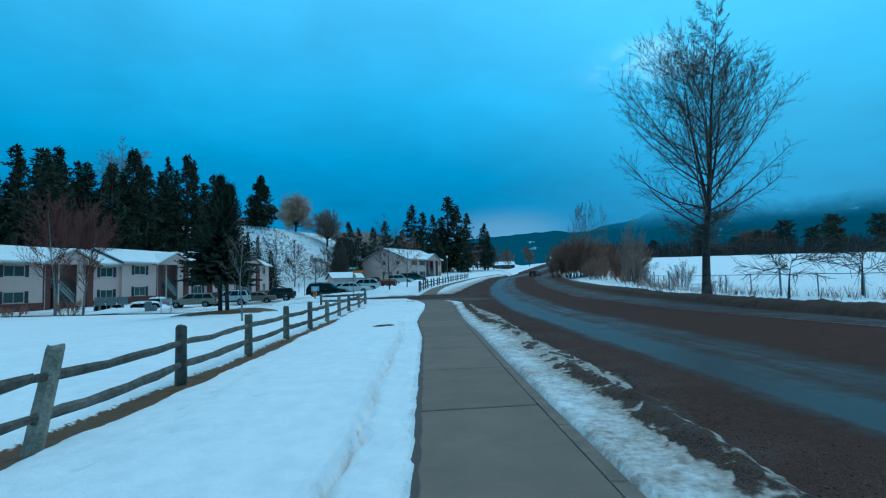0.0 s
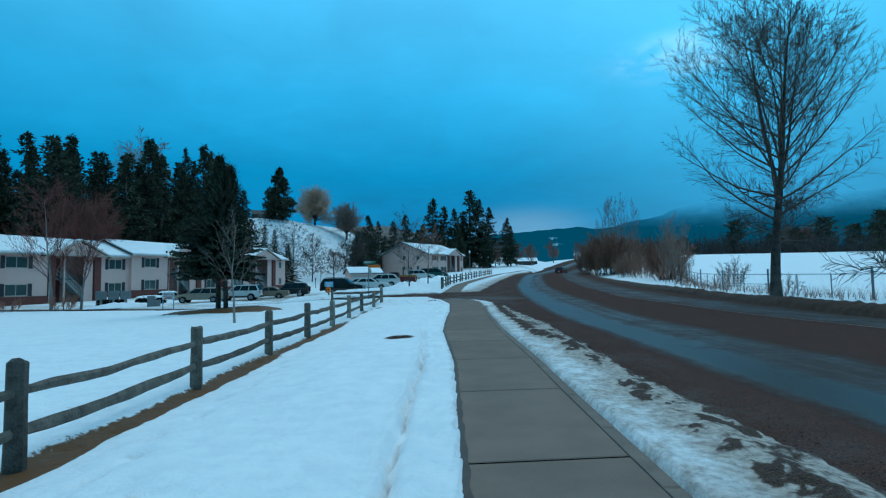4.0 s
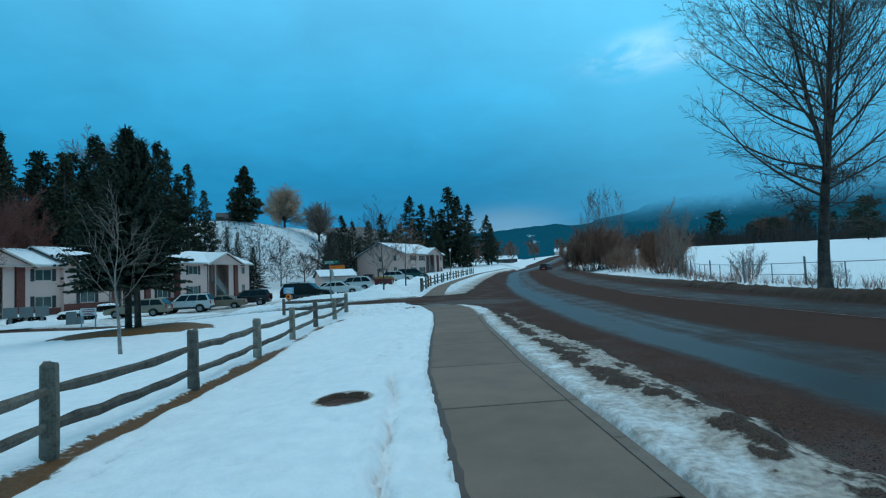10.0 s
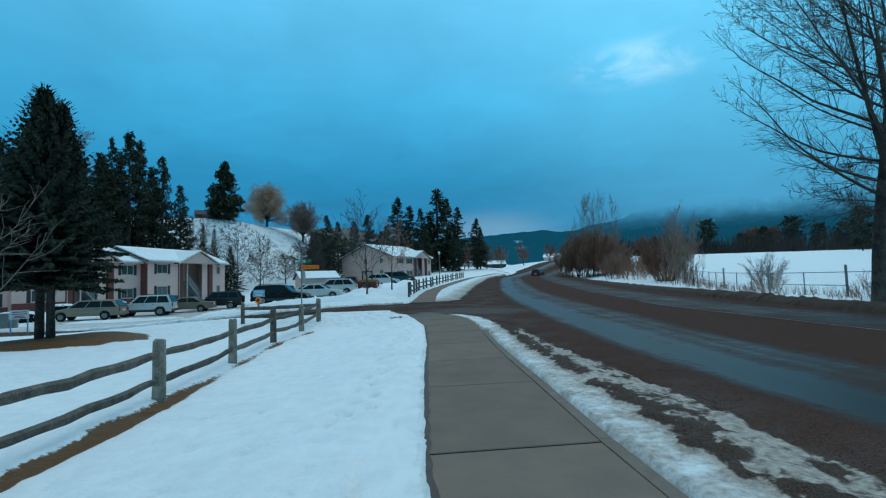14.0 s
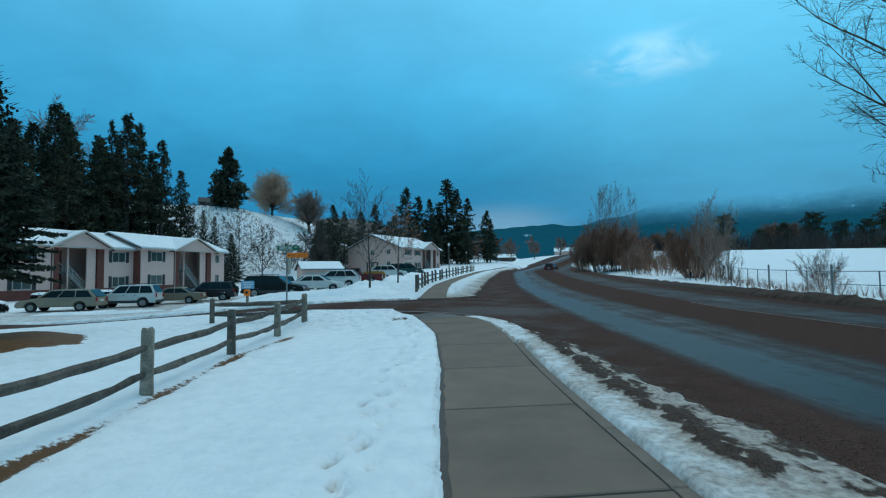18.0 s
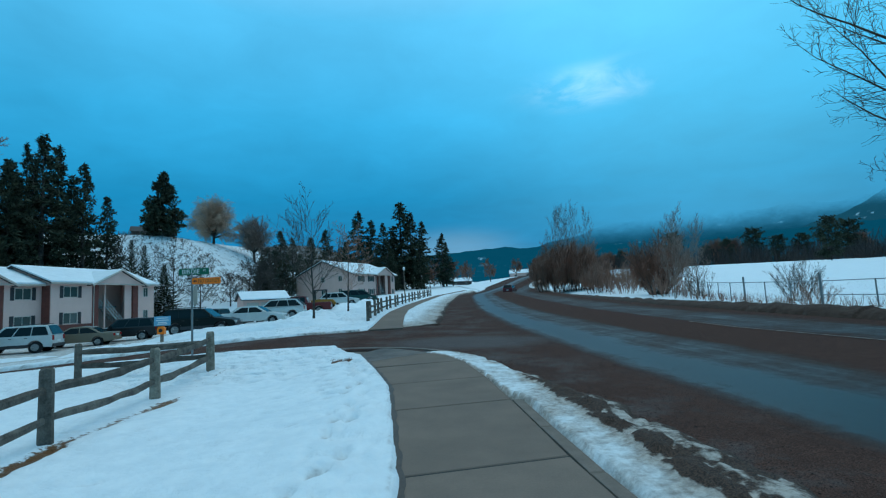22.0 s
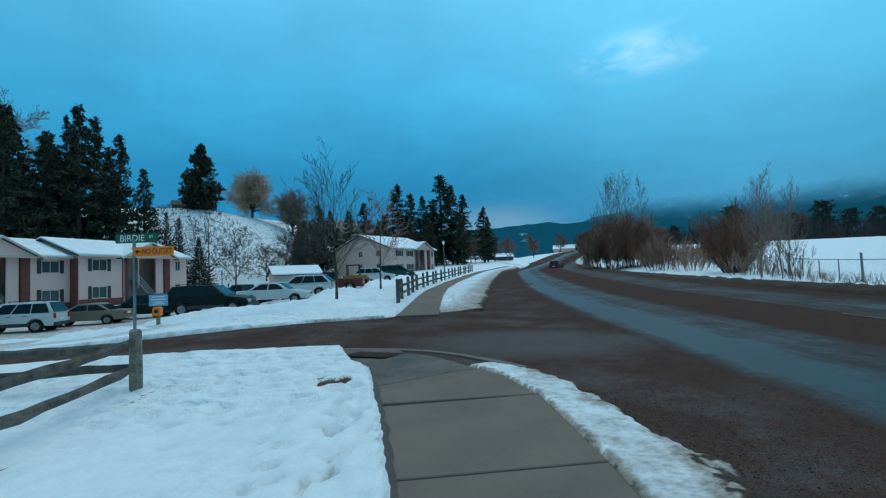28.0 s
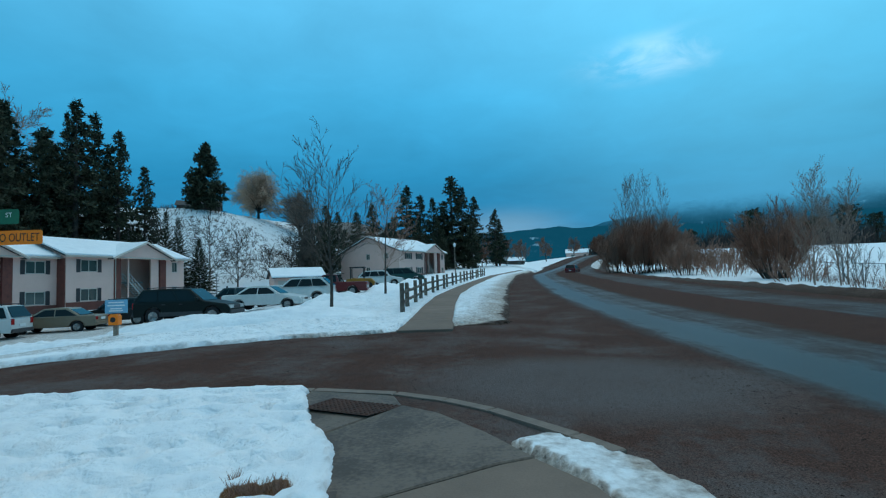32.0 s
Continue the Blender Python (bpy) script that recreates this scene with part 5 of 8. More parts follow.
def apartment(m0, length, porch, deep, label, bay_a=(), bay_b=(), eave=5.35, rise=1.75, ends=(0.45, 0.45)):
    """Two-storey block: front along x at y = 0, a recessed stair porch under a gable, snow on the roof."""
    h = thing("apartment_building", m0, label, "building", "apartment buildings along the car park")
    p0, p1 = porch
    ww, wh = 1.75, 1.15
    z_low, z_up = 1.0, 3.75
    holes = lambda xs: [(x - w / 2, x + w / 2, z, z + wh) for x, w in xs for z in (z_low, z_up)]
    part("front_wall", wall(Mesh(), 0, p0, 0.0, eave, 0, 0.22, holes(bay_a)), M_SIDING, h)
    part("front_wall", wall(Mesh(), p1, length, 0.0, eave, 0, 0.22, holes(bay_b)), M_SIDING, h)
    part("porch_wall", wall(Mesh(), p0, p1, 0.0, eave, 2.5, 0.22, [(p0 + 0.55, p0 + 1.5, 0.05, 2.1), (p0 + 0.55, p0 + 1.5, 2.8, 4.85)]), M_PORCH, h)
    for name, c, sz in (("porch_side", (p0 - 0.11, 1.36, eave / 2), (0.22, 2.28, eave)), ("porch_side", (p1 + 0.11, 1.36, eave / 2), (0.22, 2.28, eave)),
                        ("end_wall", (0.11, deep / 2 + 0.11, eave / 2), (0.22, deep - 0.22, eave)), ("end_wall", (length - 0.11, deep / 2 + 0.11, eave / 2), (0.22, deep - 0.22, eave)),
                        ("back_wall", (length / 2, deep - 0.11, eave / 2), (length - 0.46, 0.22, eave))):
        part(name, Mesh().box(c, sz), M_SIDING, h)
    for x in (0.0, length - 0.22):
        gables = Mesh()
        gables.add([(x + k, y, z) for k in (0, 0.22) for y, z in ((0, eave), (deep, eave), (deep / 2, eave + rise))], [(0, 1, 2), (5, 4, 3), (0, 2, 5, 3), (1, 0, 3, 4), (2, 1, 4, 5)])
        part("gable_wall", gables, M_SIDING, h)
    floor_slab = Mesh()
    floor_slab.box(((p0 + p1) / 2, 1.7, 0.06), (p1 - p0 - 0.01, 1.56, 0.2))
    part("porch_floor", floor_slab, M_CONCD, h)
    for a, b in ((0, p0), (p1, length)):
        part("brick_course", Mesh().box(((a + b) / 2, -0.03, 0.46), (b - a - 0.03, 0.06, 0.92)), M_BRICK, h, "dark red brick base course")
    # brick piers and the brick half of the porch
    for x in (p0 + 0.30, p1 - 0.42):
        m = Mesh()
        m.box((x, 0.42, eave / 2 - 0.1), (0.80, 0.95, eave - 0.2))
        part("pier", m, M_BRICK, h, "dark red brick pier")
    m = Mesh()
    m.box((p0 + 2.15, 2.46, eave / 2 - 0.2), (1.25, 0.08, eave - 0.4))
    part("brick_panel", m, M_BRICK, h)
    for x, wd in ((p0 + 1.75, 0.14), (p1 - 1.45, 1.05)):
        m = Mesh()
        m.box((x, 0.18, eave / 2), (wd, 0.14, eave))
        part("column", m, M_SIDING, h)
    for z in (0.05, 2.8):
        m = Mesh()
        m.box((p0 + 1.02, 2.56, z + 1.02), (0.93, 0.06, 2.05))
        d = part("door", m, M_DOOR, h)
        m = Mesh()
        m.tube((p0 + 1.38, 2.53, z + 0.98), (p0 + 1.38, 2.46, z + 0.98), 0.035, 0.03, 8)
        part("handle", m, M_STEEL, d)
    # landing, stair and railings
    m = Mesh()
    m.box(((p0 + p1) / 2 - 0.9, 1.85, 2.66), (p1 - p0 - 2.3, 1.2, 0.18))
    part("landing", m, M_CONCD, h)
    cx, run, nst = (p0 + p1) / 2 + 1.55, 2.75, 14
    for i in range(nst):
        m = Mesh()
        m.box((cx - run * (i + 0.5) / nst, 0.85, 0.19 * (i + 0.5) - 0.03), (run / nst + 0.06, 0.95, 0.06))
        part("step", m, M_CONCD, h)
    for y in (0.38, 1.32):
        m = Mesh()
        m.tube((cx, y, 1.0), (cx - run, y, 3.62), 0.035, 0.035, 6).tube((cx, y, 0.55), (cx - run, y, 3.17), 0.03, 0.03, 6).tube((cx, y, 0.12), (cx - run, y, 2.74), 0.06, 0.06, 6)
        for i in range(8):
            t = i / 7
            m.tube((cx - run * t, y, 0.1 + 2.62 * t), (cx - run * t, y, 1.0 + 2.62 * t), 0.025, 0.025, 6)
        part("stair_railing", m, M_RAILW, h)
    m = Mesh()
    for z in (3.2, 3.62):
        m.tube((p0 + 0.8, 1.28, z), (cx - run, 1.28, z), 0.03, 0.03, 6)
    part("landing_railing", m, M_RAILW, h)
    for x, w in bay_a:
        for z in (z_low, z_up):
            window(h, x, z, w, wh, 0)
    for x, w in bay_b:
        for z in (z_low, z_up):
            window(h, x, z, w, wh, 0, w > 1.2)
    # roof: snow over shingles, with pale fascia
    o, ov = 0.55, ends
    yr, zr = deep / 2, eave + rise
    slope = rise / yr
    for z_off, thick, mat, name in ((0.0, 0.14, M_SHINGLE, "roof"), (0.15, 0.15, M_CAPSNOW, "roof_snow")):
        sh = 0.0 if z_off == 0 else 0.06
        m = Mesh()
        x0, x1 = -ov[0] + sh, length + ov[1] - sh
        roof_slab(m, [(x0, -o + sh, eave - slope * (o - sh) + 0.12 + z_off), (x1, -o + sh, eave - slope * (o - sh) + 0.12 + z_off), (x1, yr, zr + 0.12 + z_off), (x0, yr, zr + 0.12 + z_off)], thick)
        roof_slab(m, [(x0, yr, zr + 0.12 + z_off), (x1, yr, zr + 0.12 + z_off), (x1, deep + o - sh, eave - slope * (o - sh) + 0.12 + z_off), (x0, deep + o - sh, eave - slope * (o - sh) + 0.12 + z_off)], thick)
        part(name, m, mat, h, "snow lying on the roof" if mat is M_CAPSNOW else "")
    m = Mesh()
    m.box((length / 2, -o - 0.02, eave - slope * o + 0.04), (length + sum(ov), 0.04, 0.2))
    part("fascia", m, M_TRIM, h)
    m = Mesh()
    m.tube((-ov[0], -o - 0.09, eave - slope * o + 0.06), (length + ov[1], -o - 0.09, eave - slope * o + 0.06), 0.06, 0.06, 6)
    part("gutter", m, M_TRIM, h)
    m = Mesh()
    m.tube((p0 + 0.03, -0.10, 0.1), (p0 + 0.03, -0.10, eave - 0.1), 0.045, 0.045, 6)
    part("downpipe", m, M_TRIM, h)
    # porch gable
    pc, pw, ph = (p0 + p1) / 2, (p1 - p0) / 2 + 0.55, 1.45
    m = Mesh()
    m.add([(pc + a * (pw - 0.1), y, z) for y in (-0.62, -0.42) for a, z in ((-1, eave - 0.25), (1, eave - 0.25), (0, eave + ph - 0.12))], [(2, 1, 0), (3, 4, 5), (0, 1, 4, 3), (1, 2, 5, 4), (2, 0, 3, 5)])
    part("porch_gable", m, M_SIDING, h)
    for z_off, thick, mat, name in ((0.0, 0.12, M_SHINGLE, "porch_roof"), (0.13, 0.13, M_CAPSNOW, "porch_roof_snow")):
        m = Mesh()
        sh = 0.0 if z_off == 0 else 0.05
        for s in (-1, 1):
            roof_slab(m, [(pc + s * (pw + 0.25 - sh), -0.86 + sh, eave - 0.32 + z_off + 0.08), (pc, -0.86 + sh, eave + ph + z_off + 0.08), (pc, 3.4, eave + ph + z_off + 0.08), (pc + s * (pw + 0.25 - sh), 1.2, eave - 0.32 + z_off + 0.08)], thick)
        part(name, m, mat, h)
    m = Mesh()
    for s in (-1, 1):
        a, b = Vector((pc + s * (pw + 0.27), -0.89, eave - 0.31)), Vector((pc, -0.89, eave + ph + 0.06))
        m.tube(a, b, 0.11, 0.11, 4)
    part("bargeboard", m, M_TRIM, h)
    return h


AZ = -0.30
BM = Matrix.Translation((-39, 81, AZ)) @ Matrix.Rotation(math.atan2(0.97, 0.25), 4, "Z") @ Matrix.Diagonal((1, 1, 1.05, 1))
LAB = "two-storey beige apartment building with dark brick piers and snowy roof"
apartment(BM @ Matrix.Translation((-2, 0, 0.22)), 14.4, (5.1, 11.7), 9.5, LAB, [(2.3, 1.75)], [(12.95, 0.8)])
apartment(BM @ Matrix.Translation((-17.2, 1.1, 0.05)), 15.2, (5.5, 11.3), 9.5, LAB, [(2.7, 1.75)], [(13.2, 1.75)], ends=(0.3, 0.0))
apartment(BM @ Matrix.Translation((-32.4, 1.6, -0.25)), 15.2, (5.7, 11.6), 9.5, LAB, [(2.6, 2.1)], [(13.4, 1.75)], ends=(0.3, 0.0))
apartment(BM @ Matrix.Translation((-47.6, 0.3, -0.4)), 15.2, (3.5, 9.0), 9.5, LAB, [(1.6, 1.4)], [(12.3, 1.75)], ends=(0.3, 0.25))
FM = Matrix.Translation((-13.5, 126.0, 2.4)) @ Matrix.Rotation(math.atan2(0.87, 0.5), 4, "Z")
far_house = apartment(FM, 16.0, (8.4, 14.2), 14.8, "two-storey beige apartment building seen from its gable end", [(3.0, 1.5), (6.6, 1.5)], [(15.1, 0.8)], rise=2.9)
for z in (1.3, 3.9):
    for y in (3.0, 7.5):
        w = window(far_house, 0, 0, 0.95, 1.1, 0, False)
        w.matrix_basis = Matrix.Translation((-0.09, y, z)) @ Matrix.Rotation(radians(-90), 4, "Z")

# brick return where the near block steps forward
sw = thing("brick_return", BM @ Matrix.Translation((-2, 0, 0.2)), "brick side wall where the building steps forward", "wall", kind="structure")
m = Mesh()
m.box((-0.06, 0.55, 2.5), (0.08, 1.0, 5.0))
part("face", m, M_BRICK, sw)

# ---------- garage at the foot of the slope ----------
gx, gy = -20.4, 88.6
gar = thing("garage", Matrix.Translation((gx, gy, float(base(gx, gy)) - 0.05)) @ Matrix.Rotation(radians(28), 4, "Z"), "small beige garage with white doors and snowy roof", "garage")
m = Mesh()
wall(m, -2.6, 2.6, 0, 2.5, -2.2, 0.15, [(-2.2, -0.8, 0.05, 2.1), (-0.6, 0.8, 0.05, 2.1), (1.0, 2.4, 0.05, 2.1)])
m.box((-2.525, 0, 1.25), (0.15, 4.1, 2.5)).box((2.525, 0, 1.25), (0.15, 4.1, 2.5)).box((0, 2.12, 1.25), (5.2, 0.15, 2.5))
part("wall", m, M_SIDING, gar)
for x in (-2.6, 2.45):
    m = Mesh()
    m.add([(x + k, y, z) for k in (0, 0.15) for y, z in ((-2.2, 2.5), (2.2, 2.5), (0, 3.35))], [(0, 1, 2), (5, 4, 3), (0, 2, 5, 3), (1, 0, 3, 4), (2, 1, 4, 5)])
    part("gable_wall", m, M_SIDING, gar)
for x in (-1.5, 0.1, 1.7):
    m = Mesh()
    m.box((x, -2.12, 1.07), (1.38, 0.06, 2.04))
    for k in range(4):
        m.box((x, -2.155, 0.32 + k * 0.5), (1.26, 0.02, 0.40))
    part("door", m, M_TRIM, gar)
for z_off, thick, mat, name in ((0.0, 0.1, M_SHINGLE, "roof"), (0.12, 0.14, M_CAPSNOW, "roof_snow")):
    m = Mesh()
    roof_slab(m, [(-2.9, -2.6, 2.44 + z_off), (2.9, -2.6, 2.44 + z_off), (2.9, 0, 3.45 + z_off), (-2.9, 0, 3.45 + z_off)], thick)
    roof_slab(m, [(-2.9, 0, 3.45 + z_off), (2.9, 0, 3.45 + z_off), (2.9, 2.6, 2.44 + z_off), (-2.9, 2.6, 2.44 + z_off)], thick)
    part(name, m, mat, gar)


def cottage(x, y, a, w, d, hgt, label, wall_mat, roof_mat=None):
    c = thing("house", Matrix.Translation((x, y, float(base(x, y)) - 0.2)) @ Matrix.Rotation(radians(a), 4, "Z"), label, "house", "distant houses")
    m = Mesh()
    xs = [(-w / 4 - 0.6, -w / 4 + 0.6, 1.1, 2.2), (w / 4 - 0.6, w / 4 + 0.6, 1.1, 2.2)]
    wall(m, -w / 2, w / 2, 0, hgt, -d / 2, 0.2, xs)
    m.box((-w / 2 + 0.1, 0.1, hgt / 2), (0.2, d - 0.2, hgt)).box((w / 2 - 0.1, 0.1, hgt / 2), (0.2, d - 0.2, hgt)).box((0, d / 2, hgt / 2), (w - 0.4, 0.2, hgt))
    part("wall", m, wall_mat, c)
    for s in (-1, 1):
        window(c, s * w / 4, 1.1, 1.2, 1.1, -d / 2, False)
    m = Mesh()
    rs = d * 0.22
    for q, th, off in ((0, 0.14, 0.0),):
        roof_slab(m, [(-w / 2 - 0.4, -d / 2 - 0.4, hgt - 0.1), (w / 2 + 0.4, -d / 2 - 0.4, hgt - 0.1), (w / 2 + 0.4, 0, hgt + rs), (-w / 2 - 0.4, 0, hgt + rs)], th)
        roof_slab(m, [(-w / 2 - 0.4, 0, hgt + rs), (w / 2 + 0.4, 0, hgt + rs), (w / 2 + 0.4, d / 2 + 0.4, hgt - 0.1), (-w / 2 - 0.4, d / 2 + 0.4, hgt - 0.1)], th)
    part("roof", m, roof_mat or M_CAPSNOW, c)
    m = Mesh()
    m.box((w * 0.2, 0.2, hgt + rs), (0.6, 0.6, 1.2))
    part("chimney", m, M_BRICK, c)
    return c


M_DARKWALL = material("dark_brown_boards", (0.06, 0.045, 0.04), 0.8)
cottage(-63, 147, 25, 9, 7, 2.4, "long dark house with a thawed grey roof on the hilltop", M_DARKWALL, M_SHINGLE)
cottage(56, 285, -15, 12, 9, 3.2, "distant house with a snowy roof", M_SIDING)
cottage(24, 300, 5, 12, 9, 3.2, "distant dark house with a snowy roof", M_DARKWALL)
cottage(190, 175, 30, 22, 10, 4.0, "long low clubhouse beyond the snowy field", M_DARKWALL)

# ---------- vehicles ----------
M_TYRE = material("tyre_rubber", (0.014, 0.014, 0.015), 0.9)
M_RIM = material("alloy_rim", (0.34, 0.34, 0.33), 0.4, 0.8)
M_CARGLASS = glass("car_glass", (0.007, 0.011, 0.012), 0.10, 0.20)
M_LAMPR = material("red_lamp", (0.40, 0.012, 0.012), 0.25, bump=0)
M_LAMPW = material("clear_lamp", (0.55, 0.55, 0.53), 0.15, bump=0, spec=0.7)
M_PLASTIC = material("grey_plastic", (0.05, 0.05, 0.052), 0.7)


def paint(name, c):
    return material(name, c, 0.38, 0.0, second=tuple(k * 0.86 for k in c), scale=1.5, fine=6, bump=0.0, coat=0.25, spec=0.35)


P_DKGREEN, P_WHITE, P_GOLD = material("black_green_paint", (0.006, 0.012, 0.011), 0.45, bump=0, spec=0.15), paint("white_car_paint", (0.62, 0.61, 0.58)), paint("gold_paint", (0.30, 0.235, 0.165))
P_TAN, P_BLACK, P_RED = paint("tan_paint", (0.22, 0.165, 0.11)), paint("black_car_paint", (0.010, 0.011, 0.012)), paint("dark_red_paint", (0.13, 0.012, 0.012))
P_GREEN, P_TEAL, P_NAVY = paint("green_paint", (0.010, 0.045, 0.035)), paint("teal_paint", (0.010, 0.028, 0.030)), paint("navy_paint", (0.010, 0.014, 0.022))

# style: nose, bonnet start, windscreen foot, roof front, roof rear, rear window foot, tail (fractions of length), heights
STYLES = {
    "sport": dict(L=4.45, W=1.80, H=1.64, bon=0.98, belt=1.03, pts=(0.0, 0.28, 0.43, 0.92, 0.985, 1.0), deck=None, r=0.37),
    "suv": dict(L=4.4, W=1.82, H=1.74, bon=1.02, belt=1.08, pts=(0.0, 0.27, 0.41, 0.92, 0.985, 1.0), deck=None, r=0.37),
    "wagon": dict(L=4.85, W=1.86, H=1.55, bon=0.90, belt=0.96, pts=(0.0, 0.26, 0.41, 0.90, 0.985, 1.0), deck=None, r=0.33),
    "sedan": dict(L=4.6, W=1.74, H=1.40, bon=0.86, belt=0.90, pts=(0.0, 0.27, 0.42, 0.68, 0.82, 1.0), deck=0.92, r=0.31),
    "pickup": dict(L=5.3, W=1.85, H=1.74, bon=1.05, belt=1.08, pts=(0.0, 0.25, 0.36, 0.56, 0.60, 1.0), deck=1.08, r=0.37),
    "van": dict(L=4.8, W=1.88, H=1.72, bon=0.95, belt=1.02, pts=(0.0, 0.17, 0.36, 0.94, 0.99, 1.0), deck=None, r=0.33),
    "crossover": dict(L=4.6, W=1.86, H=1.68, bon=1.0, belt=1.06, pts=(0.0, 0.25, 0.40, 0.86, 0.98, 1.0), deck=None, r=0.35),
}


def car(style, mat, label, x, y, heading, lower=None, name="car", rack=False, spare=False, tilt=0.0):
    s = STYLES[style]
    L, W, H, r = s["L"], s["W"], s["H"], s["r"]
    z = float(surface(np.array([x]), np.array([y]))[0][0])
    v = thing(name, pose(x, y, z - 0.03, 0, tilt, heading), label, "car")
    f = lambda t: L / 2 - t * L                  # t from the nose
    n0, wf, rf, rr, rw, tl = s["pts"]
    belt, bon, deck = s["belt"], s["bon"], s["deck"]
    sill, xa, xb = 0.30, f(0.185), f(0.79)
    ar = r + 0.06

    def arch(cx):
        return [(cx + ar * math.cos(a), max(sill, r + ar * math.sin(a))) for a in [math.pi * k / 8 for k in range(9)]]

    out = [(L / 2 - 0.06, sill)] + arch(xa) + arch(xb) + [(-L / 2 + 0.05, sill + 0.04), (-L / 2, 0.55), (-L / 2 + 0.02, (deck or belt) - 0.08)]
    if deck:
        out += [(-L / 2 + 0.08, deck), (f(rw), deck + 0.02)]
    else:
        out += [(f(tl) + 0.04, belt)]
    out += [(f(rr), H - 0.03), (f((rf + rr) / 2), H), (f(rf), H - 0.04), (f(wf), bon + 0.06), (f(0.04), bon - 0.12), (L / 2 - 0.01, bon - 0.28), (L / 2, 0.52)]
    tum = lambda q: 1.0 - 0.20 * max(0.0, (q - belt)) / (H - belt) - 0.05 * max(0.0, 0.5 - q)
    m = Mesh()
    m.prism(out[::-1], -W / 2, W / 2, tum)
    body = soften(part("body", m, mat, v), 0.045, 3)
    # side glass
    gh = lambda q: W / 2 * tum(q) + 0.006
    zb, zt = belt + 0.03, H - 0.11

    def along(t0, t1, q, z0, z1):
        return t0 + (t1 - t0) * (q - z0) / (z1 - z0)

    front_low, front_top = wf + 0.035, along(wf, rf, zt, bon + 0.06, H - 0.04) + 0.035
    rear_top, rear_low = rr - 0.015, (rw - 0.02 if deck else tl - 0.045)
    if style == "pickup":
        rear_top, rear_low = rr - 0.01, rr + 0.005
    n = 2 if style in ("sedan", "pickup") else 3
    for side in (-1, 1):
        for k in range(n):
            a0, a1 = front_low + (rear_low - front_low) * k / n + 0.006, front_low + (rear_low - front_low) * (k + 1) / n - 0.006
            b0, b1 = front_top + (rear_top - front_top) * k / n + 0.006, front_top + (rear_top - front_top) * (k + 1) / n - 0.006
            m = Mesh()
            q = [(f(a0), zb), (f(a1), zb), (f(b1), zt), (f(b0), zt)]
            m.add([(px, side * gh(pz), pz) for px, pz in q] + [(px, side * (gh(pz) - 0.02), pz) for px, pz in q], [(0, 1, 2, 3), (7, 6, 5, 4), (0, 4, 5, 1), (1, 5, 6, 2), (2, 6, 7, 3), (3, 7, 4, 0)])
            part("side_window", m, M_CARGLASS, v)
        m = Mesh()
        m.box((f(wf + 0.05), side * (W / 2 + 0.10), belt + 0.08), (0.12, 0.2, 0.16))
        soften(part("mirror", m, mat, v), 0.03)
        if lower:
            m = Mesh()
            m.box((0, side * (W / 2 - 0.005), 0.46), (L * 0.44, 0.03, 0.2))
            part("side_cladding", m, lower, v)
        for t in (0.5, 0.68):
            m = Mesh()
            m.box((f(t), side * (W / 2 + 0.012), belt - 0.12), (0.16, 0.03, 0.035))
            part("door_handle", m, mat if not lower else lower, v)
    for nm, (t0, z0, t1, z1) in (("windscreen", (wf, bon + 0.08, rf, H - 0.05)), ("rear_window", (rw if deck else tl - 0.006, (deck + 0.05) if deck else belt + 0.06, rr, H - 0.06))):
        sg = 1 if nm == "windscreen" else -1
        m = Mesh()
        wa, wb = W / 2 * tum(z0) - 0.10, W / 2 * tum(z1) - 0.08
        o = 0.02 * sg
        q = [(f(t0) + o, -wa, z0), (f(t0) + o, wa, z0), (f(t1) + o, wb, z1 + 0.01), (f(t1) + o, -wb, z1 + 0.01)]
        m.add(q + [(a - 0.03 * sg, b, c - 0.01) for a, b, c in q], [(0, 1, 2, 3), (7, 6, 5, 4), (0, 4, 5, 1), (1, 5, 6, 2), (2, 6, 7, 3), (3, 7, 4, 0)])
        part(nm, m, M_CARGLASS, v)
    for cx in (xa, xb):
        for side in (-1, 1):
            wh = new("wheel")
            wh.parent = v
            wh.location = (cx, side * (W / 2 - 0.13), r)
            m = Mesh()
            m.tube((0, -0.11, 0), (0, 0.11, 0), r, r, 20)
            soften(part("tyre", m, M_TYRE, wh), 0.03, 2)
            m = Mesh()
            m.tube((0, side * 0.10, 0), (0, side * 0.122, 0), r * 0.62, r * 0.58, 16)
            for k in range(5):
                a = 2 * math.pi * k / 5
                m.tube((math.cos(a) * r * 0.08, side * 0.128, math.sin(a) * r * 0.08), (math.cos(a) * r * 0.56, side * 0.128, math.sin(a) * r * 0.56), 0.035, 0.045, 4)
            part("rim", m, M_RIM, wh)
    for side in (-1, 1):
        m = Mesh()
        m.box((L / 2 - 0.03, side * (W / 2 - 0.28), bon - 0.26), (0.10, 0.40, 0.16))
        soften(part("headlight", m, M_LAMPW, v), 0.02)
        m = Mesh()
        m.box((-L / 2 + 0.03, side * (W / 2 - 0.13), (deck or belt) - 0.16), (0.10, 0.22, 0.30 if not deck else 0.18))
        soften(part("tail_light", m, M_LAMPR, v), 0.02)
    for sx, nm in ((1, "front_bumper"), (-1, "rear_bumper")):
        m = Mesh()
        m.box((sx * (L / 2 - 0.03), 0, 0.46), (0.18, W * 0.96, 0.20))
        soften(part(nm, m, lower or mat, v), 0.04)
    m = Mesh()
    m.box((L / 2 - 0.015, 0, bon - 0.28), (0.05, W * 0.42, 0.15))
    part("grille", m, M_PLASTIC, v)
    m = Mesh()
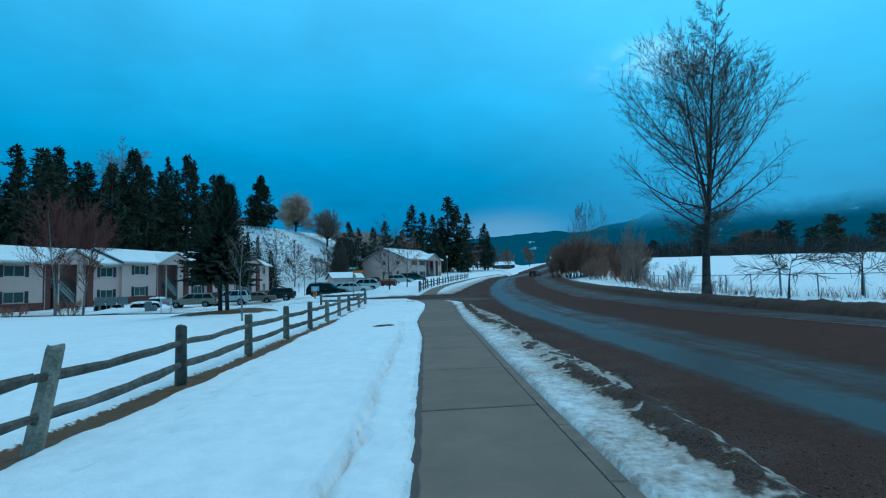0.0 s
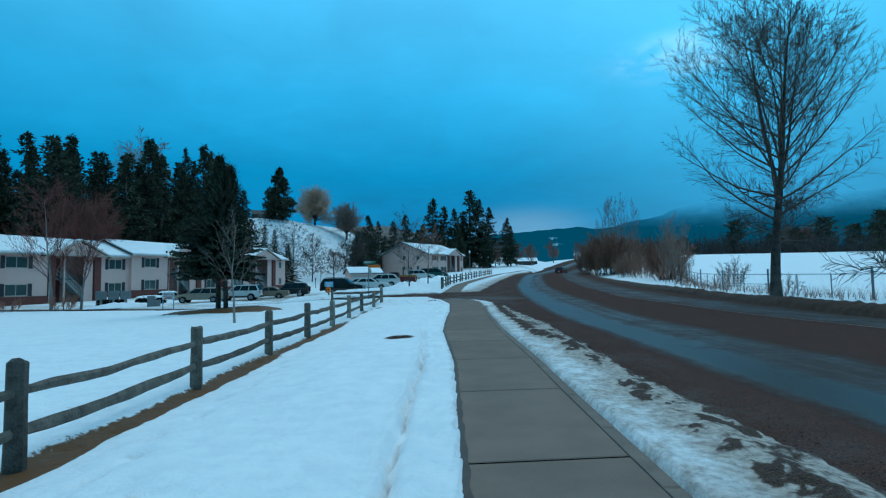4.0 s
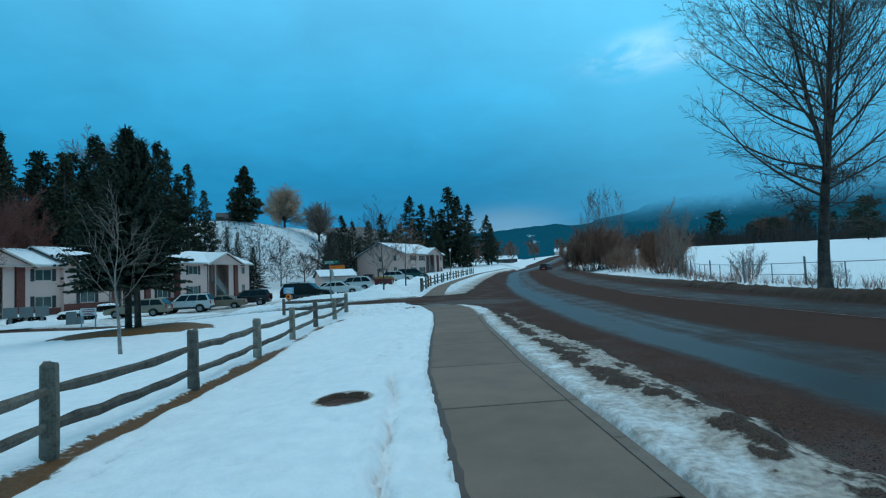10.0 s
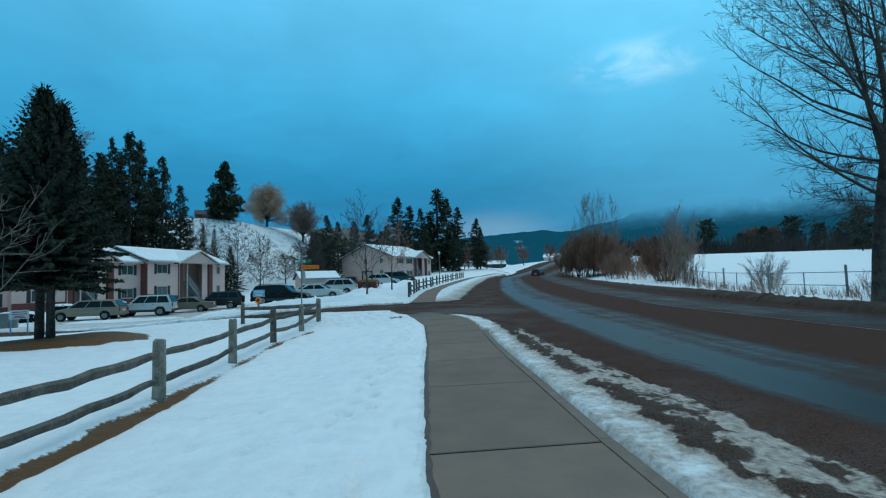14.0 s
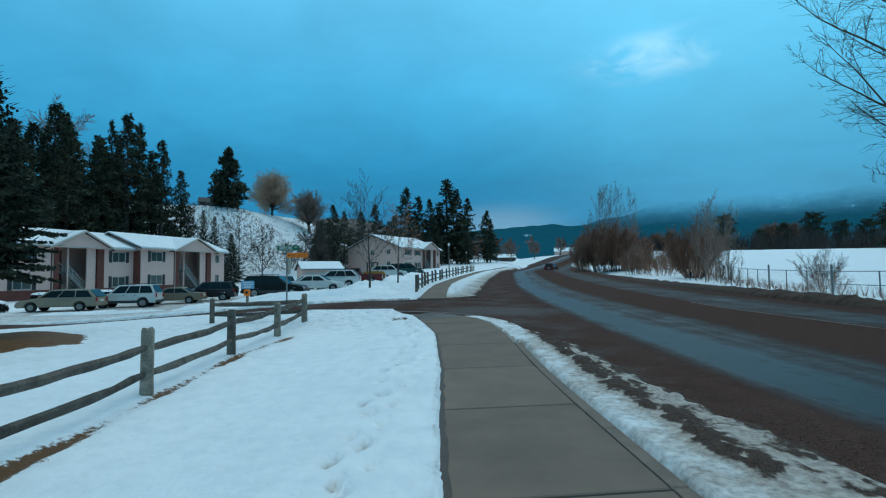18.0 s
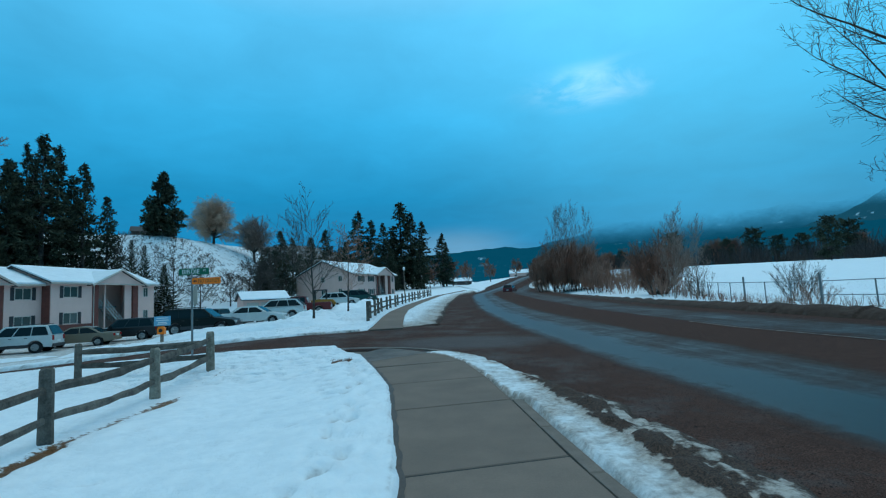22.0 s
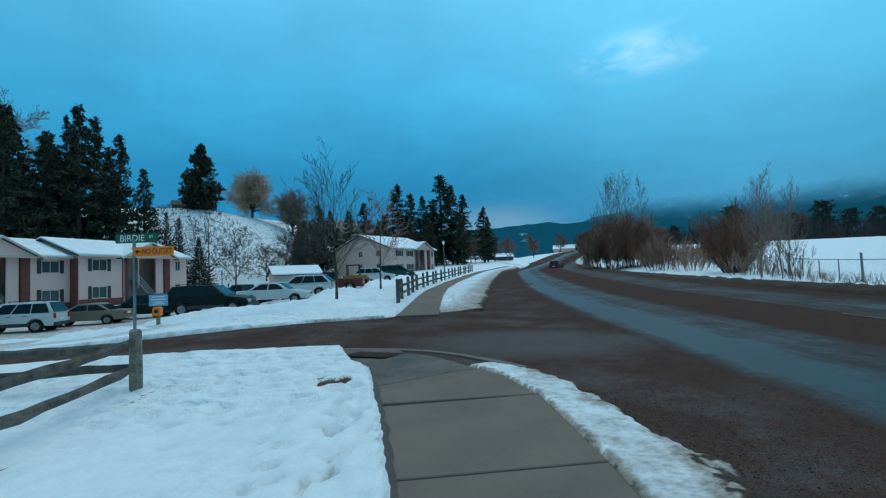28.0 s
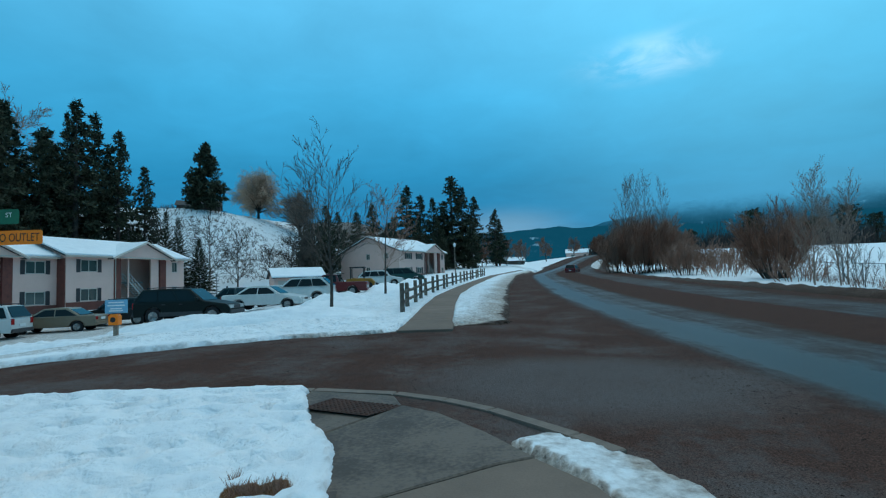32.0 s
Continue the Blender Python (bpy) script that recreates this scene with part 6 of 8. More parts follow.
    m.box((-L / 2 + 0.0, 0, 0.72), (0.04, 0.5, 0.14))
    part("number_plate", m, M_WHITE, v)
    if rack:
        for side in (-1, 1):
            m = Mesh()
            m.tube((f(rf + 0.06), side * W * 0.36, H + 0.05), (f(rr - 0.04), side * W * 0.36, H + 0.05), 0.022, 0.022, 6)
            for t in (rf + 0.07, rr - 0.05):
                m.tube((f(t), side * W * 0.36, H - 0.06), (f(t), side * W * 0.36, H + 0.05), 0.02, 0.02, 6)
            part("roof_rail", m, M_PLASTIC, v)
    if spare:
        m = Mesh()
        m.tube((-L / 2 - 0.02, 0, 0.95), (-L / 2 - 0.22, 0, 0.95), 0.34, 0.34, 20)
        soften(part("spare_wheel", m, M_TYRE, v), 0.04)
    if style == "pickup":
        m = Mesh()
        m.box((-L / 2 + L * 0.19, 0, 1.09), (L * 0.36, W * 0.86, 0.02))
        part("bed_floor", m, M_PLASTIC, v)
    return v


car("sport", P_DKGREEN, "black-green two-door sport utility car with grey cladding", -14.5, 56.2, 4, M_PLASTIC, rack=True)
car("wagon", P_GOLD, "gold station wagon parked nose-in in packed snow", -28.7, 53.85, 194)
car("suv", P_WHITE, "white sport utility car parked nose-in", -26.1, 56.9, 194, M_PLASTIC, rack=True)
car("sedan", P_TAN, "tan old saloon car parked nose-in", -24.5, 60.3, 194)
car("suv", P_BLACK, "black sport utility car with a spare wheel", -23.3, 63.8, 194, spare=True)
car("sedan", P_WHITE, "white saloon car parked beside a snow bank", -12.9, 61.5, 3)
car("crossover", P_WHITE, "white crossover parked in the row", -12.6, 66.6, 184)
car("pickup", P_TEAL, "dark teal pickup truck at the back of the car park", -18.6, 70.2, 168)
car("wagon", P_WHITE, "silver-white estate car in the row", -16.0, 68.9, 184)
car("suv", P_NAVY, "dark blue sport utility car in the row", -14.2, 76.5, 184)
car("pickup", P_RED, "dark red pickup truck in the row", -11.7, 72.3, 184)
car("crossover", P_WHITE, "white car parked near the far building", -10.0, 84.5, 2)
car("van", P_GREEN, "dark green minivan parked near the far building", -8.4, 90.5, 2)
car("suv", P_RED, "dark red estate car on the road in the distance", 18.2, 124.0, 66)

# small loader with a ladder frame between the parked cars
M_LOADER = material("dull_yellow_paint", (0.40, 0.17, 0.012), 0.6, second=(0.26, 0.11, 0.01), bump=0.05)
lz = float(base(-11.0, 79.2))
loader = thing("loader", pose(-11.0, 79.2, lz, 0, 0, 5), "small yellow loader with a black cab frame", "loader")
m = Mesh()
m.prism([(-1.3, 0.45), (1.2, 0.45), (1.3, 0.8), (1.0, 1.15), (-0.6, 1.2), (-1.3, 1.1)], -0.6, 0.6)
soften(part("body", m, M_LOADER, loader), 0.05)
m = Mesh()
for a, b in ((-0.9, -0.5), (-0.9, 0.5), (0.3, -0.5), (0.3, 0.5)):
    m.box((a, b, 1.65), (0.09, 0.09, 1.0))
m.box((-0.3, 0, 2.18), (1.4, 1.15, 0.1))
part("cab_frame", m, M_BLACK, loader)
for a in (-0.8, 0.75):
    for b in (-0.62, 0.62):
        m = Mesh()
        m.tube((a, b - 0.15, 0.42), (a, b + 0.15, 0.42), 0.42, 0.42, 16)
        soften(part("wheel", m, M_TYRE, loader), 0.04)
m = Mesh()
m.prism([(1.4, 0.1), (1.95, 0.1), (2.0, 0.2), (1.5, 0.75), (1.4, 0.7)], -0.75, 0.75)
part("bucket", m, M_BLACK, loader)


# ---------- trees ----------
M_BARK = material("grey_bark", (0.10, 0.076, 0.062), 0.95, second=(0.028, 0.023, 0.020), scale=2.2, fine=14, bump=0.9, bump_size=0.06, spread=0.3)
M_TWIG = material("bare_twigs", (0.12, 0.088, 0.070), 0.9, second=(0.075, 0.056, 0.046), bump=0)
M_TWIGPALE = material("pale_poplar_twigs", (0.22, 0.17, 0.14), 0.9, second=(0.15, 0.115, 0.10), bump=0)
M_TWIGRED = material("reddish_twigs", (0.40, 0.17, 0.11), 0.9, second=(0.27, 0.115, 0.08), bump=0)
M_TWIGDARK = material("dark_red_twigs", (0.20, 0.066, 0.048), 0.9, second=(0.13, 0.045, 0.035), bump=0)
M_TWIGGOLD = material("golden_willow_twigs", (0.56, 0.36, 0.25), 0.9, second=(0.46, 0.29, 0.20), bump=0)
M_TWIGBROWN = material("brown_thicket_twigs", (0.38, 0.20, 0.14), 0.9, second=(0.26, 0.13, 0.09), bump=0)
M_TWIGDULL = material("dull_red_twigs", (0.31, 0.14, 0.09), 0.9, second=(0.20, 0.09, 0.06), bump=0)
M_TWIGMAUVE = material("greyish_brown_twigs", (0.33, 0.22, 0.175), 0.9, second=(0.24, 0.16, 0.125), bump=0)
M_BIRCH = material("pale_birch_bark", (0.36, 0.32, 0.28), 0.85, second=(0.13, 0.11, 0.10), scale=4, fine=12, bump=0.2)
M_SPRUCE = material("spruce_needles", (0.062, 0.072, 0.046), 0.8, second=(0.034, 0.042, 0.028), scale=3, bump=0, island=0.45, spec=0.25)
M_PINE = material("pine_needles", (0.068, 0.072, 0.042), 0.85, second=(0.036, 0.040, 0.025), scale=1, bump=0, island=0.5, spec=0.2)
M_NSNOW = material("snow_on_needles", (0.55, 0.57, 0.60), 0.7, bump=0, island=0.2)


def pipe(mesh, pts, radii, n):
    """One bent, tapering tube through the points."""
    o = len(mesh.v)
    d = (pts[-1] - pts[0]).normalized()
    a = d.cross(Vector((0, 0, 1)) if abs(d.z) < 0.9 else Vector((1, 0, 0))).normalized()
    b = d.cross(a)
    ring = [a * math.cos(2 * math.pi * i / n) + b * math.sin(2 * math.pi * i / n) for i in range(n)]
    for p, r in zip(pts, radii):
        mesh.v.extend([tuple(p + q * r) for q in ring])
    for k in range(len(pts) - 1):
        mesh.f.extend([(o + k * n + i, o + k * n + (i + 1) % n, o + (k + 1) * n + (i + 1) % n, o + (k + 1) * n + i) for i in range(n)])


def bough(r, p, d, length, rad, level, top, out, habit):
    """Grow a bough from p along d; the stem goes to out[0], limbs and twigs to out[1]."""
    n = habit["segs"][level]
    seg = length / n
    pts, dirs = [Vector(p)], []
    for i in range(n):
        d = (d + Vector((r.gauss(0, 1), r.gauss(0, 1), r.gauss(0, 1))) * habit["wander"][level] + Vector((0, 0, habit["lift"][level]))).normalized()
        dirs.append(d)
        pts.append(pts[-1] + d * seg)
    power = 1.35 if level == 0 else 1.0
    radii = [max(rad * (1 - 0.9 * i / n) ** power, min(rad, habit["least"] * 0.5)) for i in range(n + 1)]
    pipe(out[0 if level == 0 else 1], pts, radii, 8 if level == 0 else (4 if level == 1 else 3))
    if level >= top:
        return
    k = habit["kids"][level]
    for i in range(n):
        tt = (i + 0.5) / n
        if tt < habit["bare"][level]:
            continue
        cnt = k // n + (1 if r.random() < (k / n) % 1 else 0)
        for _ in range(cnt):
            a = r.uniform(0, 2 * math.pi)
            side = dirs[i].cross(Vector((math.cos(a), math.sin(a), 0.3))).normalized()
            ang = habit["angle"][level] * r.uniform(0.75, 1.25)
            nd = (dirs[i] * math.cos(ang) + side * math.sin(ang)).normalized()
            shape = habit["shape"](tt) if level == 0 else (1 - 0.55 * tt)
            thin = habit["thin"][level] if isinstance(habit["thin"], tuple) else habit["thin"]
            bough(r, pts[i].lerp(pts[i + 1], r.random()), nd, length * habit["ratio"][level] * shape * r.uniform(0.75, 1.15), max(radii[i + 1] * thin, habit["least"]), level + 1, top, out, habit)


def bare_tree(name, label, x, y, height, habit, seed, twig, bark=None, group="", clumps=1, spread=0.0, rad=None, category="tree"):
    r = random.Random(seed)
    z = float(base(x, y)) - 0.05
    t = thing(name, pose(x, y, z), label, category, group)
    out = (Mesh(), Mesh())
    for k in range(clumps):
        if clumps > 1:
            out = (Mesh(), out[1])
        a = 2 * math.pi * k / max(1, clumps) + r.uniform(-0.4, 0.4)
        rr = spread * r.uniform(0.3, 1.0) if clumps > 1 else 0
        d = Vector((math.cos(a) * habit.get("splay", 0), math.sin(a) * habit.get("splay", 0), 1)).normalized() if clumps > 1 else Vector((0.022, 0.0, 1))
        hh = height * (1 if clumps == 1 else r.uniform(0.75, 1.0))
        bough(r, (math.cos(a) * rr, math.sin(a) * rr, 0), d, hh, rad or height * 0.016, 0, habit["top"], out, habit)
        if clumps > 1:
            part("stem", out[0], bark or M_BARK, t, smooth=True)
    if clumps == 1:
        part("trunk", out[0], bark or M_BARK, t, smooth=True)
    part("crown", out[1], twig, t, "bare twigs")
    return t


POPLAR = dict(segs=(18, 9, 5, 3), wander=(0.007, 0.055, 0.10, 0.13), lift=(0.0, 0.065, 0.055, 0.06), kids=(0, 25, 8), bare=(0.16, 0.10, 0.10), angle=(0.88, 0.72, 0.62),
              ratio=(0.40, 0.33, 0.44), thin=(0.21, 0.42, 0.55), least=0.0105)
STREET = dict(segs=(8, 6, 4), wander=(0.03, 0.08, 0.12), lift=(0.03, 0.09, 0.06), kids=(34, 15), bare=(0.27, 0.12), angle=(0.85, 0.6), ratio=(0.62, 0.42), thin=0.45, least=0.009, wood=1, top=2,
              shape=lambda t: 1.1 - 0.6 * t)
STREETB = dict(STREET, kids=(38, 13, 6), segs=(9, 6, 4, 3), wander=(0.03, 0.055, 0.08, 0.10), lift=(0.03, 0.075, 0.06, 0.04), bare=(0.27, 0.15, 0.15), angle=(0.72, 0.6, 0.55), ratio=(0.50, 0.42, 0.45), top=3, least=0.010)
UMBRELLA = dict(segs=(4, 6, 4), wander=(0.05, 0.12, 0.2), lift=(0.02, -0.03, -0.05), kids=(34, 18), bare=(0.5, 0.1), angle=(1.15, 0.6), ratio=(1.05, 0.45), thin=0.45, least=0.020, wood=1, top=2, shape=lambda t: 1.0)
BUSHY = dict(segs=(6, 4, 3), wander=(0.08, 0.12, 0.15), lift=(0.01, 0.04, 0.03), kids=(20, 9), bare=(0.18, 0.15), angle=(0.5, 0.55), ratio=(0.52, 0.45), thin=0.45, least=0.008, wood=1, top=2, shape=lambda t: 1.1 - 0.5 * t, splay=0.45)
ROUND = dict(segs=(6, 5, 4, 3), wander=(0.06, 0.10, 0.13, 0.1), lift=(0.02, 0.04, 0.02, 0.0), kids=(28, 16, 9), bare=(0.25, 0.2, 0.2), angle=(0.8, 0.7, 0.6), ratio=(0.6, 0.5, 0.45), thin=0.45, least=0.05, wood=1, top=3, shape=lambda t: 1.1 - 0.4 * t)


def blade(mesh, c, d, side, ln, wd):
    """One flat diamond of needles from c along d."""
    m = c + d * (ln * 0.45)
    mesh.add([tuple(c), tuple(m + side * wd), tuple(c + d * ln), tuple(m - side * wd)], [(0, 1, 2, 3)])


def any_way(r):
    return Vector((r.gauss(0, 1), r.gauss(0, 1), r.gauss(0, 1))).normalized()


def stem_of(out, height, thick=1.0):
    out[0].tube((0, 0, -0.2), (0, 0, height * 0.55), height * 0.017 * thick, height * 0.009 * thick, 8).tube((0, 0, height * 0.55), (0, 0, height * 0.98), height * 0.009 * thick, 0.01, 6)


def pine_crown(r, height, radius, skirt, boughs, out, rounded=False, tuft=0.6):
    """Uneven boughs that end in star-shaped tufts of needles, with gaps between them."""
    stem_of(out, height)
    gaps = [(r.uniform(0, 6.28), r.uniform(0.15, 0.9)) for _ in range(7)]
    for i in range(boughs):
        t = (i + r.random()) / boughs
        a = r.uniform(0, 2 * math.pi)
        if any(abs((a - g + math.pi) % (2 * math.pi) - math.pi) < 0.55 and abs(t - q) < 0.05 for g, q in gaps):
            continue
        wide = (max(0.0, 1 - (1.7 * t - 0.75) ** 2)) ** 0.5 if rounded else (1 - t) ** 0.86 * 1.12 * (0.55 + 0.45 * min(1.0, t * 3.5))
        ln = radius * wide * r.uniform(0.55, 1.14) + 0.3
        rise = r.uniform(-0.2, 0.35) + 0.6 * t * t
        d = Vector((math.cos(a), math.sin(a), rise)).normalized()
        foot = Vector((0, 0, skirt + (height - skirt) * t))
        out[0].tube(foot, foot + d * ln * 0.8, 0.05, 0.02, 3, cap=False)
        lat = d.cross(Vector((0, 0, 1))).normalized()
        k = max(2, int(ln / 0.42 + 0.5))
        for s in range(k):
            u = 0.28 + 0.72 * (s + r.random()) / k
            c = foot + d * (ln * u) + lat * (r.uniform(-1, 1) * 0.26 * ln * (1.1 - 0.6 * u)) + Vector((0, 0, r.uniform(-0.25, 0.25) - 0.10 * ln * u * u))
            for q in range(7):
                e = (d * 0.45 + any_way(r) + Vector((0, 0, 0.2))).normalized()
                blade(out[1], c, e, e.cross(any_way(r)).normalized(), tuft * r.uniform(0.65, 1.2), tuft * 0.17)
    return out


def spruce_crown(r, height, radius, skirt, boughs, out, snow=0.0, tops=1):
    """Drooping boughs with upturned tips, feathered on both sides with short needled twigs."""
    stem_of(out, height)
    up = Vector((0, 0, 1))
    for top in range(tops):
        off = Vector((0.0, 0.0, 0.0)) if top == 0 else Vector((0.75, -0.25, 0.0))
        tall = height if top == 0 else height * 0.93
        n = boughs if top == 0 else boughs // 3
        for i in range(n):
            t = ((i + r.random()) / n) ** 1.1 if top == 0 else 0.62 + 0.38 * (i + r.random()) / n
            ln = radius * (1 - t) ** 1.05 * (0.78 + 0.28 * min(1.0, t * 7)) * r.uniform(0.72, 1.12) + 0.14
            a = i * 2.39996 + r.uniform(-0.35, 0.35)
            rad = Vector((math.cos(a), math.sin(a), 0))
            lat = Vector((-math.sin(a), math.cos(a), 0))
            foot = off * min(1.0, max(0.0, (t - 0.4) * 2)) + up * (skirt + (tall - skirt) * t)
            tip_up = r.uniform(0.16, 0.34)
            at = lambda u: foot + rad * (ln * u) + up * (ln * ((0.10 + 0.85 * t * t) * u - 0.46 * (1 - t) * u * u + tip_up * u ** 3))
            k = max(4, int(ln / 0.115))
            for s in range(k):
                u = 0.10 + 0.90 * (s + r.random()) / k
                p = at(u)
                for sd in (-1, 1):
                    l = (0.15 + 0.34 * (1 - u)) * (0.55 + 0.30 * ln) * r.uniform(0.7, 1.25)
                    d = (rad * 0.72 + lat * (sd * r.uniform(0.55, 1.0)) + up * r.uniform(-0.40, 0.12)).normalized()
                    blade(out[1], p, d, d.cross(up).normalized(), l, 0.050)
                    blade(out[1], p, (d - up * 0.25).normalized(), d.cross(lat).normalized(), l * 0.8, 0.055)
                    if snow and r.random() < snow:
                        blade(out[2], p + up * 0.05, d, d.cross(up).normalized(), l * 1.1, 0.10)
            e = at(1.0)
            blade(out[1], e, (rad + up * 0.6).normalized(), lat, 0.26, 0.03)
        for q in range(3):
            f = off + up * (tall - 0.55 - 0.35 * q)
            e = (up * 1.6 + any_way(r) * (0.15 if q == 0 else 0.6)).normalized()
            out[0].tube(f, f + e * (0.95 - 0.15 * q), 0.022, 0.010, 4)
            for z in range(7):
                blade(out[1], f + e * (0.12 * z), (e * 0.7 + any_way(r)).normalized(), any_way(r), 0.14, 0.03)
    return out


def grown_conifer(name, label, x, y, z, out, mat, group=""):
    t = thing(name, pose(x, y, z), label, "tree", group)
    part("trunk", out[0], M_BARK, t, smooth=True)
    part("crown", out[1], mat, t, "dark green needles")
    if out[2].v:
        tagged(part("lying_snow", out[2], M_NSNOW, t), "snow caught on the needles", kind="stuff")
    return t


# the spruce on its bare round bed
grown_conifer("spruce_tree", "dark green spruce in a bare brown bed on the lawn", -15.45, 33.2, float(base(-15.45, 33.2)) - 0.03,
              spruce_crown(random.Random(11), 9.3, 2.8, 2.15, 560, (Mesh(), Mesh(), Mesh()), tops=2), M_SPRUCE)
twin = bpy.data.objects["spruce_tree"]
part("trunk", Mesh().tube((0.62, -0.25, -0.2), (0.45, -0.1, 3.4), 0.15, 0.10, 8), M_BARK, twin, smooth=True)
# the tall bare poplar across the road: three rising leaders in a broad oval crown
def poplar(x, y, height, half, seed):
    r = random.Random(seed)
    t = thing("poplar_tree", pose(x, y, float(base(x, y)) - 0.05), "tall bare poplar with a broad oval crown across the road", "tree")
    trunk, crown = Mesh(), Mesh()
    reach = lambda h: half * float(interp(h / height, [(0.0, 0.3), (0.22, 0.66), (0.30, 0.88), (0.42, 1.0), (0.55, 1.02), (0.68, 0.90), (0.80, 0.70), (0.90, 0.42), (0.96, 0.22), (1.0, 0.08)]))
    stems = []
    for h0, h1, lean, az, r0 in ((0.0, 1.0, 0.02, 0.3, 0.33), (0.30, 0.93, 0.16, 2.7, 0.15), (0.38, 0.84, 0.18, -0.5, 0.12), (0.44, 0.88, 0.15, 1.3, 0.10)):
        d = Vector((math.cos(az) * lean, math.sin(az) * lean, 1)).normalized()
        if not stems:
            p = Vector((0, 0, -0.1))
        else:
            main = stems[0][0]
            p = main[min(len(main) - 1, int(h0 * (len(main) - 1)))].copy()
        n = 20
        seg = height * (h1 - h0) / n
        pts = [p]
        for i in range(n):
            d = (d + Vector((r.gauss(0, 1), r.gauss(0, 1), 0)) * 0.022 + Vector((0, 0, 0.03 if stems else 0.004))).normalized()
            pts.append(pts[-1] + d * seg)
        radii = [max(0.016, r0 * (1 - 0.96 * i / n) ** 1.45 * (1.25 if not stems and i == 0 else 1.0)) for i in range(n + 1)]
        pipe(trunk, pts, radii, 10)
        stems.append((pts, radii))
    for k, (pts, radii) in enumerate(stems):
        limbs = 58 if k == 0 else 15
        for i in range(limbs):
            u = (0.215 + 0.76 * (i + r.random()) / limbs) if k == 0 else (0.10 + 0.86 * (i + r.random()) / limbs)
            f = u * (len(pts) - 1)
            p = pts[int(f)].lerp(pts[min(int(f) + 1, len(pts) - 1)], f % 1)
            q = p.z / height
            a = (i + 0.3) * 2.39996 + k * 1.1 + r.uniform(-0.4, 0.4)
            e = radians(r.uniform(12, 34) if q < 0.33 else r.uniform(24, 46))
            d = Vector((math.cos(a) * math.cos(e), math.sin(a) * math.cos(e), math.sin(e)))
            out_now = math.hypot(p.x, p.y)
            room = reach(min(p.z + 3.6, height)) - out_now * math.cos(a - math.atan2(p.y, p.x))
            ln = max(1.2, room * 1.12 / max(0.5, math.cos(e))) * r.uniform(0.88, 1.04)
            ln = min(ln, (height - p.z) * 0.85 + 0.8)
            bough(r, p, d, ln, min(radii[int(f)] * 0.42, 0.016 + 0.0085 * ln), 1, 3, (trunk, crown), POPLAR)
    for i in range(18):
        p = stems[0][0][3].lerp(stems[0][0][6], r.random())
        a, e = i * 2.39996, radians(r.uniform(-8, 24))
        bough(r, p, Vector((math.cos(a) * math.cos(e), math.sin(a) * math.cos(e), math.sin(e))), r.uniform(2.2, 5.2), r.uniform(0.025, 0.045), 1, 3, (trunk, crown), dict(POPLAR, lift=(0, 0.0, 0.02, 0.04), wander=(0, 0.09, 0.12, 0.14)))
    part("trunk", trunk, M_BARK, t, smooth=True)
    part("crown", crown, M_TWIG, t, "bare upswept limbs and fine twigs")


poplar(19.3, 39.0, 22.2, 6.6, 5)
# young bare trees
bare_tree("young_tree", "slender bare young tree on the lawn", -10.55, 25.7, 4.1, dict(STREET, kids=(24, 10), bare=(0.36, 0.15), angle=(0.72, 0.55), ratio=(0.66, 0.46), wander=(0.05, 0.15, 0.2), thin=0.6, least=0.010), 21, M_TWIGPALE, M_BIRCH, rad=0.062)
bare_tree("young_tree", "slender bare street tree in a snow bank", -7.3, 54.9, 6.5, dict(STREETB, ratio=(0.6, 0.42, 0.45), angle=(0.8, 0.6, 0.55)), 32, M_TWIG, rad=0.085)
bare_tree("young_tree", "bare street tree with a low forked crown", -6.7, 66.5, 6.6, dict(STREETB, angle=(0.9, 0.7, 0.6)), 43, M_TWIGBROWN, rad=0.085)
bare_tree("small_tree", "small bare umbrella-crowned tree across the road", 20.0, 30.5, 2.5, UMBRELLA, 4, M_BARK, rad=0.09, group="umbrella trees")
bare_tree("small_tree", "small bare umbrella-crowned tree across the road", 24.6, 31.0, 2.7, UMBRELLA, 9, M_BARK, rad=0.10, group="umbrella trees")
# birches and reddish trees before the building
bare_tree("birch_tree", "pale birch with fine reddish twigs by the building", -35.2, 43.0, 9.5, dict(STREETB, kids=(42, 16, 8), least=0.012), 51, M_TWIGDARK, M_BIRCH, rad=0.13, group="birches by the building")
bare_tree("birch_tree", "pale birch with fine reddish twigs by the building", -33.6, 44.2, 8.0, dict(STREETB, kids=(42, 16, 8), least=0.012), 52, M_TWIGDARK, M_BIRCH, rad=0.11, group="birches by the building")
bare_tree("shrub", "low reddish bare shrub by the building", -33.0, 41.8, 1.3, BUSHY, 61, M_TWIGRED, clumps=12, spread=0.7, rad=0.02, category="shrub")
bare_tree("shrub", "low reddish bare shrub by the building", -36.5, 40.2, 1.1, BUSHY, 62, M_TWIGRED, clumps=10, spread=0.8, rad=0.02, category="shrub")

# thickets and bushes between the road and the field
BRUSH = dict(segs=(6, 4, 3), wander=(0.06, 0.10, 0.14), lift=(0.01, 0.05, 0.04), kids=(24, 12), bare=(0.10, 0.10), angle=(0.45, 0.5), ratio=(0.46, 0.5), thin=0.5, least=0.011, wood=1, top=2, shape=lambda t: 1.15 - 0.75 * t, splay=0.4)


